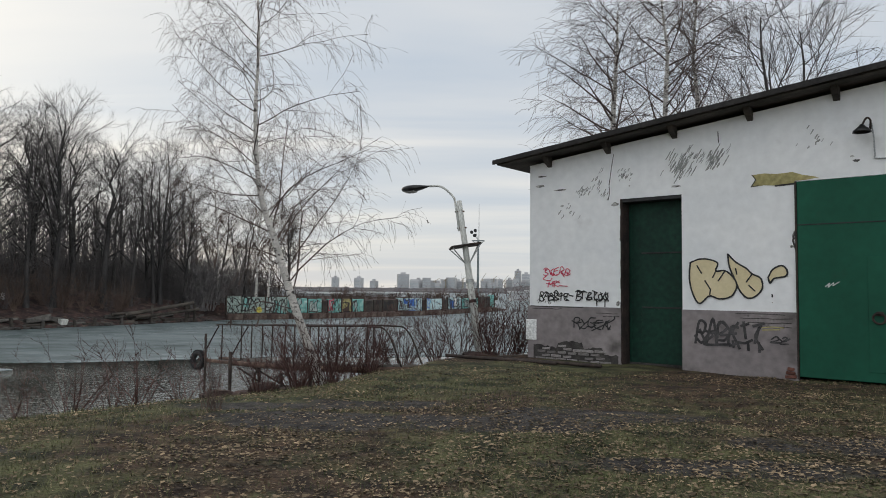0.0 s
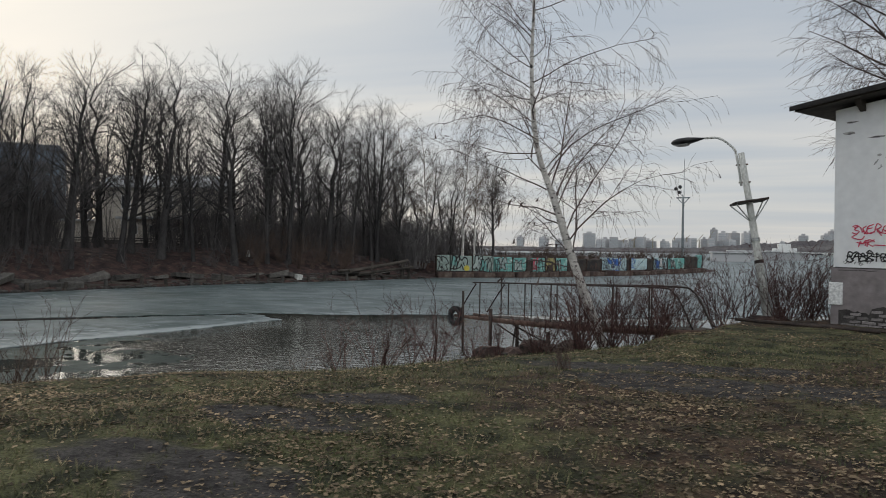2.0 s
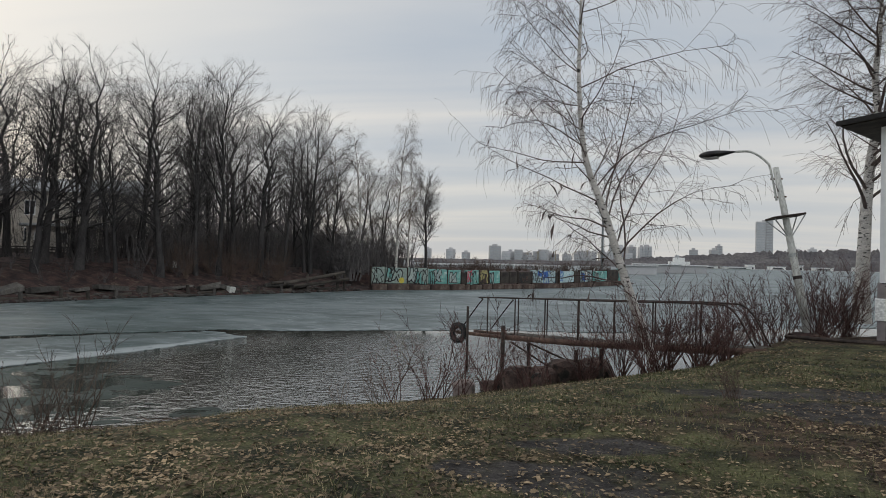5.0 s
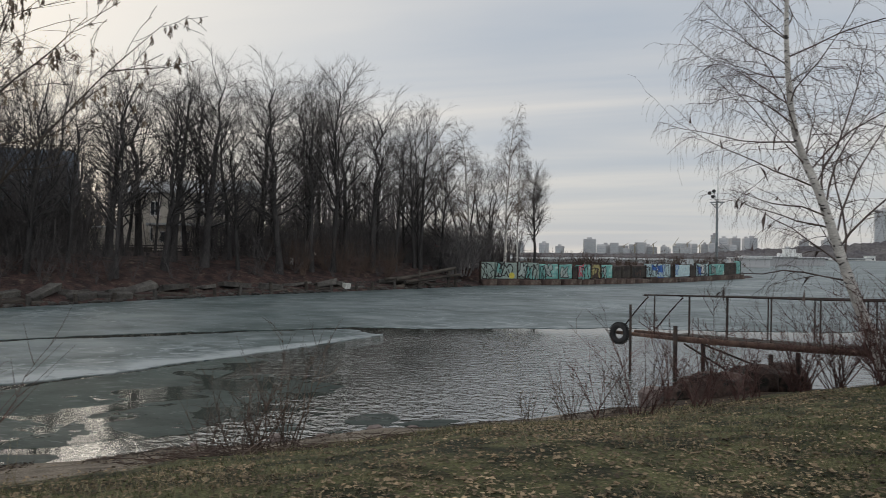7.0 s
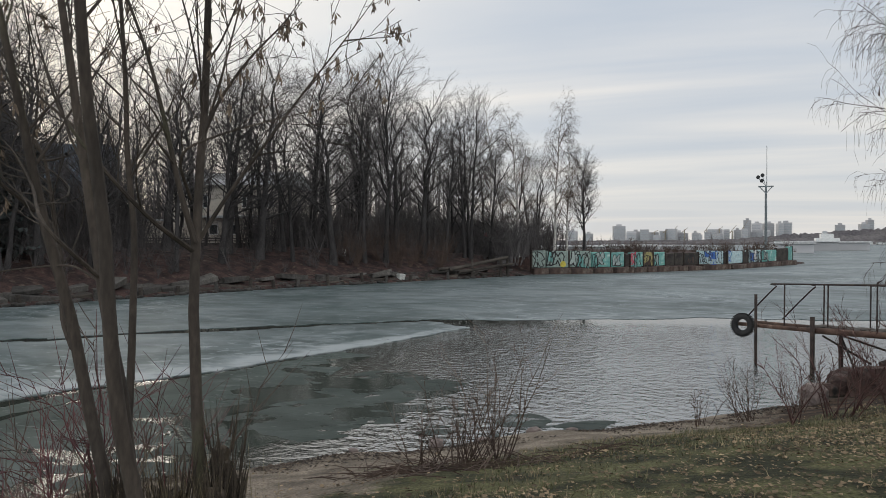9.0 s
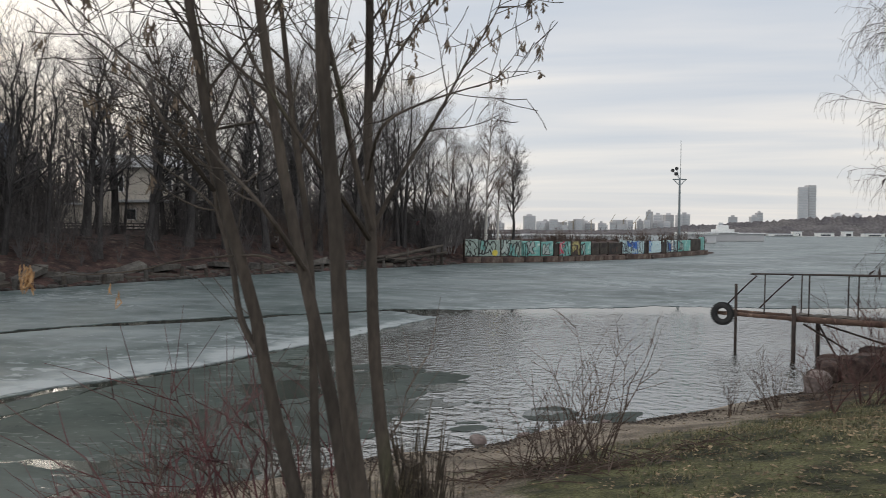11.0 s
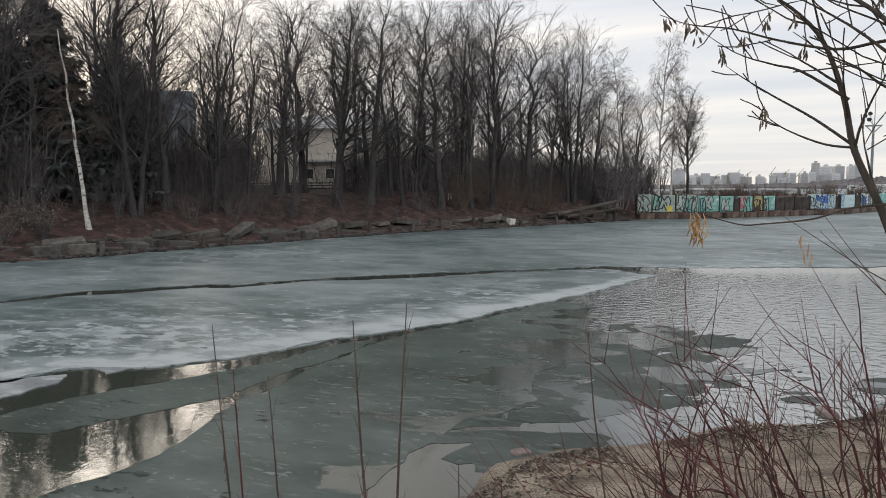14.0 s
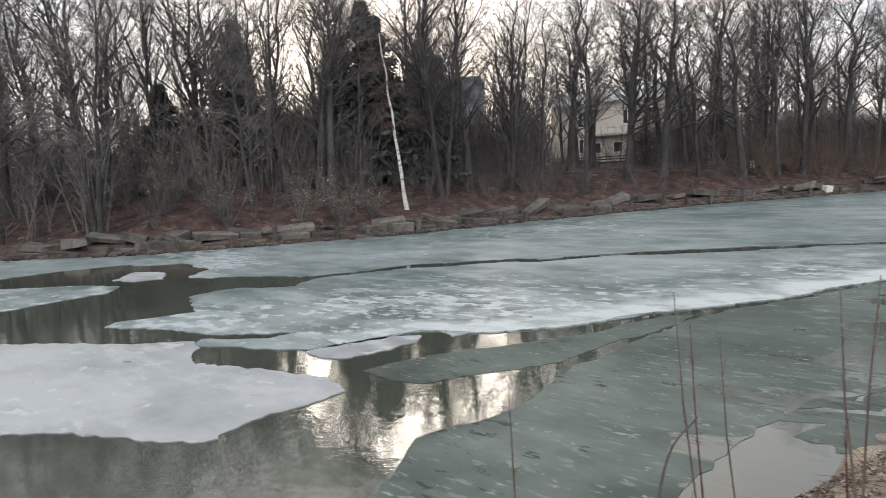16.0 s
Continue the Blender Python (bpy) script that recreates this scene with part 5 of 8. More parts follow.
def distant_wood():
    """Rows of bare trees a long way behind the far bank."""
    rng, g = random.Random(58), Geo()
    for i in range(950):
        a, d = radians(rng.uniform(-100, -18)), rng.uniform(92, 150)
        x, y = -8 + math.sin(a) * d, 2 + math.cos(a) * d
        if x > -38 and y > 60:
            continue
        h = rng.uniform(8.5, 13.5)
        base = Vector((x, y, 1.2))
        g.tube([base, base + Vector((rng.gauss(0, 0.4), rng.gauss(0, 0.4), h))], [0.16, 0.03], 3, cap=False)
        for k in range(34):
            t = rng.uniform(0.12, 0.98)
            b, w = rng.uniform(0, 6.283), rng.uniform(0.8, 3.0) * (1.15 - t)
            p = base + Vector((0, 0, h * t))
            g.cone(p, p + Vector((math.cos(b) * w, math.sin(b) * w, w * rng.uniform(0.5, 1.3))), 0.05)
    tagged(part("distant_wood", g, M["farwood"]), "bare grey wood far behind the bank", "woods", kind="stuff")


distant_wood()


def leafy_shrub(x, y, h, seed):
    """A bank shrub that still holds its pale dry leaves."""
    rng = random.Random(seed)
    z = bank_z(x, y)
    ob = thing("leafy_shrub", "bank shrub still holding pale dry leaves", "shrub", pose(x, y, z), "leafy shrubs on the far bank")
    wood, leaves = Geo(), Geo()
    bush(wood, rng, 0, 0, 0, 26, h, 0.75, 0.013, 6, seg=5)
    tips = [v for v in wood.v if v.z > h * 0.22]
    for i in range(620):
        p = rng.choice(tips) + Vector((rng.gauss(0, 0.06), rng.gauss(0, 0.06), rng.gauss(0, 0.06)))
        a, r = rng.uniform(0, 6.283), rng.uniform(0.03, 0.06)
        d, n = Vector((math.cos(a), math.sin(a), rng.uniform(-1.2, 0.1))).normalized() * r, Vector((-math.sin(a), math.cos(a), rng.gauss(0, 0.4))) * r * 0.45
        b = len(leaves.v)
        leaves.v += [p - d, p + n, p + d, p - n]
        leaves.f += [(b, b + 1, b + 2), (b, b + 2, b + 3)]
    part("branchwork", wood, M["twig"], ob)
    part("leaves", leaves, M["pale_leaf"], ob, "pale grey-brown dry leaves")


for i, (x, y, h) in enumerate(((-41.6, 18.9, 3.4), (-40.4, 20.4, 2.6), (-43.5, 16.2, 3.8), (-46.4, 14.6, 4.2), (-39.9, 21.9, 2.0))):
    leafy_shrub(x, y, h, 400 + i)


def far_brush():
    rng, g, g2 = random.Random(9), Geo(), Geo()
    L = [Vector(p) for p in FAR_SHORE[2:13]]
    for i in range(540):
        j = rng.randrange(len(L) - 1)
        p = L[j].lerp(L[j + 1], rng.random())
        d = (L[j + 1] - L[j]).normalized()
        n = Vector((-d.y, d.x))
        q = p + n * rng.uniform(2.2, 13)
        bush(g, rng, q.x, q.y, bank_z(q.x, q.y), rng.randint(6, 14), rng.uniform(0.9, 3.3), rng.uniform(0.4, 0.9), 0.011, 5)
    for i in range(18):
        x = rng.uniform(-32.8, -26.8)
        y = 48.4 + (x + 30.3) * 1.55 + rng.uniform(-1.2, 2.5)
        bush(g2, rng, x, y + 1.5, bank_z(x, y + 1.5), 20, rng.uniform(2.0, 3.4), 0.8, 0.012, 6)
    for i in range(95):
        t = rng.random()
        x, y = -21 + 25 * t + rng.uniform(-2, 2), 69.5 + 33 * t + rng.uniform(2.5, 9)
        bush(g2, rng, x, y, 0.0, 10, rng.uniform(0.6, 2.1), 0.8, 0.03, 4, seg=3)
    tagged(part("brushwood", g, M["twig"]), "bare grey brushwood along the far bank", "brushwood", kind="stuff")
    tagged(part("willow_scrub", g2, M["twig_brown"]), "pale brown bare willow scrub", "brushwood", kind="stuff")


far_brush()


def near_birch():
    """The birch that leans over the pier."""
    rng = random.Random(17)
    ob = thing("birch", "leaning white birch with dark marks and long drooping twigs", "tree", pose(-2.78, 14.78, ground_z(-2.78, 14.78) - 0.1))
    pts = arc([(0.35, 0.0, -0.1), (0.05, 0.0, 0.8), (-0.35, -0.05, 1.9), (-0.8, -0.1, 3.3), (-1.18, 0.0, 4.4), (-1.32, 0.05, 6.0), (-1.3, 0.1, 7.6), (-1.42, 0.1, 9.6)], 3)
    rad = [0.115 * (1 - 0.9 * i / (len(pts) - 1)) for i in range(len(pts))]
    geos = [Geo(), Geo()]
    geos[0].tube(pts, rad, 9, cap=False)
    spec = [dict(n=44, ang=55, len=3.8, tip=0.5, r=0.023, up=0.03, wig=0.10, seg=7, sides=4, end=0.005, to_geo=1, fall=2.4, **{"from": 0.27}),
            dict(n=10, ang=42, len=1.3, tip=0.5, r=0.008, up=-0.06, wig=0.12, seg=4, sides=3, end=0.0035, to_geo=1, **{"from": 0.12}),
            dict(n=8, ang=42, len=0.8, tip=0.6, r=0.004, up=-0.5, wig=0.10, seg=3, sides=3, end=0.0022, to_geo=1, **{"from": 0.1})]
    sprout(geos, pts, rad, 0, spec, rng)
    # the crown reaches further to the lake's open side
    for i, v in enumerate(geos[1].v):
        k = next((j for j in range(len(pts) - 1) if pts[j + 1].z > v.z), len(pts) - 2)
        d = v.x - pts[k].x
        geos[1].v[i] = Vector((pts[k].x + d * (1.18 if d > 0 else min(0.82, max(0.64, 0.64 + 0.06 * (v.z - 3.0)))), v.y, v.z))
    part("trunk", geos[0], M["birch"], ob, "white birch trunk with black marks", True)
    part("crown", geos[1], M["birch_twig"], ob)


near_birch()


def back_birches():
    spec = [dict(DROOP[0], n=30, len=5.0, r=0.06, **{"from": 0.3}), dict(DROOP[1], n=9, len=1.7), dict(DROOP[2], n=8, len=1.1, r=0.007, end=0.004)]
    a = tree("birch", "tall birch behind the white shed with hanging twigs", 91, 14, 1, 0.2, spec, M["birch"], M["birch_twig"], m=place(7.2, 24.5, -0.2, 10), group="birches behind the shed")
    copy_thing(a, place(8.9, 25.5, -0.2, 130, 0.95, 1.0))
    copy_thing(a, place(5.35, 25.6, -0.3, 250, 1.25, 0.92))
    tree("deciduous_tree", "bare spreading tree behind the white shed", 92, 11.5, 2, 0.24, [dict(FOREST[0], len=4.0)] + FOREST[1:], M["bark"], M["twig"], m=place(11.5, 24.5, -0.2))


back_birches()


# long limbs: radius at the start, and the line
REACHING = [(0.017, [(-11.59, 5.55, 1.4), (-11.45, 5.72, 1.75), (-11.28, 5.92, 2.12), (-11.14, 6.22, 2.54), (-10.97, 6.55, 3.0), (-10.96, 7.3, 3.68)]),
            (0.008, [(-10.97, 6.55, 3.0), (-10.9, 6.8, 3.08), (-10.82, 7.2, 3.2), (-10.75, 7.6, 3.38)]),
            (0.015, [(-11.63, 5.7, 2.2), (-11.55, 5.74, 2.4), (-11.38, 5.86, 2.72), (-11.27, 6.2, 3.1), (-11.32, 6.65, 3.55)]),
            (0.012, [(-11.63, 5.7, 2.2), (-11.55, 5.78, 2.6), (-11.47, 5.88, 3.1), (-11.4, 6.0, 3.6)]),
            (0.024, [(-11.58, 5.52, 1.4), (-11.66, 5.47, 1.75), (-11.76, 5.43, 2.25), (-11.86, 5.38, 2.7), (-12.05, 5.3, 3.3), (-12.2, 5.25, 3.9)]),
            (0.012, [(-11.6, 5.5, 1.7), (-11.43, 5.2, 1.95), (-11.28, 5.4, 2.11), (-11.0, 6.0, 2.34), (-10.67, 6.67, 2.57)]),
            (0.018, [(-11.59, 5.5, 1.35), (-11.62, 5.1, 1.58), (-11.83, 4.8, 2.01), (-11.97, 4.73, 2.3), (-12.1, 4.7, 2.8)]),
            (0.014, [(-11.7, 4.8, 1.2), (-11.78, 4.5, 1.5), (-12.13, 4.72, 1.75), (-12.4, 4.8, 2.0), (-12.7, 4.8, 2.2)]),
            (0.013, [(-12.2, 4.8, 1.6), (-12.25, 4.5, 1.85), (-12.43, 4.57, 2.07), (-12.83, 4.8, 2.38), (-13.1, 4.9, 2.5)]),
            (0.022, [(-12.0, 4.89, 0.75), (-12.12, 4.93, 0.93), (-12.22, 5.02, 1.22), (-12.33, 5.07, 1.49), (-12.38, 5.08, 1.73), (-12.47, 5.1, 1.99), (-12.6, 5.1, 2.15), (-12.75, 5.1, 2.26), (-13.0, 5.1, 2.42)]),
            (0.007, [(-12.32, 5.07, 1.5), (-12.45, 5.07, 1.52), (-12.59, 5.07, 1.58), (-12.68, 5.07, 1.64), (-12.74, 5.07, 1.71)]),
            (0.008, [(-12.32, 5.07, 1.5), (-12.5, 5.07, 1.64), (-12.67, 5.07, 1.75), (-12.8, 5.07, 1.84), (-12.89, 5.07, 1.91)]),
            (0.008, [(-12.36, 5.07, 1.72), (-12.56, 5.07, 1.86), (-12.68, 5.07, 1.9), (-12.85, 5.07, 1.97), (-13.05, 5.07, 2.12)]),
            (0.009, [(-12.0, 4.85, 1.95), (-12.24, 5.07, 1.97), (-12.42, 5.07, 1.95), (-12.66, 5.07, 2.01), (-12.86, 5.07, 2.08), (-13.06, 5.07, 2.12), (-13.2, 5.07, 2.18)]),
            (0.008, [(-12.1, 4.95, 1.7), (-12.22, 5.07, 1.77), (-12.33, 5.07, 1.86), (-12.47, 5.07, 1.94), (-12.6, 5.1, 2.05)])]


def maple():
    """Several grey stems from one stump, with hanging dry seed keys."""
    rng = random.Random(23)
    x0, y0 = -11.55, 5.0
    ob = thing("maple", "multi-stemmed bare maple with hanging dry seed clusters", "tree", pose(x0, y0, ground_z(x0, y0)))
    g0 = ground_z(x0, y0)
    # lean of each stem: offsets from the foot at true heights, and its radius
    stems = [([(-0.02, -0.09, g0 - 0.15), (-0.08, -0.09, -0.6), (-0.24, -0.09, 0.0), (-0.39, -0.08, 0.5), (-0.47, -0.12, 1.0), (-0.6, -0.17, 1.5), (-0.68, -0.22, 2.0), (-0.73, -0.32, 2.6), (-0.95, -0.5, g0 + 4.6)], 0.045),
             ([(-0.06, -0.1, g0 - 0.15), (-0.1, -0.08, -0.6), (-0.17, 0.02, 0.0), (-0.24, 0.14, 0.5), (-0.28, 0.21, 1.0), (-0.36, 0.31, 1.5), (-0.46, 0.36, 2.0), (-0.57, 0.46, 2.6), (-0.8, 0.6, g0 + 4.6)], 0.031),
             ([(0.25, -0.25, g0 - 0.15), (0.21, -0.25, -0.6), (0.1, -0.22, 0.0), (-0.01, -0.17, 0.5), (-0.12, -0.18, 1.0), (-0.26, -0.13, 1.5), (-0.35, -0.13, 2.0), (-0.43, -0.15, 2.6), (-0.7, -0.2, g0 + 5.0)], 0.043),
             ([(0.3, -0.24, g0 - 0.15), (0.27, -0.26, -0.6), (0.21, -0.32, 0.0), (0.15, -0.38, 0.5), (0.11, -0.39, 1.0), (0.08, -0.39, 1.5), (0.05, -0.44, 2.0), (0.06, -0.52, 2.6), (0.1, -0.7, g0 + 6.0)], 0.049),
             ([(0.26, 0.26, g0 - 0.15), (0.22, 0.28, -0.6), (0.12, 0.35, 0.0), (0.03, 0.44, 0.5), (-0.01, 0.47, 1.0), (-0.05, 0.56, 1.5), (-0.11, 0.68, 2.0), (-0.13, 0.77, 2.6), (-0.18, 0.95, g0 + 5.6)], 0.045)]
    stems = [([(x, y, z - g0) for x, y, z in line], r) for line, r in stems]
    spec = [dict(n=11, ang=40, len=1.9, tip=0.5, r=0.014, up=0.06, wig=0.09, seg=6, sides=5, end=0.003, to_geo=0, **{"from": 0.5}),
            dict(n=5, ang=42, len=0.9, tip=0.6, r=0.009, up=0.02, wig=0.12, seg=4, sides=3, end=0.003, to_geo=1, **{"from": 0.2}),
            dict(n=3, ang=40, len=0.4, tip=0.6, r=0.004, up=0.0, wig=0.12, seg=2, sides=3, end=0.002, to_geo=1, **{"from": 0.2})]
    limb_spec = dict(spec[0])
    tips = []
    for line, r in stems:
        fine = arc(line, 8)
        pts = [min(fine, key=lambda p: abs(p.z - (fine[0].z + (fine[-1].z - fine[0].z) * i / 17))) for i in range(18)]
        rad = [r * (1 - 0.7 * i / (len(pts) - 1)) for i in range(len(pts))]
        st = part("stem", Geo().tube(pts, rad, 9, cap=False), M["bark_pale"], ob, "grey-brown smooth stem", True)
        n = limb_spec["n"]
        for i in range(n):
            f0 = limb_spec["from"] + (1 - limb_spec["from"]) * i / n
            geo = Geo()
            s0 = dict(limb_spec, n=1, to=f0 + (1 - limb_spec["from"]) / n, **{"from": f0})
            sprout([geo, geo], pts, rad, 0, [s0] + spec[1:], rng)
            part("limb", geo, M["twig_brown"] if i > 6 else M["bark_pale"], st)
            tips += [v for v in geo.v if v.z > 1.9]
    # long limbs that reach out along the bank
    for r, line in REACHING:
        pts = arc([(x - x0, y - y0, z - g0) for x, y, z in line], 4)
        rad = [max(0.0018, r * (1 - 0.85 * i / (len(pts) - 1))) for i in range(len(pts))]
        geo = Geo().tube(pts, rad, 6, cap=False)
        sprout([geo, geo], pts, rad, 0, [dict(spec[0], n=9 if r > 0.01 else 4, len=0.75 if r > 0.01 else 0.3, r=r * 0.45, **{"from": 0.25 if r > 0.01 else 0.5}), dict(spec[1], n=3, len=0.35)][:2 if r > 0.01 else 1], rng)
        part("limb", geo, M["bark_pale"], ob)
        tips += [v for v in geo.v if abs(v.x) > 0.9] + [v for v in geo.v if v.z > 2.9 and v.y > 0.6] * 4
    for i in range(190):
        p = rng.choice(tips)
        seeds = Geo()
        ln = rng.uniform(0.07, 0.15)
        for j in range(rng.randint(6, 12)):
            a = p + Vector((rng.gauss(0, 0.008), rng.gauss(0, 0.008), -rng.uniform(0.0, 0.7) * ln))
            b = a + Vector((rng.gauss(0, 0.014), rng.gauss(0, 0.014), -rng.uniform(0.3, 0.5) * ln))
            seeds.tube([a, a.lerp(b, 0.6), b], [0.0012, 0.007, 0.002], 3, cap=False)
        part("seed_cluster", seeds, M["seed"], ob, "hanging dry brown seed cluster")
    # a thin low branch that carries a single tan cluster
    low = Geo()
    line = arc([(x - x0, y - y0, z - g0) for x, y, z in ((-11.7, 4.82, 1.16), (-11.9, 4.84, 1.25), (-12.05, 4.84, 1.265), (-12.24, 4.8, 1.25), (-12.39, 4.73, 1.23), (-12.52, 4.66, 1.19), (-12.71, 4.59, 1.17), (-12.8, 4.52, 1.17), (-12.93, 4.45, 1.21), (-13.05, 4.36, 1.26))], 4)
    low.tube(line, [0.0075 - 0.00017 * i for i in range(len(line))], 5)
    part("low_branch", low, M["bark_pale"], ob, "thin low branch")
    for c, n in (((-1.41, -0.6, 1.225 - g0), 30), ((-1.01, -0.5, 1.15 - g0), 5)):
        tan = Geo()
        for i in range(n):
            a = Vector(c) + Vector((rng.gauss(0, 0.016), rng.gauss(0, 0.016), -rng.uniform(0, 0.1)))
            tan.tube([a, a + Vector((rng.gauss(0, 0.008), rng.gauss(0, 0.008), -0.025)), a + Vector((rng.gauss(0, 0.011), rng.gauss(0, 0.011), -0.055))], [0.001, 0.0045, 0.0015], 3, cap=False)
        part("seed_cluster", tan, M["seed_tan"], ob, "single tan dry seed cluster")
    # broken stump beside the stems
    for dx, dy, h, r in ((0.44, 0.12, 0.62, 0.1), (0.58, 0.04, 0.5, 0.09), (0.12, -0.15, 0.5, 0.12), (-0.15, -0.2, 0.52, 0.1), (-0.3, 0.0, 0.46, 0.09), (0.05, 0.18, 0.55, 0.13), (0.24, 0.42, (0.05 - g0) / 0.72, 0.085), (0.36, 0.37, (-0.03 - g0) / 0.72, 0.075), (-0.1, 0.05, 0.4, 0.14), (0.25, -0.05, 0.5, 0.12)):
        st = Geo()
        top = [(dx + 0.02, dy, -0.12), (dx, dy + 0.01, h * 0.36), (dx + rng.gauss(0, 0.03), dy + rng.gauss(0, 0.03), h * 0.72)]
        st.tube(arc(top, 4), [r * (1.4 - 0.9 * i / 8) * rng.uniform(0.85, 1.15) for i in range(9)], 11)
        for v in st.v:
            v += Vector((rng.gauss(0, 0.016), rng.gauss(0, 0.016), rng.gauss(0, 0.02)))
        stump = part("stump", st, M["moss"], ob, "ragged mossy stump at the foot")
        spl = Geo()
        for i in range(47):
            a = rng.uniform(0, 6.283)
            p = Vector((dx + math.cos(a) * r * 0.9, dy + math.sin(a) * r * 0.9, rng.uniform(0.0, h * 0.8)))
            spl.cone(p, p + Vector((math.cos(a) * 0.06, math.sin(a) * 0.06, rng.uniform(0.15, 0.5))), rng.uniform(0.003, 0.011))
        part("splinter", spl, M["moss"], stump, "upright bark splinters and dead shoots")
    tuft = Geo()
    for i in range(420):
        a, q = rng.uniform(0, 6.283), abs(rng.gauss(0, 0.33))
        p = Vector((0.12 + math.cos(a) * q * 1.2, 0.08 + math.sin(a) * q, -0.05))
        t = p + Vector((rng.gauss(0, 0.14), rng.gauss(0, 0.14), rng.uniform(0.25, 0.78)))
        tuft.cone(p, t, rng.uniform(0.002, 0.005))
    part("dead_grass", tuft, M["straw"], ob, "dead grass and shoots round the foot")


maple()


# ---- the white shed ----
SHED = pose(1.81, 15.71, 0, 0, 0, -37.93) @ Matrix.Diagonal((1.018, 1, 1, 1))


def roof_z(u):
    return 4.36 + 0.1 * u


def build_shed():
    ob = thing("shed", "white plastered shed with grey plinth, graffiti and dark roof", "shed", SHED)
    L, D = 13.0, 8.0
    rng = random.Random(7)
    d0, d1, dt, g0, g1, gt = 2.12, 3.34, 3.3, 5.3, 8.5, 3.36

    def slab(u0, u1, z0, z1a, z1b, y0=0.0, y1=0.4):
        g = Geo()
        g.v = [Vector(p) for p in ((u0, y0, z0), (u1, y0, z0), (u1, y1, z0), (u0, y1, z0), (u0, y0, z1a), (u1, y0, z1b), (u1, y1, z1b), (u0, y1, z1a))]
        g.f = [(3, 2, 1, 0), (4, 5, 6, 7), (0, 1, 5, 4), (1, 2, 6, 5), (2, 3, 7, 6), (3, 0, 4, 7)]
        return g

    def join(*gs):
        g = Geo()
        for a in gs:
            b = len(g.v)
            g.v += a.v
            g.f += [tuple(b + i for i in f) for f in a.f]
        return g

    top = lambda u: roof_z(u) - 0.16
    for u0, u1, z0 in ((0, d0, 1.12), (d0, d1, dt), (d1, g0, 1.12), (g0, g1, gt), (g1, L, 1.12)):
        part("front_wall", slab(u0, u1, z0, top(u0), top(u1)), M["plaster"], ob, "white plastered brick wall with peeling patches")
    for u0, u1, z0, y0, y1 in ((0, 0.4, 1.12, 0.4, D), (L - 0.4, L, 0, 0.4, D), (0.4, L - 0.4, 0, D - 0.4, D)):
        part("side_wall", slab(u0, u1, z0, top(u0), top(u1), y0, y1), M["plaster"], ob)
    for u0, u1, y0, y1 in ((-0.03, d0, -0.03, 0.4), (d1, g0, -0.03, 0.4), (g1, L, -0.03, 0.4), (-0.03, 0.4, 0.4, D)):
        part("plinth", slab(u0, u1, -0.3, 1.12, 1.12, y0, y1), M["plinth"], ob, "grey rendered plinth")
    part("inner_wall", join(slab(d0, d1, -0.3, 0.04, 0.04, 0.3, 2.0), slab(d0 - 0.1, d1 + 0.1, 0, 3.4, 3.4, 2.0, 2.1)), M["mortar"], ob)
    # door set back in its opening, its near reveal painted blue-grey
    part("reveal", slab(d0 + 0.003, d0 + 0.03, 0, dt - 0.005, dt - 0.005, 0.005, 0.34), M["reveal"], ob, "dark bare brick reveal beside the door")
    # black bar that paints in the shade under the head of the opening
    part("lintel", Geo().bevel_box(d0 - 0.02, 0.006, dt - 0.07, d1 + 0.01, 0.3, dt - 0.002, 0.004), M["black"], ob)
    z = 0.02
    while z < dt:
        h = rng.uniform(0.06, 0.3)
        part("broken_edge", Geo().bevel_box(d0 - rng.uniform(0.002, 0.022), -0.006, z, d0 + 0.006, 0.02, min(z + h, dt), 0.002, None, 0.004, rng), M["reveal"], ob)
        z += h
    door = part("door", Geo().bevel_box(d0 + 0.03, 0.3, 0.03, d1, 0.36, dt, 0.008), M["green_dark"], ob, "dark green sheet steel door")
    for z in (1.12, 2.2):
        part("rail", Geo().bevel_box(d0 + 0.3, 0.286, z, d1 - 0.02, 0.3, z + 0.03, 0.004), M["black"], door)
    for u in (d0 + 0.04, d1 - 0.09):
        part("stile", Geo().bevel_box(u, 0.284, 0.04, u + 0.06, 0.3, dt - 0.02, 0.006), M["green_dark"], door)
    part("lower_sheet", Geo().bevel_box(d0 + 0.3, 0.278, 0.05, d1 - 0.02, 0.3, 1.1, 0.004), M["green_dark"], door)
    # gate flush with the wall
    gate = part("gate", Geo().bevel_box(g0 + 0.01, -0.02, 0.04, g1 - 0.01, 0.05, gt - 0.01, 0.01), M["green"], ob, "large green steel gate")
    for z0, z1 in ((2.6, 2.618),):
        part("seam", Geo().box(g0 + 0.02, -0.026, z0, g1 - 0.02, -0.021, z1), M["black"], gate)
    wicket = part("wicket_door", Geo().bevel_box(g0 + 1.02, -0.03, 0.2, g0 + 2.15, -0.021, 2.05, 0.004), M["green"], gate, "wicket door in the gate")
    ring = Geo()
    ring.tube([(g0 + 1.17 + 0.085 * math.cos(a), -0.06 - 0.02 * math.sin(a), 1.06 + 0.085 * math.sin(a)) for a in [i * math.pi / 8 for i in range(17)]], 0.017, 6, cap=False)
    ring.bevel_box(g0 + 1.13, -0.075, 1.1, g0 + 1.23, -0.031, 1.17, 0.008)
    part("padlock", ring, M["iron"], wicket, "dark padlock on a ring")
    rust = Geo().bevel_box(g0 - 0.02, -0.036, 0.0, g0 + 0.009, 0.02, gt, 0.004)
    part("gate_frame", rust, M["iron"], gate, "rusty gate frame")
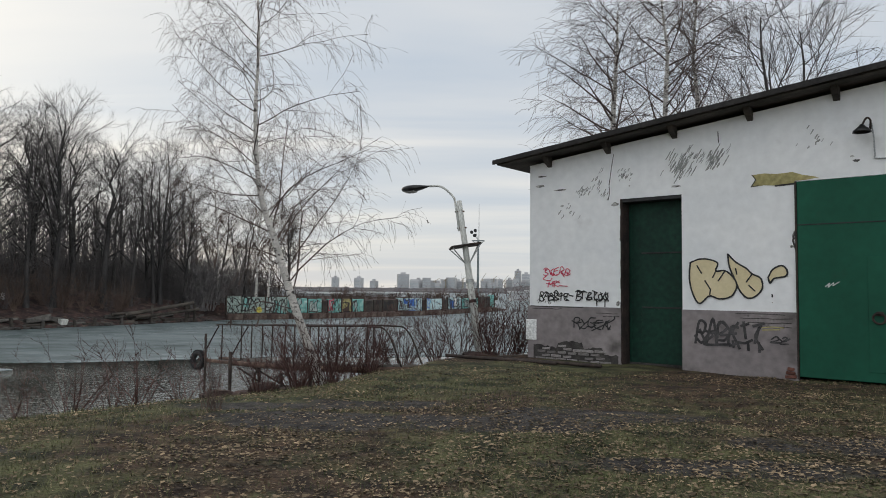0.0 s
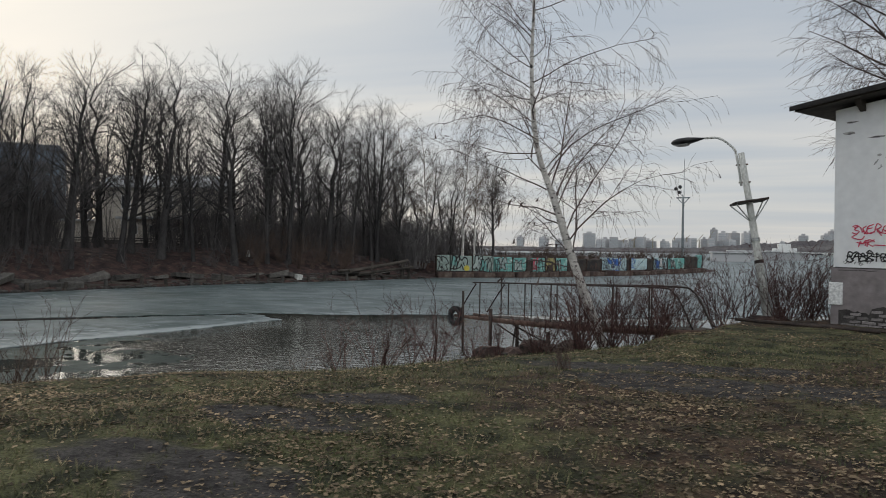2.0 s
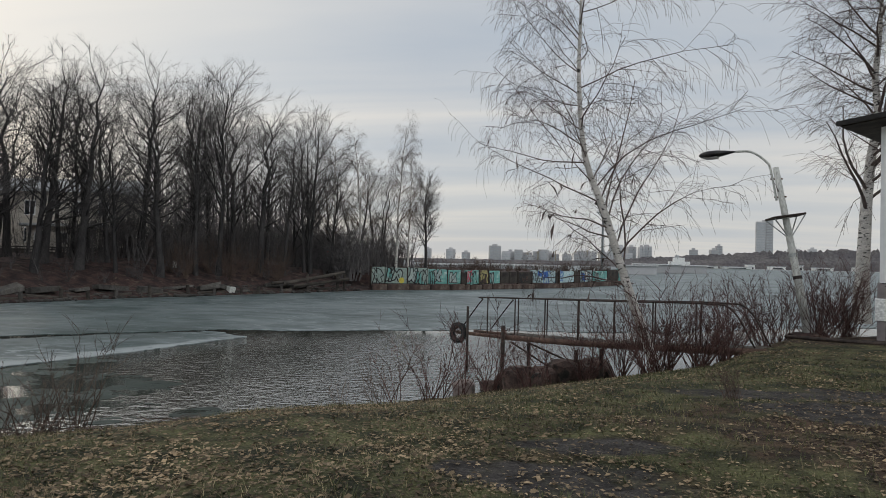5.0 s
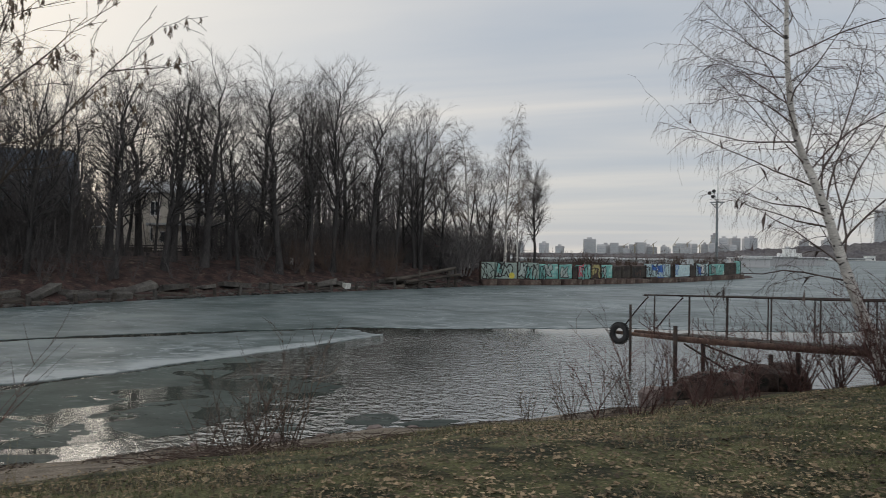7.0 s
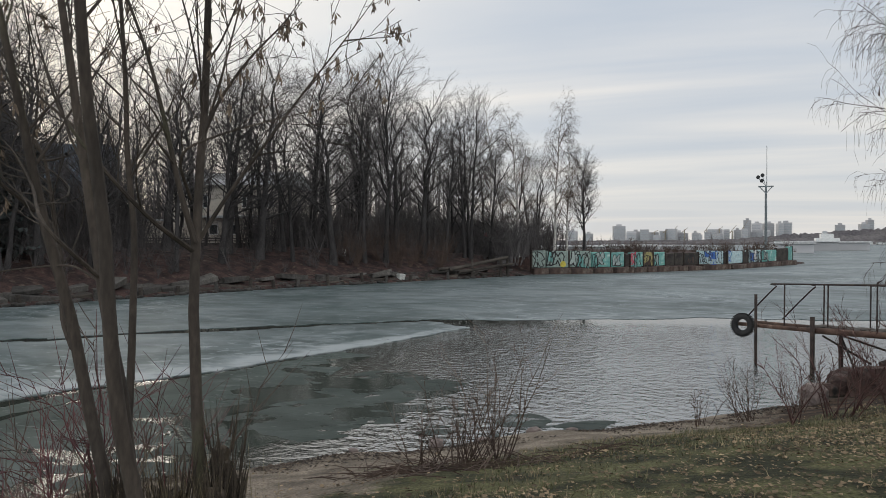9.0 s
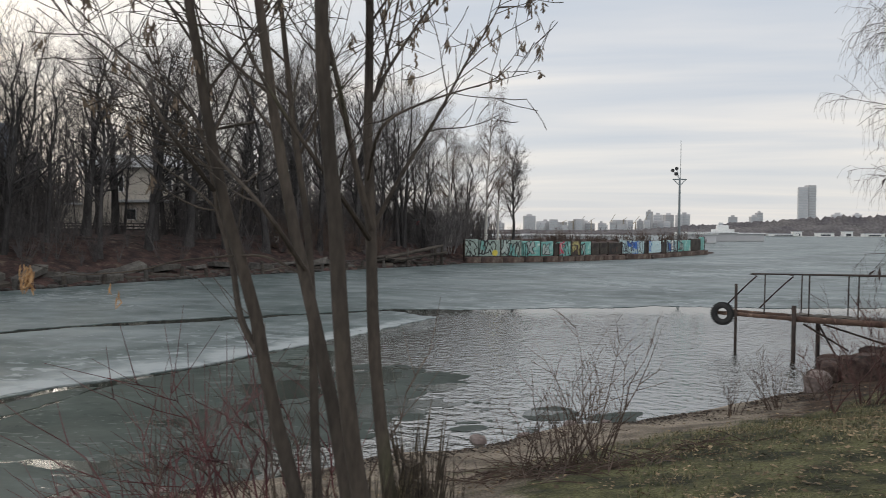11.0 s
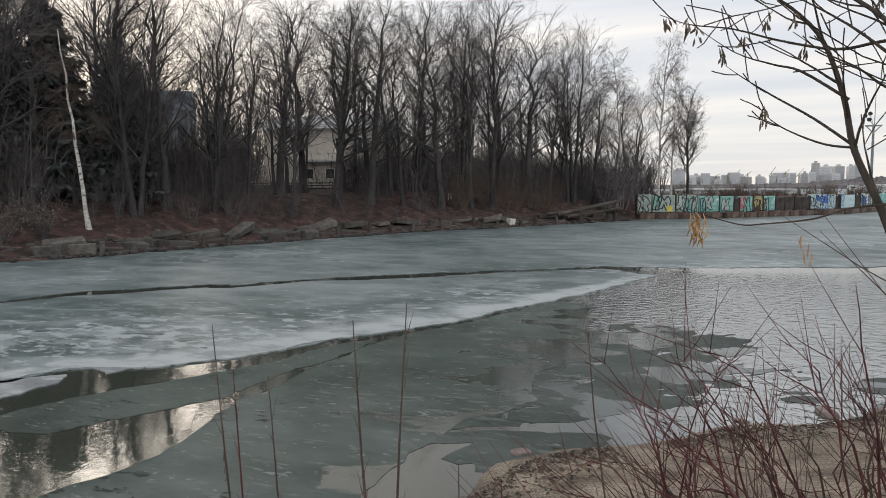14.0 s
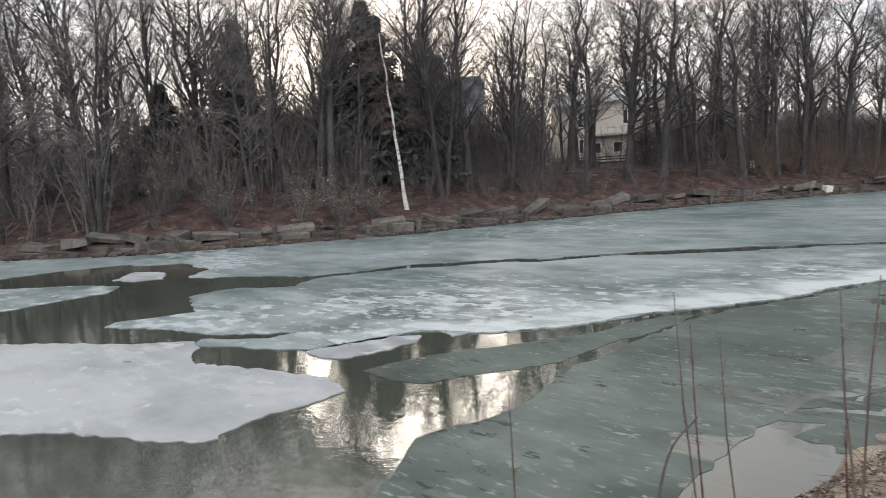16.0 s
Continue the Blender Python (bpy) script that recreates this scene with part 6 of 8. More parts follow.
    # roof: felt on boards, with rafter ends
    def roof_slab(u0, u1, y0, y1, lo, hi):
        g = Geo()
        g.v = [Vector(p) for p in ((u0, y0, roof_z(u0) + lo), (u1, y0, roof_z(u1) + lo), (u1, y1, roof_z(u1) + lo), (u0, y1, roof_z(u0) + lo), (u0, y0, roof_z(u0) + hi), (u1, y0, roof_z(u1) + hi), (u1, y1, roof_z(u1) + hi), (u0, y1, roof_z(u0) + hi))]
        g.f = [(3, 2, 1, 0), (4, 5, 6, 7), (0, 1, 5, 4), (1, 2, 6, 5), (2, 3, 7, 6), (3, 0, 4, 7)]
        return g

    roof = part("roof", roof_slab(-0.62, L + 0.6, -0.5, D + 0.5, -0.03, 0.015), M["roof"], ob, "dark bitumen felt roof")
    part("soffit", roof_slab(-0.58, L + 0.55, -0.44, D + 0.45, -0.09, -0.031), M["soffit"], roof)
    part("fascia", roof_slab(-0.64, L + 0.6, -0.53, -0.5, -0.075, 0.02), M["roof"], roof)
    for i in range(9):
        u = 0.5 + 1.36 * i
        g = Geo()
        g.v = [Vector(p) for p in ((u - 0.05, -0.16, top(u) - 0.05), (u + 0.05, -0.16, top(u) - 0.05), (u + 0.05, 0, top(u) - 0.14), (u - 0.05, 0, top(u) - 0.14), (u - 0.05, -0.26, top(u) + 0.062), (u + 0.05, -0.26, top(u) + 0.074), (u + 0.05, 0, top(u) + 0.074), (u - 0.05, 0, top(u) + 0.062))]
        g.f = [(3, 2, 1, 0), (4, 5, 6, 7), (0, 1, 5, 4), (1, 2, 6, 5), (2, 3, 7, 6), (3, 0, 4, 7)]
        part("rafter_end", g, M["soffit"], roof)
    # patches where the plaster has gone
    rng = random.Random(2)

    def blot(u, z, w, h, mt, label, y=-0.004, n=13, cut=0.45):
        pts = []
        for i in range(n):
            a = 2 * math.pi * i / n
            r = rng.uniform(1 - cut, 1)
            pts.append((u + w / 2 * r * math.cos(a), z + h / 2 * r * math.sin(a)))
        g = Geo()
        b = len(pts)
        g.v = [Vector((x, y, q)) for x, q in pts] + [Vector((x, 0.002, q)) for x, q in pts]
        g.f = [tuple(range(b))] + [(i, i + b, (i + 1) % b + b, (i + 1) % b) for i in range(b)]
        return part("bare_patch", g, mt, ob, label)

    for u, z, w, h in ((0.3, 3.93, 0.26, 0.045), (0.24, 3.72, 0.3, 0.07), (0.75, 3.6, 0.36, 0.05), (3.23, 3.46, 0.22, 0.05), (2.0, 3.2, 0.18, 0.1), (0.8, 3.25, 0.1, 0.06), (6.2, 3.62, 0.12, 0.06), (6.14, 3.7, 0.08, 0.05), (5.25, 2.42, 0.06, 0.2), (5.22, 2.25, 0.09, 0.06), (2.3, 3.55, 0.05, 0.03), (4.9, 1.28, 0.03, 0.03), (2.05, 1.2, 0.1, 0.12)):
        blot(u, z, w, h, M["greydirt"], "bare grey spot in the plaster")
    # flaked and scraped places, each of many short slanting strokes
    for u0, z0, w, h, n, k0 in ((3.3, 3.82, 0.26, 0.24, 60, 0.16), (3.92, 3.88, 0.22, 0.2, 52, 0.15), (3.6, 3.95, 0.3, 0.1, 14, 0.1), (2.2, 3.76, 0.15, 0.09, 26, 0.07), (1.25, 3.5, 0.13, 0.09, 24, 0.07), (1.6, 3.62, 0.16, 0.22, 14, 0.12), (0.9, 3.1, 0.3, 0.2, 9, 0.08), (1.75, 3.42, 0.12, 0.1, 9, 0.07), (5.6, 4.0, 0.4, 0.2, 10, 0.07), (0.45, 1.2, 0.4, 0.05, 12, 0.05)):
        scr = Geo()
        for i in range(n):
            u, z = u0 + rng.gauss(0, 0.5) * w, z0 + rng.gauss(0, 0.5) * h
            k = k0 * rng.uniform(0.35, 1.1)
            scr.ribbon([(u, z), (u + k * 0.35 + rng.gauss(0, 0.01), z + k * 0.55), (u + k * 0.6, z + k)], rng.uniform(0.006, 0.02), y=-0.004 - i * 0.00003)
        part("scrape", scr, M["scrape"], ob, "slanting grey scrapes in the plaster")
    edge = [(4.6, 3.54), (4.66, 3.45), (4.58, 3.33), (4.8, 3.34), (5.05, 3.31), (5.26, 3.33), (5.29, 3.375), (5.45, 3.375), (5.66, 3.4), (5.4, 3.47), (5.25, 3.53), (5.0, 3.52), (4.8, 3.55)]
    g = Geo()
    g.v = [Vector((u, y, z)) for y in (-0.004, 0.002) for u, z in edge]
    b = len(edge)
    g.f = [tuple(range(b))] + [(i, i + b, (i + 1) % b + b, (i + 1) % b) for i in range(b)]
    part("bare_patch", g, M["ochre"], ob, "ochre bare lintel where the plaster has gone")
    lip = Geo().ribbon([(4.6, 3.54), (4.66, 3.45), (4.58, 3.33), (4.7, 3.34)], 0.016, y=-0.007).ribbon([(4.98, 3.315), (5.28, 3.325)], 0.03, y=-0.007)
    part("lintel_crack", lip, M["mortar"], ob)
    crack = Geo().ribbon([(1.97, 4.22), (1.93, 4.0), (1.9, 3.8), (1.87, 3.6), (1.88, 3.45), (1.85, 3.3)], 0.014)
    crack.ribbon([(4.02, 4.4), (4.03, 4.2)], 0.016).ribbon([(5.28, 2.2), (5.24, 2.35), (5.27, 2.5)], 0.03)
    crack.ribbon([(0.05, 1.115), (0.5, 1.105), (1.3, 1.11)], 0.02, y=-0.033)
    part("crack", crack, M["mortar"], ob, "dark cracks in the wall")
    part("white_board", Geo().bevel_box(-0.06, -0.06, 0.38, 0.2, -0.031, 0.82, 0.008), M["white"], ob, "white painted board at the wall corner")
    # graffiti, as painted strokes
    def strokes(name, label, mt, lines, w, y=-0.005):
        g = Geo()
        for i, line in enumerate(lines):
            g.ribbon([tuple(p.xz) for p in arc([(a, 0, b) for a, b in line], 5)] if len(line) > 2 else line, w, y - 0.0004 * i)
        part(name, g, mt, ob, label)

    GLYPH = {"S": ((1, 9, 4, 10, 0, 7, 8, 4, 6, 0, -1, 1),), "W": ((0, 9, 2, 0, 4, 7, 6, 0, 9, 10),), "E": ((8, 9, 1, 8, 0, 1, 8, 0), (1, 5, 7, 5)), "R": ((0, 0, 1, 10, 7, 9, 6, 5, 1, 5), (3, 5, 9, -1)),
             "M": ((0, 0, 1, 9, 4, 3, 7, 10, 9, 0),), "K": ((1, 10, 0, 0), (8, 10, 1, 5, 9, -1)), "A": ((-1, 0, 4, 10, 8, -1), (1, 4, 8, 4)), "B": ((0, 0, 1, 10, 7, 8, 2, 5, 9, 3, 7, 0, 0, 0),), "I": ((3, 10, 4, 0), (1, 10, 6, 9)), "O": ((4, 9, 0, 5, 4, 0, 8, 4, 5, 9),),
             "Y": ((0, 10, 4, 5), (9, 10, 4, 3, 0, -2)), "6": ((8, 10, 2, 8, 0, 2, 5, 0, 8, 3, 1, 5),), "L": ((0, 0, 4, 9, 8, -1, 11, 1),), "b": ((1, 9, 0, 0, 7, 0, 7, 4, 1, 5),), "2": ((0, 8, 4, 10, 7, 7, 0, 0, 9, 0),), "-": ((0, 5, 5, 5),), "T": ((0, 9, 9, 10), (5, 10, 4, -1)), "~": ((0, 0, 6, 2, 14, 1),), " ": ()}

    def scrawl(text, u0, z0, u1, z1, seed=1):
        """A quick hand tag: uneven letters one after another."""
        r, out, w = random.Random(seed), [], (u1 - u0) / len(text)
        for i, ch in enumerate(text):
            sc, drop = r.uniform(0.85, 1.15), r.uniform(-0.08, 0.08)
            for line in GLYPH[ch]:
                out.append([(u0 + w * (i + 0.1 * a + 0.018 * c + r.gauss(0, 0.09)), z0 + (z1 - z0) * (0.1 * c * sc + drop + r.gauss(0, 0.09))) for a, c in zip(line[::2], line[1::2])])
            if ch not in "- ~":
                k = r.choice(((-1, 1, 5, -1, 11, 2), (0, 9, 5, 11, 11, 8), (9, 9, 4, 4, 10, -2), (-2, 6, 4, 5, 11, 6)))
                out.append([(u0 + w * (i + 0.1 * a), z0 + (z1 - z0) * (0.1 * c + r.gauss(0, 0.08))) for a, c in zip(k[::2], k[1::2])])
        return out

    strokes("graffiti_tag", "red spray-painted tag", M["red_paint"], scrawl("SWERR", 0.35, 1.78, 0.98, 1.92, 4) + [[(0.42, 1.76), (0.34, 1.7), (0.5, 1.66), (0.56, 1.72)]] + scrawl("MK~", 0.45, 1.54, 0.86, 1.64, 5), 0.018)
    strokes("graffiti_tag", "black spray-painted tag on the white wall", M["black"], scrawl("RABBIE-", 0.24, 1.25, 1.08, 1.41, 8) + scrawl("BIBIOO", 1.12, 1.27, 1.86, 1.44, 9) + [[(1.6, 1.28), (1.6, 1.16)], [(1.78, 1.28), (1.78, 1.14)]], 0.024)
    strokes("graffiti_tag", "black spray-painted tag on the plinth", M["black"], scrawl("RY6EL", 1.08, 0.7, 1.9, 0.88, 11) + [[(1.5, 0.64), (1.95, 0.86), (2.0, 0.94)]], 0.024, -0.035)
    strokes("graffiti_tag", "black spray-painted tag with dripping strokes", M["tag_grey"], scrawl("RABEIT", 3.6, 0.56, 4.74, 0.9, 13) + [[(3.9, 0.66), (3.75, 0.5), (4.2, 0.52)]] + [[(u, 0.58), (u + 0.01, 0.58 - h)] for u, h in ((4.25, 0.1), (4.5, 0.14), (4.68, 0.16))], 0.045, -0.035)
    strokes("graffiti_tag", "small black number tag on the plinth", M["tag_grey"], scrawl("22", 4.88, 0.58, 5.16, 0.7, 14), 0.024, -0.035)
    strokes("graffiti_tag", "faint yellow mark on the plinth", M["ochre"], [[(4.72, 0.84), (4.9, 0.86), (5.08, 0.85)], [(4.74, 0.8), (5.02, 0.82)]], 0.02, -0.035)

    def bubble(name, pts, y):
        line = [p for p in arc([(a, 0, b) for a, b in pts + [pts[0]]], 6)][:-1]
        g = Geo()
        n = len(line)
        g.v = [Vector((p.x, y, p.z)) for p in line] + [Vector((p.x, y + 0.003, p.z)) for p in line]
        g.f = [tuple(range(n))] + [(i, i + n, (i + 1) % n + n, (i + 1) % n) for i in range(n)]
        return part(name, g, M["cream"], ob, "cream filled graffiti bubble with black outline"), [(p.x, p.z) for p in line]

    shapes = [[(3.5, 2.0), (3.66, 2.06), (3.84, 2.05), (3.99, 1.98), (3.96, 1.84), (4.12, 1.84), (4.26, 1.72), (4.32, 1.56), (4.22, 1.38), (4.02, 1.33), (3.84, 1.38), (3.66, 1.24), (3.54, 1.42), (3.48, 1.7)],
              [(4.17, 2.14), (4.3, 2.0), (4.48, 1.88), (4.58, 1.78), (4.72, 1.7), (4.74, 1.52), (4.62, 1.38), (4.48, 1.36), (4.36, 1.5), (4.3, 1.66), (4.2, 1.9)],
              [(4.84, 1.72), (4.92, 1.86), (5.06, 1.92), (5.14, 1.84), (5.12, 1.74), (4.94, 1.7), (4.87, 1.62)]]
    outl = Geo()
    for i, sh in enumerate(shapes):
        _, line = bubble("graffiti_letter", sh, -0.004)
        outl.ribbon(line + [line[0]], 0.028, y=-0.008 - 0.001 * i)
    for ln in ([(3.62, 1.94), (3.7, 1.8)], [(3.76, 1.66), (3.86, 1.5), (3.84, 1.38)], [(3.96, 1.84), (3.9, 1.72)], [(4.12, 1.84), (4.0, 1.66)], [(4.3, 1.88), (4.32, 1.78)], [(4.58, 1.78), (4.48, 1.64)], [(4.52, 1.58), (4.62, 1.48)], [(4.9, 1.42), (4.9, 1.38)]):
        outl.ribbon(ln, 0.024, y=-0.0125)
    part("graffiti_outline", outl, M["black"], ob, "black graffiti outline")
    gl = Geo().ribbon([(5.72, 1.56), (5.78, 1.62), (5.76, 1.55), (5.84, 1.63), (5.83, 1.58), (5.92, 1.64)], 0.01, y=-0.024)
    part("chalk_mark", gl, M["white"], gate, "small white chalk mark")
    # exposed bricks at the foot and on the plinth
    brick_me = Geo().bevel_box(-0.117, -0.012, -0.029, 0.117, 0.02, 0.029, 0.008).mesh("brick", M["brick"])
    worn_me = Geo().bevel_box(-0.1, -0.006, -0.027, 0.108, 0.02, 0.025, 0.012, None, 0.008, rng).mesh("worn_brick", M["brick"])

    def foot(u):
        return 0.27 + 0.09 * noise.noise((u * 2.1, 3, 0)) + (0.12 if 0.7 < u < 1.3 else 0) - (0.12 if u > 1.75 else 0)

    crest = [(0.12 + 0.05 * i, max(0.06, foot(0.12 + 0.05 * i) + rng.uniform(-0.02, 0.02))) for i in range(40)]
    bed = Geo()
    line = [(0.12, -0.25)] + crest + [(2.07, -0.25)]
    bed.v = [Vector((u, y, z)) for y in (-0.0325, -0.029) for u, z in line]
    bed.f = [tuple(range(len(line)))] + [(i, i + len(line), (i + 1) % len(line) + len(line), (i + 1) % len(line)) for i in range(len(line))]
    part("mortar_bed", bed, M["mortar"], ob)
    for row in range(-1, 6):
        for k in range(9):
            u, z = 0.05 + 0.25 * k + (0.125 if row % 2 else 0), 0.0 + 0.073 * row
            if u < 0.22 or u > 1.97 or z + 0.03 > foot(u) or rng.random() < 0.05:
                continue
            part("brick", brick_me if rng.random() < 0.5 else worn_me, None, ob, m=pose(u + rng.gauss(0, 0.008), -0.034, z + rng.gauss(0, 0.004), rng.gauss(0, 1), rng.gauss(0, 1.5), 0))
    for row in range(4):
        for k in range(3 - row % 2):
            u, z = 4.42 + 0.25 * k + (0.125 if row % 2 else 0), 1.04 - 0.073 * row
            part("brick", worn_me, None, ob, m=pose(u + 0.04 * row, -0.026, z, 0, rng.gauss(0, 1), 0))
    joints = Geo()
    for z, a, c in ((1.075, 4.3, 5.1), (1.0, 4.38, 5.22), (0.93, 4.5, 5.2), (0.86, 4.8, 5.2), (1.06, 0.1, 0.8), (1.0, 1.6, 2.05), (0.94, 1.75, 2.08)):
        joints.ribbon([(a + (c - a) * i / 5, z + rng.gauss(0, 0.005)) for i in range(6)], 0.012, y=-0.034)
    part("joints", joints, M["mortar"], ob, "open dark joints between the bricks")
    red = Geo().bevel_box(-0.12, -0.03, -0.03, 0.12, 0.03, 0.03, 0.01).mesh("red_brick", M["redbrick"])
    for i in range(3):
        part("red_brick", red, None, ob, "broken red brick" if i == 0 else "", m=pose(g0 - 0.12 + rng.uniform(-0.03, 0.03), -0.035, 0.03 + 0.065 * i, rng.gauss(0, 3), rng.gauss(0, 4), rng.gauss(0, 5)) @ Matrix.Diagonal((0.75 - 0.16 * i, 0.8, 0.9, 1)))
    return ob


build_shed()


def wall_lamp():
    ob = thing("wall_lamp", "small dark shaded lamp on the shed wall with a cable", "lamp", SHED)
    g = Geo()
    n = 14
    for r, z in ((0.03, 4.16), (0.05, 4.13), (0.13, 4.06), (0.135, 4.03), (0.12, 4.035)):
        g.v += [Vector((6.32 + r * math.cos(2 * math.pi * i / n), -0.22 + r * math.sin(2 * math.pi * i / n), z)) for i in range(n)]
    g.f = [(k * n + i, k * n + (i + 1) % n, (k + 1) * n + (i + 1) % n, (k + 1) * n + i) for k in range(4) for i in range(n)]
    part("shade", g, M["lamp"], ob, smooth=True)
    part("arm", Geo().tube(arc([(6.4, 0, 4.12), (6.42, -0.1, 4.24), (6.38, -0.2, 4.26), (6.33, -0.22, 4.16)], 5), 0.016, 6), M["iron"], ob)
    part("cable", Geo().tube(arc([(6.42, -0.012, 4.2), (6.45, -0.012, 3.95), (6.46, -0.012, 3.7), (6.52, -0.012, 3.62), (7.2, -0.012, 3.62), (8.4, -0.012, 3.66)], 5), 0.012, 5), M["zinc"], ob)


wall_lamp()


# ---- street lamp that leans over the bank ----
def street_lamp():
    z0 = ground_z(0.74, 16.33)
    ob = thing("street_lamp", "leaning whitewashed lamp post with dark head and bracket platform", "street lamp", pose(0.74, 16.33, z0))
    ax = Vector((-0.52, 0.66, 3.62))
    up = ax.normalized()
    part("pole", Geo().tube([Vector((0.03, -0.05, -0.3)), ax * 0.36, ax * 0.7, ax], [0.094, 0.08, 0.07, 0.064], 12), M["pole"], ob, "whitewashed tapered concrete pole", True)
    for f in (0.33, 0.46):
        part("band", Geo().tube([ax * f, ax * f + up * 0.07], 0.094, 12), M["iron"] if f < 0.4 else M["zinc"], ob)
    side = Vector((-0.86, 0.48, 0.0)).normalized()
    s = ax * 0.8 + side * 0.11
    arm = arc([s, ax * 0.98 + side * 0.11, ax + side * 0.16 + up * 0.14, ax + side * 0.5 + Vector((0, 0, 0.38)), ax + side * 0.85 + Vector((0, 0, 0.42))], 6)
    part("arm", Geo().tube(arm, 0.026, 8), M["pole"], ob, "bent steel arm")
    for f in (0.82, 0.93):
        part("clamp", Geo().tube([ax * f - side * 0.1, ax * f + side * 0.15], 0.02, 6), M["rust"], ob)
    head = Geo()
    n, e = 12, arm[-1]
    prof = [(0.0, 0.028), (0.08, 0.045), (0.22, 0.09), (0.42, 0.14), (0.62, 0.145), (0.76, 0.1), (0.82, 0.025)]
    for d, r in prof:
        c = e + side * d + Vector((0, 0, -0.05 * d))
        w = side.cross(Vector((0, 0, 1)))
        head.v += [c + w * r * math.cos(2 * math.pi * i / n) + Vector((0, 0, r * 0.62 * math.sin(2 * math.pi * i / n))) for i in range(n)]
    head.f = [(k * n + i, k * n + (i + 1) % n, (k + 1) * n + (i + 1) % n, (k + 1) * n + i) for k in range(len(prof) - 1) for i in range(n)] + [tuple(range(n)), tuple((len(prof) - 1) * n + i for i in reversed(range(n)))]
    hd = part("lamp_head", head, M["lamp"], ob, "dark drop-shaped lamp head", True)
    gl = rocky(random.Random(1), 0.22, 0.105, 0.06, pose(0, 0, 0), cut=2, rough=0.0)
    part("lens", gl, M["glass"], hd, "dull lamp glass", True, Matrix.Translation(e + side * 0.54 + Vector((0, 0, -0.09))) @ pose(0, 0, 0, 0, 0, math.degrees(math.atan2(side.y, side.x))))
    # bracket platform
    c = ax * 0.70
    pm = Matrix.Translation(c) @ pose(0, 0, 0, -6, -9, 12)
    part("platform", Geo().bevel_box(-0.36, -0.2, -0.02, 0.36, 0.2, 0.02, 0.008), M["iron"], ob, "dark bracket platform", m=pm)
    for u, v in ((-0.34, -0.18), (-0.34, 0.18), (0.34, -0.18), (0.34, 0.18)):
        part("brace", Geo().tube([pm @ Vector((u, v, -0.02)), ax * 0.58 + Vector((u * 0.1, v * 0.2, 0))], 0.014, 5), M["zinc"], ob)
    part("mound", rocky(random.Random(8), 0.5, 0.4, 0.13, pose(0, 0, 0)), M["litter"], ob)


street_lamp()


# ---- the pier ----
def pier():
    z0 = -0.6
    m = pose(-7.0, 19.95, z0, 0, 0, math.degrees(math.atan2(-0.68, 0.73)))
    ob = thing("pier", "narrow rusty pipe pier with a thin bent handrail", "pier", m)
    L = 8.6
    deck = lambda x: 0.02 * x + 0.0038 * x * x
    for y, r in ((-0.02, 0.068), (0.62, 0.06)):
        part("beam", Geo().tube([(x, y, deck(x)) for x in (-0.25, 0.8, 1.6, 1.61, 2.6, 4.0, 5.5, 7.0, L)], [r * 0.7, r * 0.72, r * 0.75, r * 1.05, r, r * 1.03, r, r, r], 10), M["rust"], ob, "rusty steel pipe", True)
    for i in range(16):
        x = 1.5 + 0.44 * i
        part("plank", Geo().bevel_box(x, 0.03, 0.05 + deck(x), x + 0.3, 0.6, 0.085 + deck(x), 0.01), M["timber"], ob)
    for x, y, h in ((0.3, -0.1, 0.75), (1.75, -0.12, 0.45), (1.9, 0.66, 0.2), (4.2, -0.1, 0.1), (4.3, 0.66, 0.1)):
        part("pile", Geo().tube([(x, y, -1.7), (x, y, h if x < 0.5 else h - 0.1)], 0.034 if x < 1 else 0.05, 8), M["iron"], ob, "dark iron pile", True)
    for y, x0 in ((0.05, 0.32), (0.62, 0.9)):
        line = [(x0 - 0.42, y, 0.14), (x0 + 0.05, y, 0.62), (x0 + 0.42, y, 0.96), (x0 + 0.6, y, 1.02), (L * 0.6, y, 1.17), (L - 1.3, y, 1.25), (L - 0.7, y, 1.16), (L - 0.25, y, 0.5)]
        part("handrail", Geo().tube(arc(line, 5), 0.019, 6), M["iron"], ob, "bent thin iron handrail", True)
        for i in range(7):
            x = x0 + 0.62 + 1.05 * i
            if x < L - 1.2:
                part("post", Geo().tube([(x, y, deck(x) - 0.02), (x + 0.01, y, 0.99 + 0.034 * x)], 0.017, 6), M["iron"], ob)
    for a, b in (((1.9, 0.0, -0.05), (2.6, 0.62, -0.62)), ((2.6, 0.0, -0.62), (1.9, 0.62, -0.05)), ((2.2, 0.3, -0.05), (4.3, 0.3, -0.5))):
        part("cross_brace", Geo().tube([a, b], 0.022, 6), M["iron"], ob)
    return m


PIER = pier()


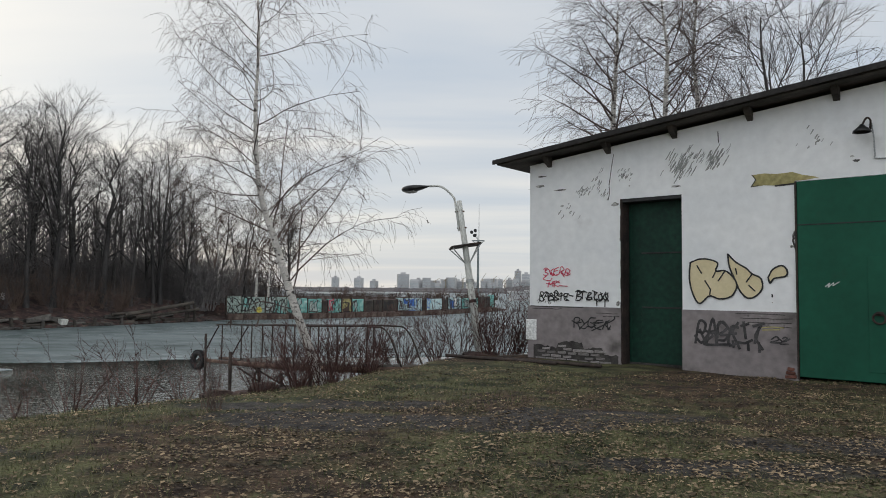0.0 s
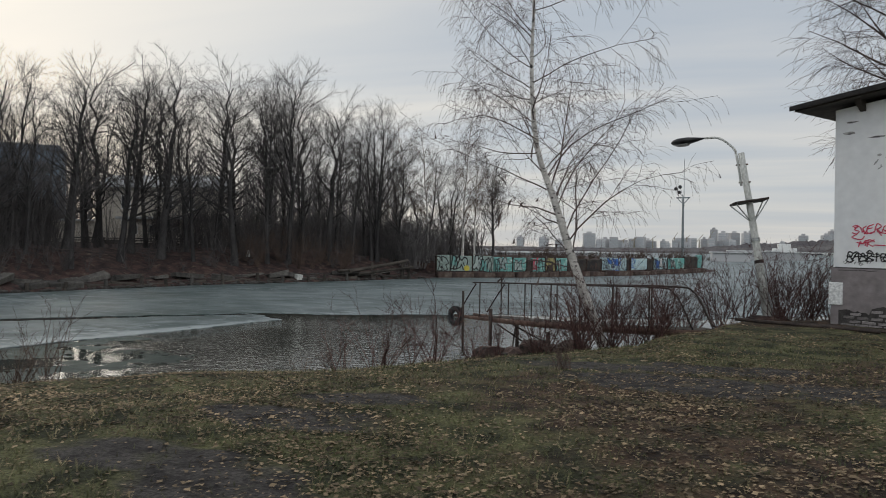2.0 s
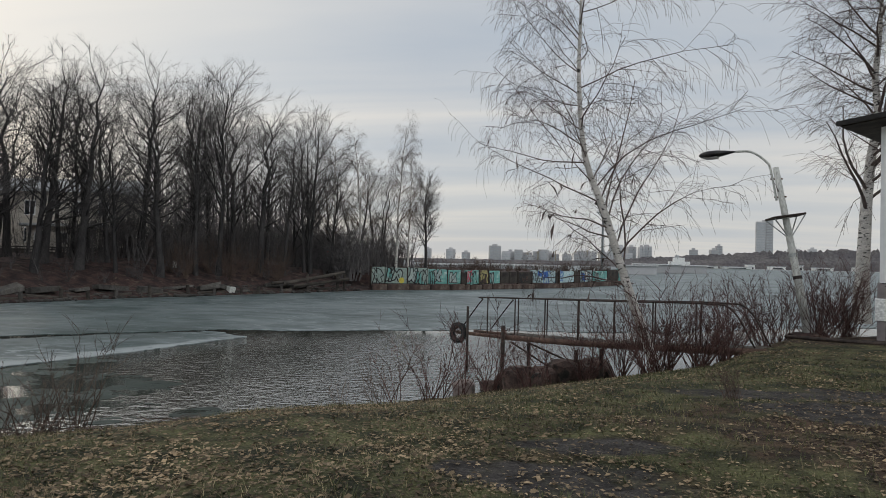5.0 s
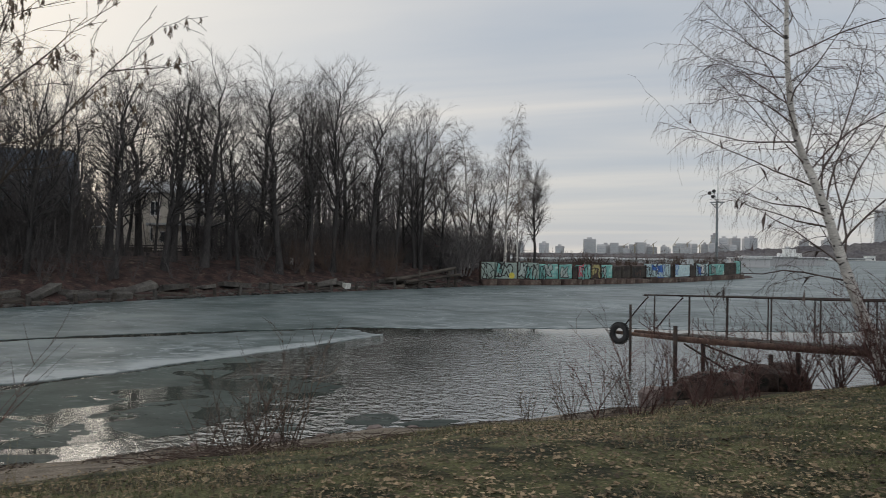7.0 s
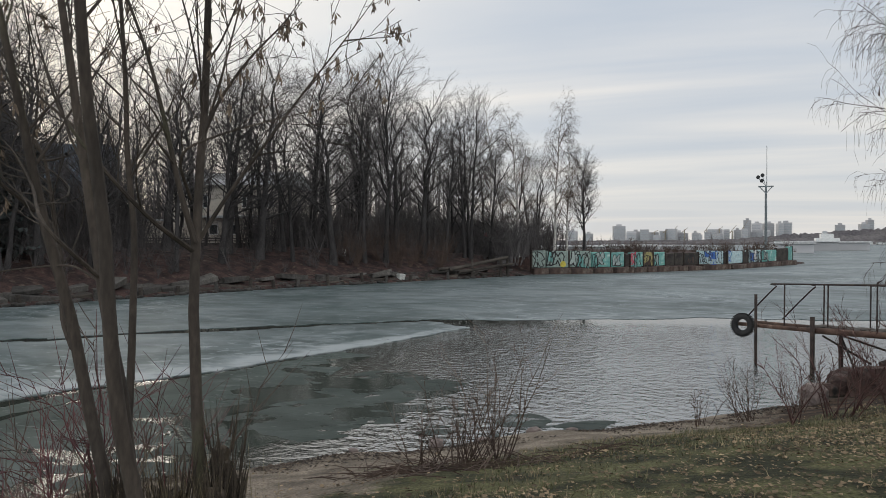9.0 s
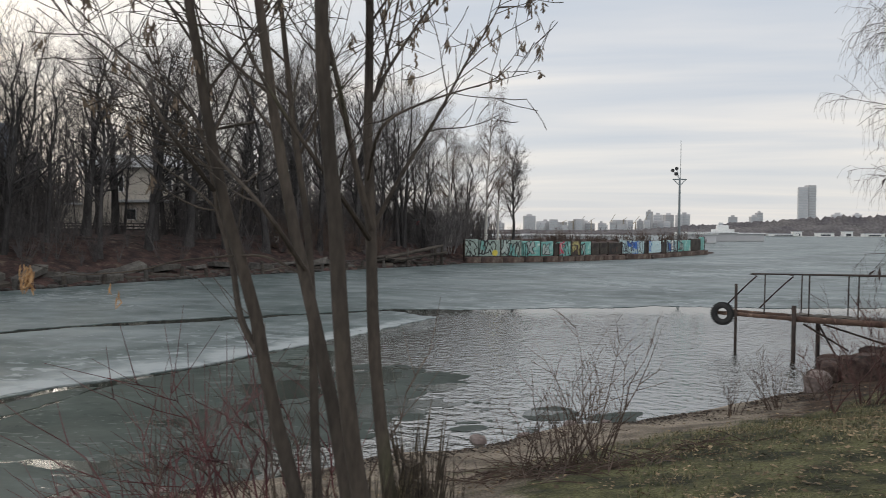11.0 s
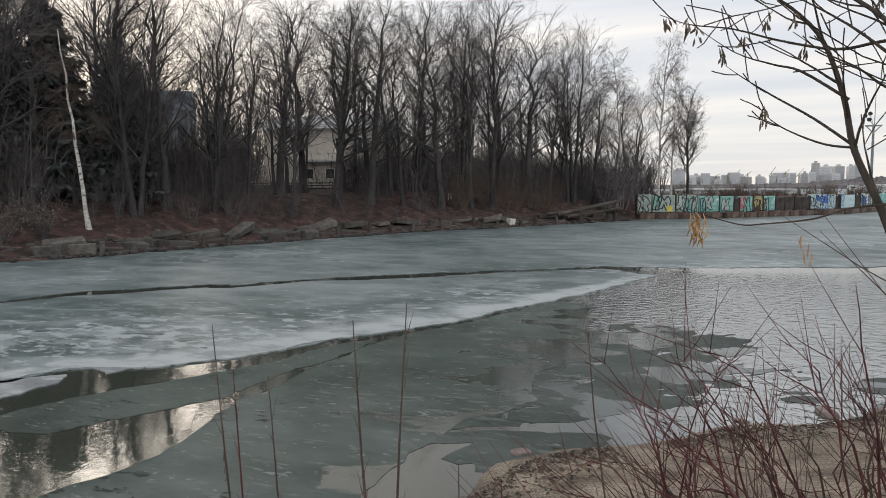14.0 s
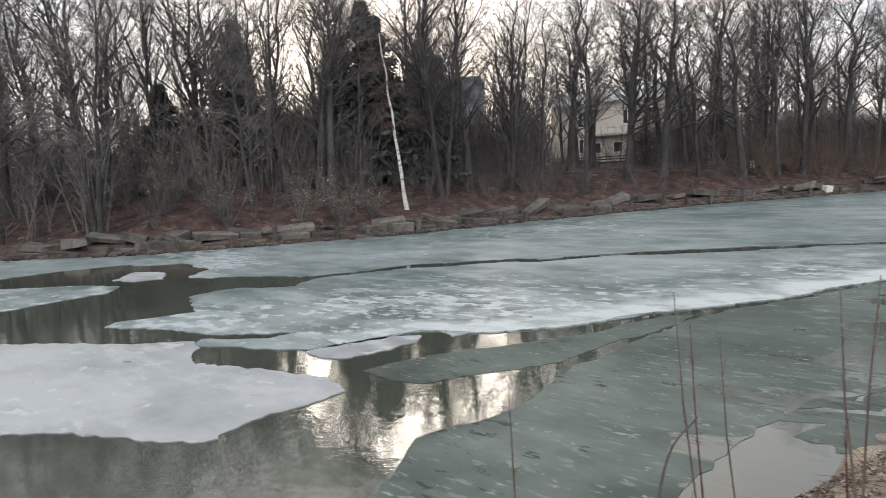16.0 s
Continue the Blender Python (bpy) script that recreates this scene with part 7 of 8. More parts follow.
def tyre():
    ob = thing("tyre", "old black tyre hung on the pier head as a fender", "tyre", PIER @ pose(-0.02, -0.16, 0.0, 84, 0, 12) @ Matrix.Scale(0.8, 4))
    n, k, R, r = 28, 10, 0.25, 0.095
    g = Geo()
    for i in range(n):
        a = 2 * math.pi * i / n
        for j in range(k):
            b = 2 * math.pi * j / k
            rr = R + r * math.cos(b) * (0.9 if abs(math.cos(b)) > 0.9 else 1)
            g.v.append(Vector((rr * math.cos(a), rr * math.sin(a), 0.1 * math.sin(b))))
    g.f = [(i * k + j, ((i + 1) % n) * k + j, ((i + 1) % n) * k + (j + 1) % k, i * k + (j + 1) % k) for i in range(n) for j in range(k)]
    part("carcass", g, M["rubber"], ob, smooth=True)
    tread = Geo()
    for i in range(36):
        a = 2 * math.pi * i / 36
        tread.bevel_box(-0.016, -0.08, -0.012, 0.016, 0.08, 0.012, 0.004, pose(0, 0, 0, 0, 0, math.degrees(a)) @ Matrix.Translation((R + r * 0.98, 0, 0)) @ pose(0, 0, 0, 90, 0, 0) @ pose(0, 0, 0, 0, 90, 0))
    part("tread", tread, M["rubber"], ob)


tyre()


def boulders():
    rng = random.Random(31)
    for x, y, s in ((-5.2, 16.2, 0.4), (-4.25, 16.5, 0.46), (-4.75, 16.95, 0.36), (-4.7, 16.15, 0.3), (-5.6, 16.75, 0.3), (-3.85, 16.9, 0.34), (-5.5, 17.2, 0.3), (-4.9, 17.64, 0.3), (-4.2, 17.84, 0.45), (-3.5, 18.14, 0.5), (-4.6, 16.94, 0.28), (-5.91, 16.42, 0.22), (-5.21, 18.14, 0.25)):
        z = max(ground_z(x, y), W - 0.1)
        ob = part("boulder", rocky(rng, s * 1.15, s * rng.uniform(0.85, 1.1), s * 1.1), M["rock_dark"], None, "", False, pose(x, y, z + s * 0.42, 0, 0, rng.uniform(0, 360)))
        tagged(ob, "rough dark brown boulder at the water's edge", "boulder", "boulders under the pier")
    pale = part("boulder", rocky(rng, 0.3, 0.26, 0.34), M["rock"], None, "", False, pose(-6.3, 15.15, W + 0.12, 0, 0, 40))
    tagged(pale, "pale grey boulder standing in the water by the pier", "boulder", "boulders under the pier")
    for x, y, s in ((-11.79, 10.98, 0.13), (-11.19, 11.33, 0.08), (-10.57, 11.97, 0.1), (-10.06, 12.35, 0.07), (-12.75, 10.28, 0.07), (-14.89, 8.32, 0.09)):
        ob = part("stone", rocky(rng, s * 1.6, s, s * 0.6), M["rock"], None, "", True, pose(x, y, max(ground_z(x, y), W - 0.04) + s * 0.1, 0, 0, rng.uniform(0, 360)))
        tagged(ob, "small dark stone at the waterline", "stone", "stones on the sand")


boulders()


# ---- the far bank's broken quay ----
def along(line, s):
    """The point and direction s metres along a line."""
    for a, b in zip(line, line[1:]):
        a, b = Vector(a), Vector(b)
        d = (b - a).length
        if s <= d:
            return a + (b - a) * (s / d), (b - a) / d
        s -= d
    return Vector(line[-1]), (b - a) / d


def quay():
    rng = random.Random(12)
    line = FAR_SHORE[3:12]
    total = sum((Vector(b) - Vector(a)).length for a, b in zip(line, line[1:]))
    s, i = 0.0, 0
    pale = M["concrete"]
    while s < total - 2:
        ln = rng.uniform(1.1, 2.6)
        p, d = along(line, s + ln / 2)
        n = Vector((-d.y, d.x))
        rz = math.degrees(math.atan2(d.y, d.x))
        h = rng.uniform(0.12, 0.42)
        m = pose(p.x + n.x * 0.35, p.y + n.y * 0.35, W + 0.1, rng.gauss(0, 6), rng.gauss(0, 3.5), rz + rng.gauss(0, 7))
        wood = rng.random() < 0.6
        g = Geo().bevel_box(-ln / 2 + 0.04, -0.3, -0.4, ln / 2 - 0.04, 0.5, h if not wood else h * 0.6, 0.05, None, 0.08, rng)
        tagged(part("timber_block" if wood else "concrete_block", g, M["timber"] if wood else pale, None, "", False, m), "rotten dark timber along the quay edge" if wood else "weathered concrete block along the quay edge", "quay block", "blocks of the broken quay")
        if rng.random() < 0.7:
            q = p + n * rng.uniform(0.5, 1.1)
            g = Geo().bevel_box(-rng.uniform(0.4, 1.3), -0.3, -0.1, rng.uniform(0.4, 1.3), 0.3, rng.uniform(0.1, 0.28), 0.03, None, 0.09, rng)
            m2 = pose(q.x, q.y, W + 0.42 + rng.uniform(0, 0.15), rng.gauss(0, 9), rng.gauss(0, 8), rz + rng.gauss(0, 22))
            tagged(part("concrete_slab", g, pale, None, "", False, m2), "tilted broken concrete slab on the quay", "quay slab", "slabs of the broken quay")
        s += ln
    for k in range(22):
        p, d = along(line, 6 + k * 2.15 + rng.uniform(-0.5, 0.5))
        n = Vector((-d.y, d.x))
        g = Geo().tube([(0, 0, -0.8), (0, 0, rng.uniform(0.45, 0.8))], [0.12, 0.11], 8)
        tagged(part("pile", g, M["timber"] if k % 3 else pale, None, "", False, pose(p.x - n.x * 0.12, p.y - n.y * 0.12, W, rng.gauss(0, 4), rng.gauss(0, 4), 0)), "short weathered mooring pile in front of the quay", "pile", "piles of the quay")
    g = Geo()
    for k in range(900):
        p, d = along(line, rng.uniform(0, total))
        n = Vector((-d.y, d.x))
        q = p + n * rng.uniform(-0.5, 1.4)
        a = rng.uniform(0.06, 0.24)
        rocky(rng, a * 1.4, a, a * 0.7, pose(q.x, q.y, W + 0.05 + max(0, (q - p).dot(n)) * 0.35, 0, 0, rng.uniform(0, 360)), g, cut=1)
    tagged(part("rubble", g, M["concrete"]), "grey stone rubble along the far waterline", "rubble", kind="stuff")
    tagged(part("pale_block", Geo().bevel_box(-0.3, -0.25, -0.3, 0.22, 0.2, 0.25, 0.03), M["pole"], None, "", False, pose(-28.0, 48.8, W + 0.3, 4, 3, 60)), "small pale concrete block at the waterline", "quay block")
    # fallen timbers and the ruined ramp near the graffiti wall
    for (x, y, z, dx, dy, dz, r) in ((-25.76, 53.16, -0.75, 3.6, 4.2, 0.9, 0.16), (-25.13, 53.59, -0.95, 3.2, 4.4, 0.55, 0.13), (-26.4, 52.34, -0.7, 2.0, 3.4, 0.25, 0.12)):
        tagged(part("fallen_timber", Geo().tube([(0, 0, 0), (dx, dy, dz)], [r, r * 0.8], 8), M["timber"], None, "", False, pose(x, y, z)), "dark fallen timber propped on the bank", "timber", "fallen timbers")
    for x, y in ((-22.8, 57.47), (-22.42, 58.22), (-23.02, 58.41), (-24.4, 54.68)):
        tagged(part("pile", Geo().tube([(0, 0, -0.8), (0.03, 0, 1.45)], [0.12, 0.1], 8), M["timber"], None, "", False, pose(x, y, W)), "tall dark timber pile by the bank", "pile", "tall piles")


quay()


def graffiti_wall():
    """Painted panels on a rusty ledge, from the bank to the end of the point."""
    rng = random.Random(7)
    line = [(-21.32, 62.77), (-14.41, 67.45), (-4.16, 80.24), (3.95, 97.6)]
    ob = thing("graffiti_wall", "long low wall of graffiti-painted panels on a brown ledge", "wall")
    s, i = 0.0, 0
    # paint, length, share of the panel that is lettered
    plan = [("greywall", 1.38, 1.0), ("greywall", 2.19, 1.0), ("greywall", 2.19, 1.0), ("teal", 1.95, 0.8), ("teal", 1.68, 0.35), ("darkwall", 0.64, 0.0), ("teal", 1.78, 0.6), ("ochre", 1.34, 0.7), ("teal", 1.71, 0.15), ("darkwall", 1.32, 0.0), ("darkwall", 1.35, 0.0), ("darkwall", 2.24, 0.3), ("paleblue", 3.94, 0.9), ("darkwall", 0.5, 0.0), ("paleblue", 3.97, 0.1), ("darkwall", 1.44, 0.0), ("paleblue", 3.82, 0.9), ("teal", 4.96, 0.4), ("darkwall", 4.05, 0.0), ("teal", 1.41, 0.0)]
    span = sum((Vector(b) - Vector(a)).length for a, b in zip(line, line[1:]))
    k = span / sum(w for _, w, _ in plan)
    for key, w, lettered in plan:
        w *= k
        p, d = along(line, s + w / 2)
        rz = math.degrees(math.atan2(d.y, d.x))
        m = pose(p.x, p.y, W, 0, rng.gauss(0, 0.6), rz)
        h0, h1 = 0.55, (2.05 if s < 4 else 1.85) + rng.uniform(-0.06, 0.06) - (0.15 if key == "darkwall" else 0) + (0.35 if s > 38 else 0)
        pn = part("panel", Geo().bevel_box(-w / 2 + 0.05, 0.0, h0, w / 2 - 0.05, 0.35, h1, 0.03, None, 0.02, rng), M[key], ob, {"greywall": "grey-green painted panel", "teal": "teal painted panel", "darkwall": "sooty dark wall panel", "ochre": "ochre and brown painted panel", "paleblue": "pale blue painted panel"}[key], False, m)
        part("ledge", Geo().bevel_box(-w / 2 + 0.01, -0.55, -0.4, w / 2 - 0.01, 0.4, 0.5 + rng.uniform(-0.05, 0.05), 0.05, None, 0.05, rng), M["ledge"], ob, "", False, m)
        if lettered > 0:
            r2 = random.Random(int(s * 10))
            fills = {"greywall": ("greyteal", "greywall", "teal"), "teal": ("greyteal", "teal", "teal"), "ochre": ("ledge", "yellow", "teal"), "darkwall": ("ledge", "darkwall"), "paleblue": ("white", "paleblue", "blue_paint")}[key]
            x, n_done = -w / 2 + 0.2, 0
            while x < -w / 2 + 0.2 + (w - 0.55) * lettered:
                ww, hh = r2.uniform(0.35, 0.8), (h1 - h0) * r2.uniform(0.6, 0.92)
                cx, cz = x + ww / 2, (h0 + h1) / 2 + r2.uniform(-0.15, 0.15)
                if cx + ww * 0.7 > w / 2:
                    break
                lean = r2.uniform(-0.35, 0.35) * hh
                pts = []
                for u, v in ((-0.5, -0.5), (-0.1, -0.44), (-0.02, -0.18), (0.1, -0.46), (0.52, -0.5), (0.42, -0.08), (0.55, 0.12), (0.46, 0.5), (0.08, 0.42), (-0.04, 0.2), (-0.14, 0.48), (-0.55, 0.44), (-0.4, 0.05)):
                    pts.append((cx + 1.25 * ww * (u + r2.gauss(0, 0.09)) + lean * v, cz + hh * 1.08 * (v + r2.gauss(0, 0.06))))
                n = len(pts)
                blob = Geo()
                blob.v = [Vector((u, -0.008 - 0.0006 * n_done, v)) for u, v in pts]
                blob.f = [tuple(range(n))]
                part("graffiti", blob, M[r2.choice(fills)], pn, "sprayed slanting letter")
                edge = Geo().ribbon(pts + pts[:1], r2.uniform(0.06, 0.11), y=-0.016 - 0.0006 * n_done)
                for k in range(2):
                    u = cx + ww * r2.uniform(-0.35, 0.35)
                    edge.ribbon([(u, cz + hh * r2.uniform(0.0, 0.35)), (u + lean * 0.2, cz), (u + ww * r2.uniform(-0.2, 0.2), cz - hh * r2.uniform(0.1, 0.4))], 0.045, y=-0.016 - 0.0006 * n_done)
                part("graffiti", edge, M["black" if r2.random() < 0.88 else "blue_paint" if key == "paleblue" else "red_paint"], pn, "dark sprayed outline")
                n_done += 1
                x += ww * r2.uniform(0.85, 1.25)
        for e in (-1, 1):
            if rng.random() < 0.5:
                part("post", Geo().bevel_box(e * w / 2 - 0.06, -0.06, 0.4, e * w / 2 + 0.06, 0.2, h1 + 0.08, 0.02), M["iron"], ob, "", False, m)
        s += w
    y = Geo()
    p, d = along(line, 3.0)
    y.tube([(0, -0.02, 0.85), (0, 0.0, 0.85)], 0.28, 14)
    part("graffiti", y, M["yellow"], ob, "yellow painted blob", False, pose(p.x, p.y, W, 0, 0, math.degrees(math.atan2(d.y, d.x))))


graffiti_wall()


def mast():
    ob = thing("light_mast", "tall grey mast with floodlights, a crossarm and a thin aerial", "mast", pose(1.75, 106, 0))
    part("pole", Geo().tube([(0, 0, -0.2), (0, 0, 9.0)], [0.2, 0.13], 10), M["mast"], ob)
    part("aerial", Geo().tube([(0.1, 0, 8.9), (0.1, 0, 14.4)], [0.05, 0.025], 6), M["mast"], ob)
    part("crossarm", Geo().bevel_box(-0.95, -0.1, 8.75, 0.95, 0.1, 8.92, 0.02), M["mast"], ob)
    for sx in (-1, 1):
        part("strut", Geo().tube([(sx * 0.8, 0, 8.8), (0, 0, 7.9)], 0.06, 5), M["mast"], ob)
    for x, z in ((-1.0, 10.1), (-0.45, 10.35), (-0.55, 9.6)):
        fl = part("floodlight", Geo().tube([(x, -0.25, z), (x, 0.15, z)], [0.26, 0.15], 10), M["lamp"], ob, "round floodlight")
        part("stem", Geo().tube([(x, 0.1, z), (-0.05, 0, 9.0)], 0.04, 5), M["mast"], fl)


mast()


def far_sign():
    ob = thing("banner_pole", "red banner on a thin pole among the trees", "banner", pose(-26.7, 66.5, 0.1))
    part("pole", Geo().tube([(0, 0, 0), (0, 0, 2.4)], 0.05, 6), M["mast"], ob)
    part("banner", Geo().bevel_box(-0.05, -0.04, 1.75, 0.4, 0.04, 2.15, 0.02), M["pink"], ob)
    tagged(part("notice", Geo().bevel_box(-0.15, -0.02, 0, 0.15, 0.02, 0.5, 0.01), M["white"], None, "", False, pose(-32.9, 49.4, bank_z(-32.9, 49.4), 0, 0, 40)), "small white notice board on the bank", "sign")


far_sign()


def house():
    """The cream house behind the trees, two storeys with a low wing."""
    z0 = 1.3
    ob = thing("house", "cream two-storey house with a grey sheet roof behind the trees", "house", pose(-50.6, 58.5, z0, 0, 0, 12))
    part("wall", Geo().bevel_box(-5.2, 0, 0, 6.0, 8, 5.6, 0.03), M["cottage"], ob)
    part("plinth", Geo().bevel_box(-5.3, -0.1, -0.6, 6.1, 8.1, 0.35, 0.03), M["darkwall"], ob)
    roof = Geo()
    roof.v = [Vector(p) for p in ((-5.7, -0.5, 5.6), (6.5, -0.5, 5.6), (6.5, 8.5, 5.6), (-5.7, 8.5, 5.6), (-5.7, 4, 7.2), (6.5, 4, 7.2))]
    roof.f = [(3, 2, 1, 0), (0, 1, 5, 4), (2, 3, 4, 5), (1, 2, 5), (3, 0, 4)]
    part("roof", roof, M["cottage_roof"], ob)
    part("wing", Geo().bevel_box(-0.5, -3.2, 0, 6.0, -0.01, 2.3, 0.03), M["cottage"], ob, "low cream wing")
    part("wing_roof", Geo().bevel_box(-0.9, -3.7, 2.3, 6.4, 0, 2.55, 0.04), M["cottage_roof"], ob)
    for z in (0.9, 3.4):
        for i in (1, 3, 4):
            x = -4.6 + 2.2 * i
            w = part("window", Geo().bevel_box(x, -0.04, z, x + 1.0, 0.02, z + 1.4, 0.02), M["white"], ob, "white window frame")
            for j in range(2):
                part("pane", Geo().box(x + 0.08 + 0.45 * j, -0.05, z + 0.08, x + 0.46 + 0.45 * j, -0.041, z + 1.32), M["win"], w)
    part("annex", Geo().bevel_box(-11.5, 0.5, 0, -5.25, 5, 2.2, 0.03), M["cottage"], ob, "low cream annex wall")
    part("annex_roof", Geo().bevel_box(-11.8, 0.2, 2.2, -5.25, 5.2, 2.38, 0.03), M["cottage_roof"], ob)
    for i in range(3):
        x = 0.2 + 2.0 * i
        w = part("window", Geo().bevel_box(x, -3.24, 0.8, x + 0.9, -3.19, 1.8, 0.02), M["white"], ob)
        part("pane", Geo().box(x + 0.08, -3.25, 0.88, x + 0.82, -3.241, 1.72), M["win"], w)
    ob2 = thing("apartment_block", "blue-grey apartment block behind the woods", "building", pose(-107, 92, 0, 0, 0, 40))
    part("wall", Geo().bevel_box(-8, 0, 0, 8, 12, 18, 0.05), M["bluebld"], ob2)
    for fl in range(5):
        for i in range(5):
            part("window", Geo().box(-7 + 3.1 * i, -0.08, 1.2 + 3 * fl, -5.4 + 3.1 * i, -0.01, 2.8 + 3 * fl), M["win"], ob2)
    fence = thing("fence", "low dark fence in front of the house", "fence", pose(-55, 53, 1.1, 0, 0, 16))
    for i in range(15):
        part("post", Geo().bevel_box(0.95 * i - 0.04, -0.04, 0, 0.95 * i + 0.04, 0.04, 0.75, 0.01), M["darkwall"], fence)
    for z in (0.15, 0.4, 0.62):
        part("rail", Geo().bevel_box(0, -0.03, z, 13.4, 0.03, z + 0.1, 0.01), M["darkwall"], fence)


house()


# ---- the far shore and the city ----
def skyline():
    rng = random.Random(44)

    # wall and window colours already carry the distance haze
    def block(x, y, w, d, h, label="haze-paled high-rise tower on the skyline", z=0.0, lift=True):
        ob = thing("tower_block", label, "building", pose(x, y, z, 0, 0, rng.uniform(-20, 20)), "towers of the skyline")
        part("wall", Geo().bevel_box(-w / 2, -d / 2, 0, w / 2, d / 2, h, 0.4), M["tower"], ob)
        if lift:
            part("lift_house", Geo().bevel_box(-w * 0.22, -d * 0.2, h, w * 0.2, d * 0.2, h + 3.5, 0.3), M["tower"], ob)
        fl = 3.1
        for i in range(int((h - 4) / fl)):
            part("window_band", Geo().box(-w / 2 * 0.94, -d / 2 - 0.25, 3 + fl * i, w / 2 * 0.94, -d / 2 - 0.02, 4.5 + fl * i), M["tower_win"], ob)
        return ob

    k = 1450 / 600
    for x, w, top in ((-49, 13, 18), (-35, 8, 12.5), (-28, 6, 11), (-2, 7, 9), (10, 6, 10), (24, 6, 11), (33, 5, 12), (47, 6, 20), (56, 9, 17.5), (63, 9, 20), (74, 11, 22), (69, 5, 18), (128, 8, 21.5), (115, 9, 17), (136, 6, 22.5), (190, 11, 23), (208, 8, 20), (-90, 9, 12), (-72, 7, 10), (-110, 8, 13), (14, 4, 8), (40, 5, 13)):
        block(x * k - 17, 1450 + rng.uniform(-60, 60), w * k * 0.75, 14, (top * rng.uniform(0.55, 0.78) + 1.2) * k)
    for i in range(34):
        block((-40 + 105 * rng.random()) * k - 17, 1400 + rng.uniform(-60, 60), rng.uniform(8, 20), 12, rng.uniform(13, 26), "low haze-paled apartment block on the skyline", 0, False)
    block(380, 1450, 17, 16, 88, "tall slender haze-paled tower", 0, False)
    block(396, 1462, 15, 16, 92, "tall slender haze-paled tower", 0, False)
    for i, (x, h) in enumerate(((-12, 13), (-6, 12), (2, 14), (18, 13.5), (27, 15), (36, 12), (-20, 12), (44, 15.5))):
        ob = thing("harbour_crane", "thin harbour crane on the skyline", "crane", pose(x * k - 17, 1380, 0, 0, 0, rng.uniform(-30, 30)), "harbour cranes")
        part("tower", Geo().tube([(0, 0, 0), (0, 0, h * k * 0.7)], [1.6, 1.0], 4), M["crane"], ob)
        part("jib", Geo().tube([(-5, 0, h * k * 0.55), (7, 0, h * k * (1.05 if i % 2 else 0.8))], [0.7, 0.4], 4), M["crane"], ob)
    # wooded far shore as a ridge with a ragged top
    g = Geo()
    xs = np.arange(-260, 700, 1.6)
    for layer, (y, lift) in enumerate(((640, 1.0), (600, 0.62))):
        base = len(g.v)
        for i, x in enumerate(xs):
            h = np.interp(x, [-260, -40, 20, 60, 120, 200, 330, 700], [4, 4.0, 4.5, 7.5, 12, 17, 19, 20]) * lift
            h *= 1 + 0.16 * noise.noise((x * 0.05, layer, 0)) + 0.16 * noise.noise((x * 0.35, layer, 3)) + rng.uniform(-0.06, 0.06)
            g.v += [Vector((x, y, W)), Vector((x, y + 3, W + h * 0.6)), Vector((x, y + 9, W + h)), Vector((x, y + 60, W))]
        for i in range(len(xs) - 1):
            a = base + 4 * i
            for j in range(3):
                g.f.append((a + j, a + 4 + j, a + 5 + j, a + 1 + j))
    tagged(part("far_woods", g, M["farwood"]), "brown wooded far shore", "woods", kind="stuff")
    part_line = Geo().prism([(60, 588), (700, 588), (700, 620), (60, 620)], W - 0.1, W + 0.35)
    tagged(part("far_beach", part_line, M["snowroof"]), "pale strip of far shore", "shore", kind="structure")
    for i, (x, w, h) in enumerate(((100, 7, 3.2), (118, 16, 1.8), (140, 22, 1.6), (152, 6, 3.4), (172, 12, 2.4), (186, 6, 3.6), (205, 14, 2.2), (232, 10, 3), (88, 5, 2.6), (76, 9, 2.2), (64, 6, 2.4), (262, 18, 2.4))):
        ob = thing("boathouse", "low white boathouse on the far shore", "boathouse", pose(x - 7, 586 + rng.uniform(-6, 4), W + 0.3), "boathouses")
        part("wall", Geo().bevel_box(-w / 2, 0, 0, w / 2, 8, h, 0.1), M["white"], ob)
        part("roof", Geo().bevel_box(-w / 2 - 0.5, -0.5, h, w / 2 + 0.5, 8.5, h + 0.35, 0.1), M["cottage_roof"], ob)
        part("opening", Geo().box(-w * 0.3, -0.06, 0.3, w * 0.3, -0.01, h * 0.6), M["win"], ob)
    ob = thing("river_pavilion", "white domed pavilion on the far shore", "pavilion", pose(90, 584, W))
    part("hall", Geo().bevel_box(-8, 0, 0, 8, 8, 5.2, 0.1), M["white"], ob)
    part("upper", Geo().bevel_box(-4.5, 1, 5.2, 4, 7, 8.4, 0.1), M["white"], ob)
    part("dome", rocky(random.Random(1), 2.2, 2.2, 2.6, Matrix.Translation((-1.5, 4, 8.6)), rough=0.0), M["cottage_roof"], ob, smooth=True)
    # low sheds and moored boats behind the point
    for i, (x, y, w, h) in enumerate(((-31, 150, 12, 1.7), (-20, 152, 10, 1.9), (-9, 156, 9, 1.8), (-44, 148, 14, 2.2), (16, 190, 9, 2.2), (26, 230, 14, 2.6), (38, 240, 10, 2.4), (-58, 146, 14, 2.4))):
        ob = thing("harbour_shed", "low pale-roofed shed behind the point", "shed", pose(x, y, W, 0, 0, rng.uniform(-8, 8)), "harbour sheds")
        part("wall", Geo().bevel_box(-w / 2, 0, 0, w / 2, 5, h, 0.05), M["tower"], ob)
        part("roof", Geo().bevel_box(-w / 2 - 0.4, -0.5, h, w / 2 + 0.4, 5.5, h + 0.35, 0.05), M["snowroof"], ob)


skyline()


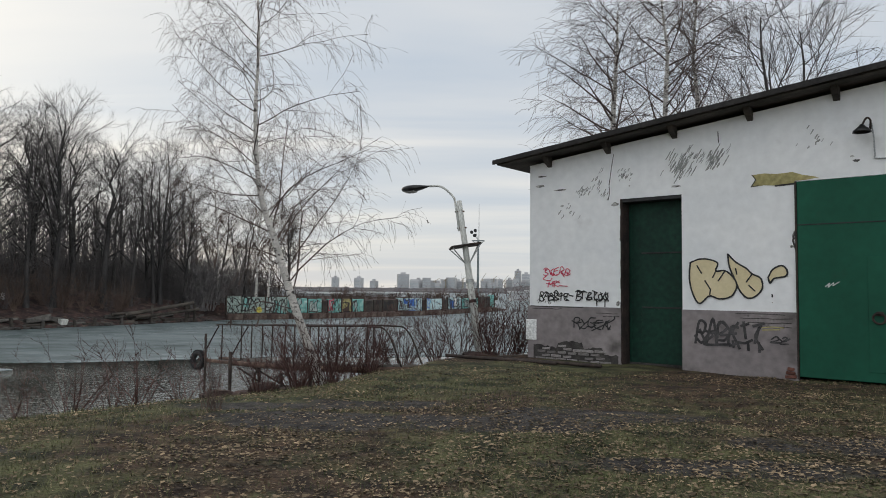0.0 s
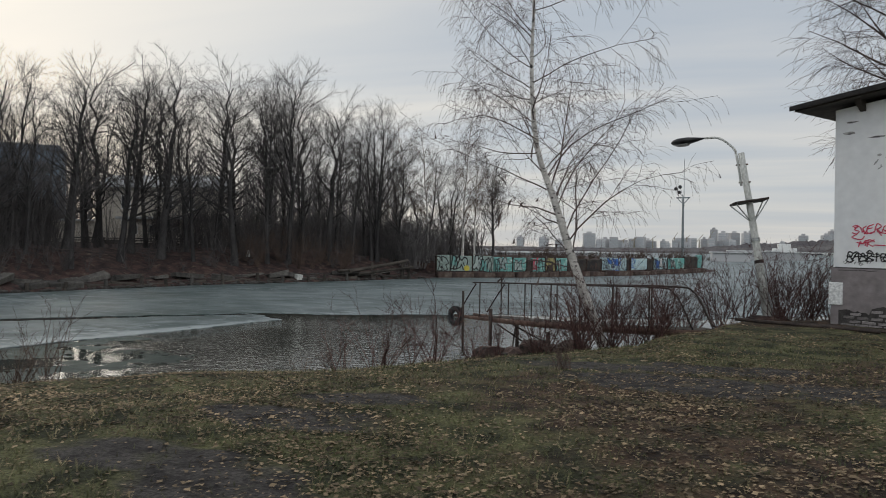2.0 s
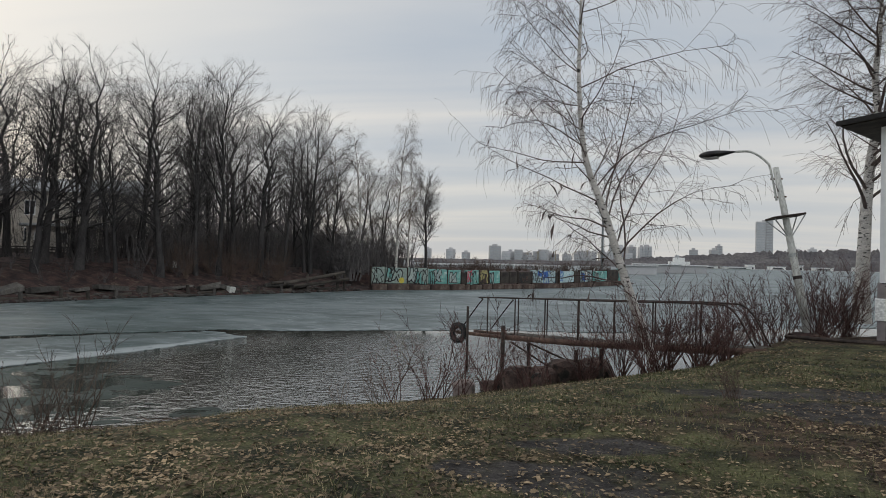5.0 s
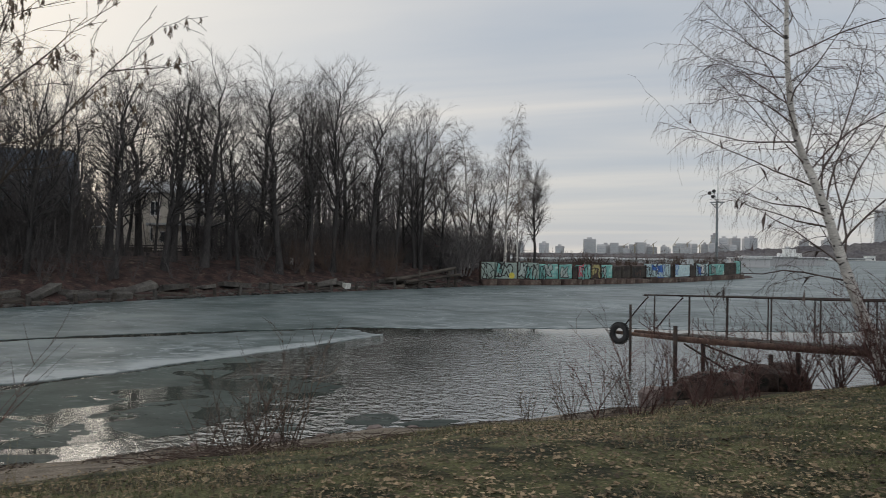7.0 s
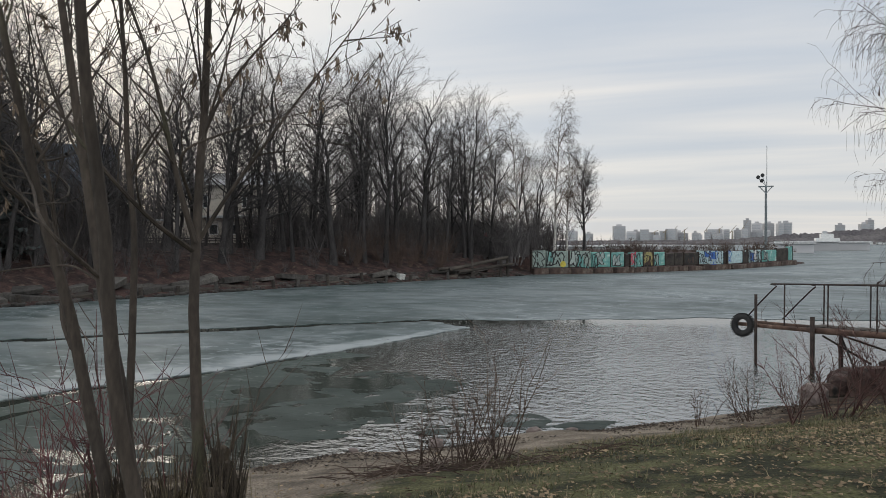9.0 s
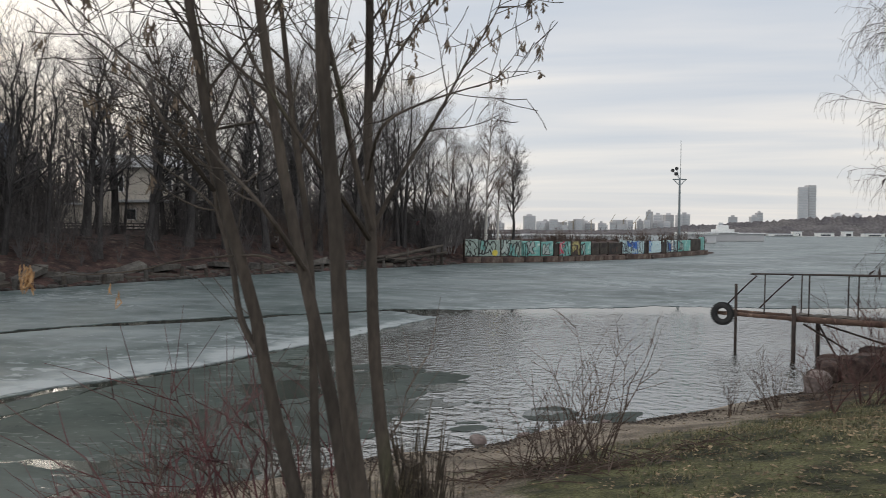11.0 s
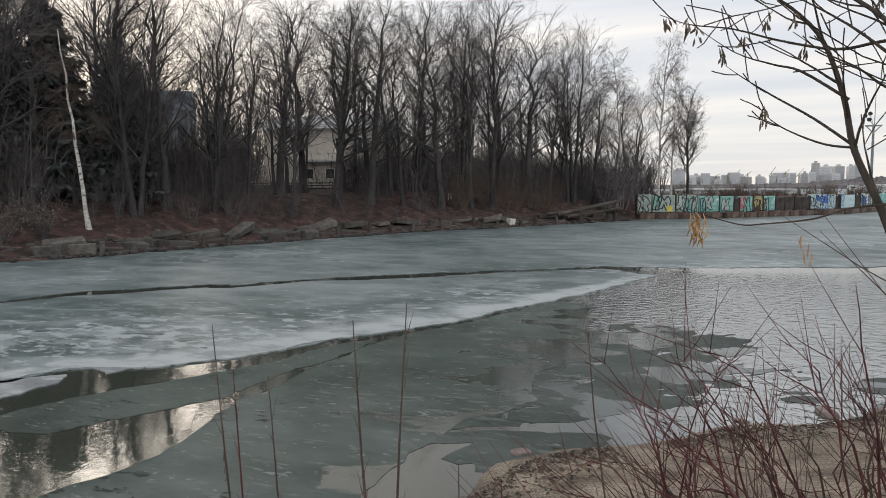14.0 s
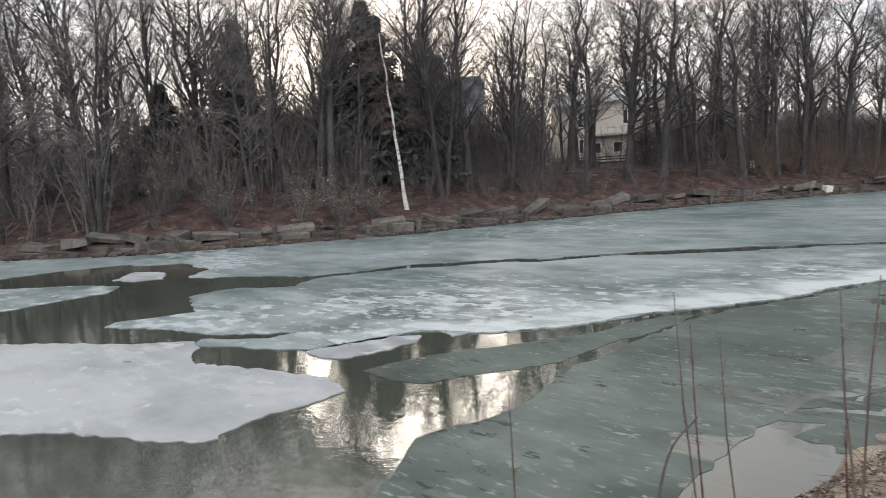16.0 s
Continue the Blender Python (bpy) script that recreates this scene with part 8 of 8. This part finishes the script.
# ---- near bank: shrubs, stems, leaves ----
def shrub(name, label, x, y, n, h, spread, mt, seed, r=0.008, twigs=4, lean=(0, 0), group="", seg=5):
    ob, rng = thing(name, label, "shrub", pose(x, y, ground_z(x, y)), group), random.Random(seed)
    for i in range(n):
        g = Geo()
        bush(g, rng, 0, 0, 0, 1, h, spread, r, twigs, lean, seg)
        part("stem", g, mt, ob)
    return ob


for i, (x, y, n, h) in enumerate(((-3.84, 14.86, 16, 1.3), (-3.12, 15.28, 18, 1.5), (-2.41, 14.49, 26, 1.5), (-1.72, 14.89, 20, 1.35), (-1.02, 15.74, 22, 1.4), (-0.21, 16, 18, 1.3), (0.3, 16.72, 14, 1.3), (-4.57, 14.4, 7, 1.1), (-5.64, 13.24, 5, 1.2), (-6.49, 12.3, 5, 1.2), (-1.93, 13.58, 12, 0.9), (-5, 13.53, 6, 1.1), (-7.1, 11.9, 4, 1.1), (-6.3, 12.2, 5, 1.3), (-5.5, 12.75, 5, 1.3), (-6.1, 12.9, 4, 1.25), (0.9, 16.1, 14, 1.3), (-2.82, 13.88, 18, 1.2), (-1.43, 13.99, 14, 1.1))):
    shrub("shrub", "bare reddish-brown shrub on the bank by the pier", x, y, int(n * 1.7), h * 1.3, 0.75, M["twig_wine"], 200 + i, 0.009, 8, group="shrubs by the pier")
for i, (x, y, n, h) in enumerate(((1.6, 17.01, 34, 1.7), (1.29, 17.6, 30, 1.9), (1, 16.62, 20, 1.2), (2.29, 18.19, 24, 1.9))):
    shrub("shrub", "dense dark bare shrub between lamp post and shed", x, y, n, h, 0.85, M["twig_wine"], 230 + i, 0.009, 8, group="shrubs by the shed")
for i, (x, y, n, h, sp) in enumerate(((-10.5, 8.2, 26, 1.0, 0.75), (-10.2, 8.45, 14, 1.35, 0.4), (-10.85, 8.0, 14, 0.8, 0.8), (-7.54, 12.96, 14, 1.0, 0.7), (-6.8, 13.49, 12, 0.9, 0.6), (-8.26, 12.71, 10, 0.7, 0.6))):
    shrub("shrub", "low bare shrub at the water's edge", x, y, n, h, sp, M["twig_brown"], 250 + i, 0.007, 5, group="shrubs at the water")
def dogwood(x, y, n, h, reach, seed, toward):
    """Red canes that rise from one root and arch over, with short side shoots."""
    ob, rng = thing("dogwood", "red-stemmed bare dogwood shrub with arching canes", "shrub", pose(x, y, ground_z(x, y)), "dogwoods"), random.Random(seed)
    for i in range(n):
        a = toward + rng.gauss(0, 0.75)
        hh, rr, droop = h * rng.uniform(0.45, 1.1), reach * rng.uniform(0.25, 1.1), rng.uniform(0.1, 0.95)
        d = Vector((math.cos(a), math.sin(a), 0))
        p0 = Vector((rng.gauss(0, 0.12), rng.gauss(0, 0.12), -0.03))
        pts = []
        for k in range(8):
            t = k / 7
            pts.append(p0 + d * rr * t ** 1.2 + Vector((rng.gauss(0, 0.045) * t, rng.gauss(0, 0.045) * t, hh * (t - droop * 0.8 * t ** 2.6))))
        g = Geo().tube(pts, [0.0088 * (1 - 0.8 * k / 7) for k in range(8)], 4, cap=False)
        for k in range(rng.randint(4, 8)):
            f = rng.uniform(1.5, 6.9)
            b = pts[int(f)].lerp(pts[int(f) + 1], f - int(f))
            e = turned((pts[int(f) + 1] - pts[int(f)]).normalized(), rng.uniform(0.4, 0.9), rng)
            e.z = abs(e.z) * 0.8 + 0.2
            g.tube([b, b + e * rng.uniform(0.08, 0.2), b + e * rng.uniform(0.25, 0.6) + Vector((0, 0, 0.04))], [0.004, 0.003, 0.0013], 3, cap=False)
        part("cane", g, M["twig_red"] if rng.random() < 0.7 else M["twig_brown"], ob)


for i, (x, y, n, h, reach, toward) in enumerate(((-12.3, 5.35, 8, 1.9, 0.9, 2.4), (-12.5, 4.85, 6, 1.6, 1.2, 2.9), (-12.1, 5.9, 7, 2.0, 0.7, 2.0), (-12.75, 5.5, 6, 1.1, 1.4, 2.9), (-12.0, 5.2, 6, 2.1, 0.6, 2.2), (-12.55, 5.9, 6, 1.9, 0.8, 2.6), (-13.15, 5.6, 7, 1.5, 0.8, 2.4), (-12.95, 5.95, 6, 1.6, 0.7, 2.0))):
    dogwood(x, y, n, h, reach, 270 + i, toward)
# top of each stem, its height above the ground there, and how far its foot stands off
for i, (x, y, top, lx, ly) in enumerate(((-14.47, 3.24, 0.86, -0.16, 0.02), (-14.42, 3.28, 0.72, -0.1, 0.03), (-14.33, 3.36, 0.66, -0.12, 0.0), (-13.78, 3.03, 0.96, -0.1, 0.02), (-13.77, 3.06, 0.5, -0.06, 0.02), (-13.72, 3.25, 0.98, 0.1, 0.03), (-13.62, 3.42, 0.42, -0.03, 0.0), (-13.5, 3.5, 0.36, -0.05, 0.04), (-13.44, 4.54, 0.8, -0.2, 0.05), (-14.7, 2.44, 0.6, -0.03, 0.02))):
    rng = random.Random(290 + i)
    z = ground_z(x - lx, y - ly)
    h = top - z
    g = Geo().tube([(-lx, -ly, -0.03), (-lx * 0.6 + 0.012, -ly * 0.6, h * 0.35), (-lx * 0.25 - 0.01, 0.01, h * 0.7), (0, 0, h)], [0.0062, 0.0052, 0.0038, 0.0015], 5, cap=False)
    for k in range(6):
        t = rng.uniform(0.35, 0.98)
        a = rng.uniform(0, 6.283)
        p = Vector((-lx * 0.6 * (1 - t), 0, h * t))
        g.cone(p, p + Vector((math.cos(a) * 0.03, math.sin(a) * 0.03, rng.uniform(0.03, 0.12))), 0.0018)
    tagged(part("dry_weed", g, M["twig_red"] if i % 3 == 1 else M["twig_brown"], None, "", False, pose(x, y, z)), "thin dry upright stem on the bank", "weed", "dry stems")
bent = Geo().tube(arc([(-13.95, 2.1, ground_z(-13.95, 2.1) - 0.02), (-13.98, 2.18, 0.35), (-14.0, 2.3, 0.58), (-13.97, 2.42, 0.67)], 5), [0.007 - 0.0003 * i for i in range(16)], 5)
tagged(part("dry_weed", bent, M["bark"]), "dark bent dry stem on the bank", "weed", "dry stems")


def pool_debris():
    rng, g = random.Random(51), Geo()
    for x, y in ((-10.94, 7.69), (-10.54, 7.59), (-10.14, 7.91), (-9.74, 8.33), (-11.24, 8.09), (-9.33, 8.87), (-10.64, 8.4)):
        for i in range(44):
            a = rng.uniform(0, 2 * math.pi)
            p = Vector((x + rng.gauss(0, 0.25), y + rng.gauss(0, 0.2), 0))
            p.z = ground_z(p.x, p.y) + 0.01
            d = Vector((math.cos(a), math.sin(a), rng.uniform(0.02, 0.35))) * rng.uniform(0.15, 0.5)
            g.tube([p, p + d * 0.5, p + d + Vector((0, 0, -0.04))], [0.006, 0.005, 0.002], 3, cap=False)
    tagged(part("brush_heap", g, M["twig_brown"]), "heap of dead twigs on the sand", "brushwood", kind="stuff")
    for x, y, a, ln in ((1.1, 14.75, -32, 2.6), (2.1, 14.35, -36, 2.2)):
        tagged(part("pipe", Geo().tube([(-ln / 2, 0, 0), (ln / 2, 0, 0)], 0.035, 8), M["iron"], None, "", False, pose(x, y, ground_z(x, y) + 0.03, 0, 0, a)), "rusty pipe lying on the ground by the shed", "pipe", "pipes on the ground")


pool_debris()


def fallen_leaves():
    """Curled leaves over the ground, thick near the walk and thin further off."""
    rng, g, gr, st = random.Random(71), [], Geo(), Geo()
    n = 330000
    P = np.column_stack([np.random.uniform(-15.5, 9, n), 2.2 + 12.5 * np.random.rand(n) ** 1.5])
    P = np.concatenate([P, np.column_stack([np.random.uniform(-15.5, 9, 36000), 2.3 - 6 * np.random.rand(36000) ** 1.7])])
    z, s = land_height(P)
    dens = np.clip(0.55 + 0.9 * wobble(P, 0.5, 11.0) + 0.3 * wobble(P, 1.9, 2.0), 0.08, 1)
    for x, y, a, b in ASPHALT:
        dens *= np.where(((P[:, 0] - x) / a) ** 2 + ((P[:, 1] - y) / b) ** 2 < 0.8, 0.5, 1)
    drift = np.clip(1.2 - ((P[:, 0] - 2.6) / 3.6) ** 2 - ((P[:, 1] - 6.6) / 1.9) ** 2, 0, 0.9)
    dens *= 1 - 0.25 * np.clip((P[:, 0] + 2.5) / 2, 0, 1) * np.clip((P[:, 1] - 7.5) / 1.5, 0, 1)
    dens = np.clip(np.maximum(dens, drift), 0, 1)
    dens *= np.where(s < 2.5, 0.12, 1) * np.where((s < 4.6) & (P[:, 0] < -8), 0.25, 1)
    leaves = Geo()
    for (x, y), zz, ss, k in zip(P, z, s, dens):
        if ss < 0.3 or rng.random() > k or (y > 12.8 and x > 2):
            continue
        a, r = rng.uniform(0, 6.283), 0.008 + 0.022 * rng.random() ** 2.0
        c, q = math.cos(a), math.sin(a)
        t1, t2 = rng.uniform(-0.5, 0.9) * r, rng.uniform(-0.5, 0.9) * r
        b = len(leaves.v)
        h = zz + 0.012
        w = r * rng.uniform(0.45, 0.8)
        leaves.v += [(x - c * r, y - q * r, h), (x + q * w, y - c * w, h + t1 * 0.6), (x + c * r, y + q * r, h + t2 * 0.4), (x - q * w, y + c * w, h + abs(t2) * 0.7)]
        leaves.f += [(b, b + 1, b + 2), (b, b + 2, b + 3)]
    tagged(part("fallen_leaves", leaves, M["leaf"]), "dry brown fallen leaves scattered over the ground", "leaves", kind="stuff")
    n = 120000
    P = np.column_stack([np.random.uniform(-14.5, 9, n), 2.0 + 11.5 * np.random.rand(n) ** 1.4])
    P = np.concatenate([P, np.column_stack([np.random.uniform(-14.5, 9, 22000), 2.1 - 6 * np.random.rand(22000) ** 1.7])])
    z, s = land_height(P)
    dens = np.clip(0.55 + 0.9 * wobble(P, 0.35, 5.0), 0.05, 1)
    dens *= 1 - 0.35 * np.clip((P[:, 0] + 1.5) / 2.5, 0, 1) * np.clip((P[:, 1] - 6.5) / 2, 0, 1)
    for x, y, a, b in ASPHALT:
        dens *= np.where(((P[:, 0] - x) / a) ** 2 + ((P[:, 1] - y) / b) ** 2 < 0.9, 0.06, 1)
    dens *= np.where(((P[:, 0] + 12.9) / 3.0) ** 2 + ((P[:, 1] - 7.3) / 2.4) ** 2 < 0.95, 0.0, 1)
    for (x, y), zz, ss, k in zip(P, z, s, dens):
        if ss < 1.8 or rng.random() > k or (y > 12.8 and x > 2):
            continue
        dry = rng.random() < (0.2 if x > -5 else 0.55)
        geo = st if dry else gr
        for j in range(2):
            a, h = rng.uniform(0, 6.283), rng.uniform(0.02, 0.075)
            lx, ly = math.cos(a) * h * rng.uniform(0.3, 1.2), math.sin(a) * h * rng.uniform(0.3, 1.2)
            px, py = -math.sin(a) * 0.003, math.cos(a) * 0.003
            b = len(geo.v)
            geo.v += [(x - px, y - py, zz), (x + px, y + py, zz), (x + lx, y + ly, zz + h)]
            geo.f.append((b, b + 1, b + 2))
    tagged(part("grass", gr, M["grass"]), "short olive winter grass", "grass", kind="stuff")
    tagged(part("dry_grass", st, M["straw"]), "dry straw-coloured grass blades", "grass", kind="stuff")


fallen_leaves()


def weed():
    """A small brown dead plant on the worn ground."""
    g = Geo()
    bush(g, random.Random(301), 0, 0, 0, 22, 0.42, 0.55, 0.005, 7, seg=4)
    tagged(part("dead_plant", g, M["twig_brown"], None, "", False, pose(-2.54, 8.6, ground_z(-2.54, 8.6))), "small brown dead plant on the worn ground", "plant")


weed()


def shore_debris():
    """Dark rotten leaves and twigs washed up along the sand."""
    rng, g, tw = random.Random(88), Geo(), Geo()
    line = NEAR_SHORE[4:17]
    total = sum((Vector(b) - Vector(a)).length for a, b in zip(line, line[1:]))
    for i in range(4200):
        p, d = along(line, rng.uniform(0, total))
        n = Vector((d.y, -d.x))
        off = abs(rng.gauss(0.05, 0.22)) if i % 3 else rng.uniform(0, 0.9)
        q = p + n * off
        if noise.noise((q.x * 0.9, q.y * 0.9, 2.0)) < -0.12:
            continue
        z = max(ground_z(q.x, q.y), W - 0.03) + 0.006
        a, r = rng.uniform(0, 6.283), rng.uniform(0.012, 0.035)
        c, e, w = math.cos(a) * r, math.sin(a) * r, rng.uniform(0.4, 0.8)
        if i % 5:
            b = len(g.v)
            g.v += [(q.x - c, q.y - e, z), (q.x + e * w, q.y - c * w, z + rng.uniform(0, 0.02)), (q.x + c, q.y + e, z + rng.uniform(0, 0.015)), (q.x - e * w, q.y + c * w, z + rng.uniform(0, 0.02))]
            g.f += [(b, b + 1, b + 2), (b, b + 2, b + 3)]
        else:
            v = Vector((c, e, 0)) * rng.uniform(2, 7)
            tw.cone(Vector((q.x, q.y, z)), Vector((q.x, q.y, z + rng.uniform(0, 0.03))) + v, 0.004)
    tagged(part("washed_up_leaves", g, M["wet_leaf"]), "dark rotten leaves washed up on the sand", "leaves", kind="stuff")
    tagged(part("driftwood_twigs", tw, M["twig_brown"]), "thin dead twigs lying on the sand", "twigs", kind="stuff")


shore_debris()
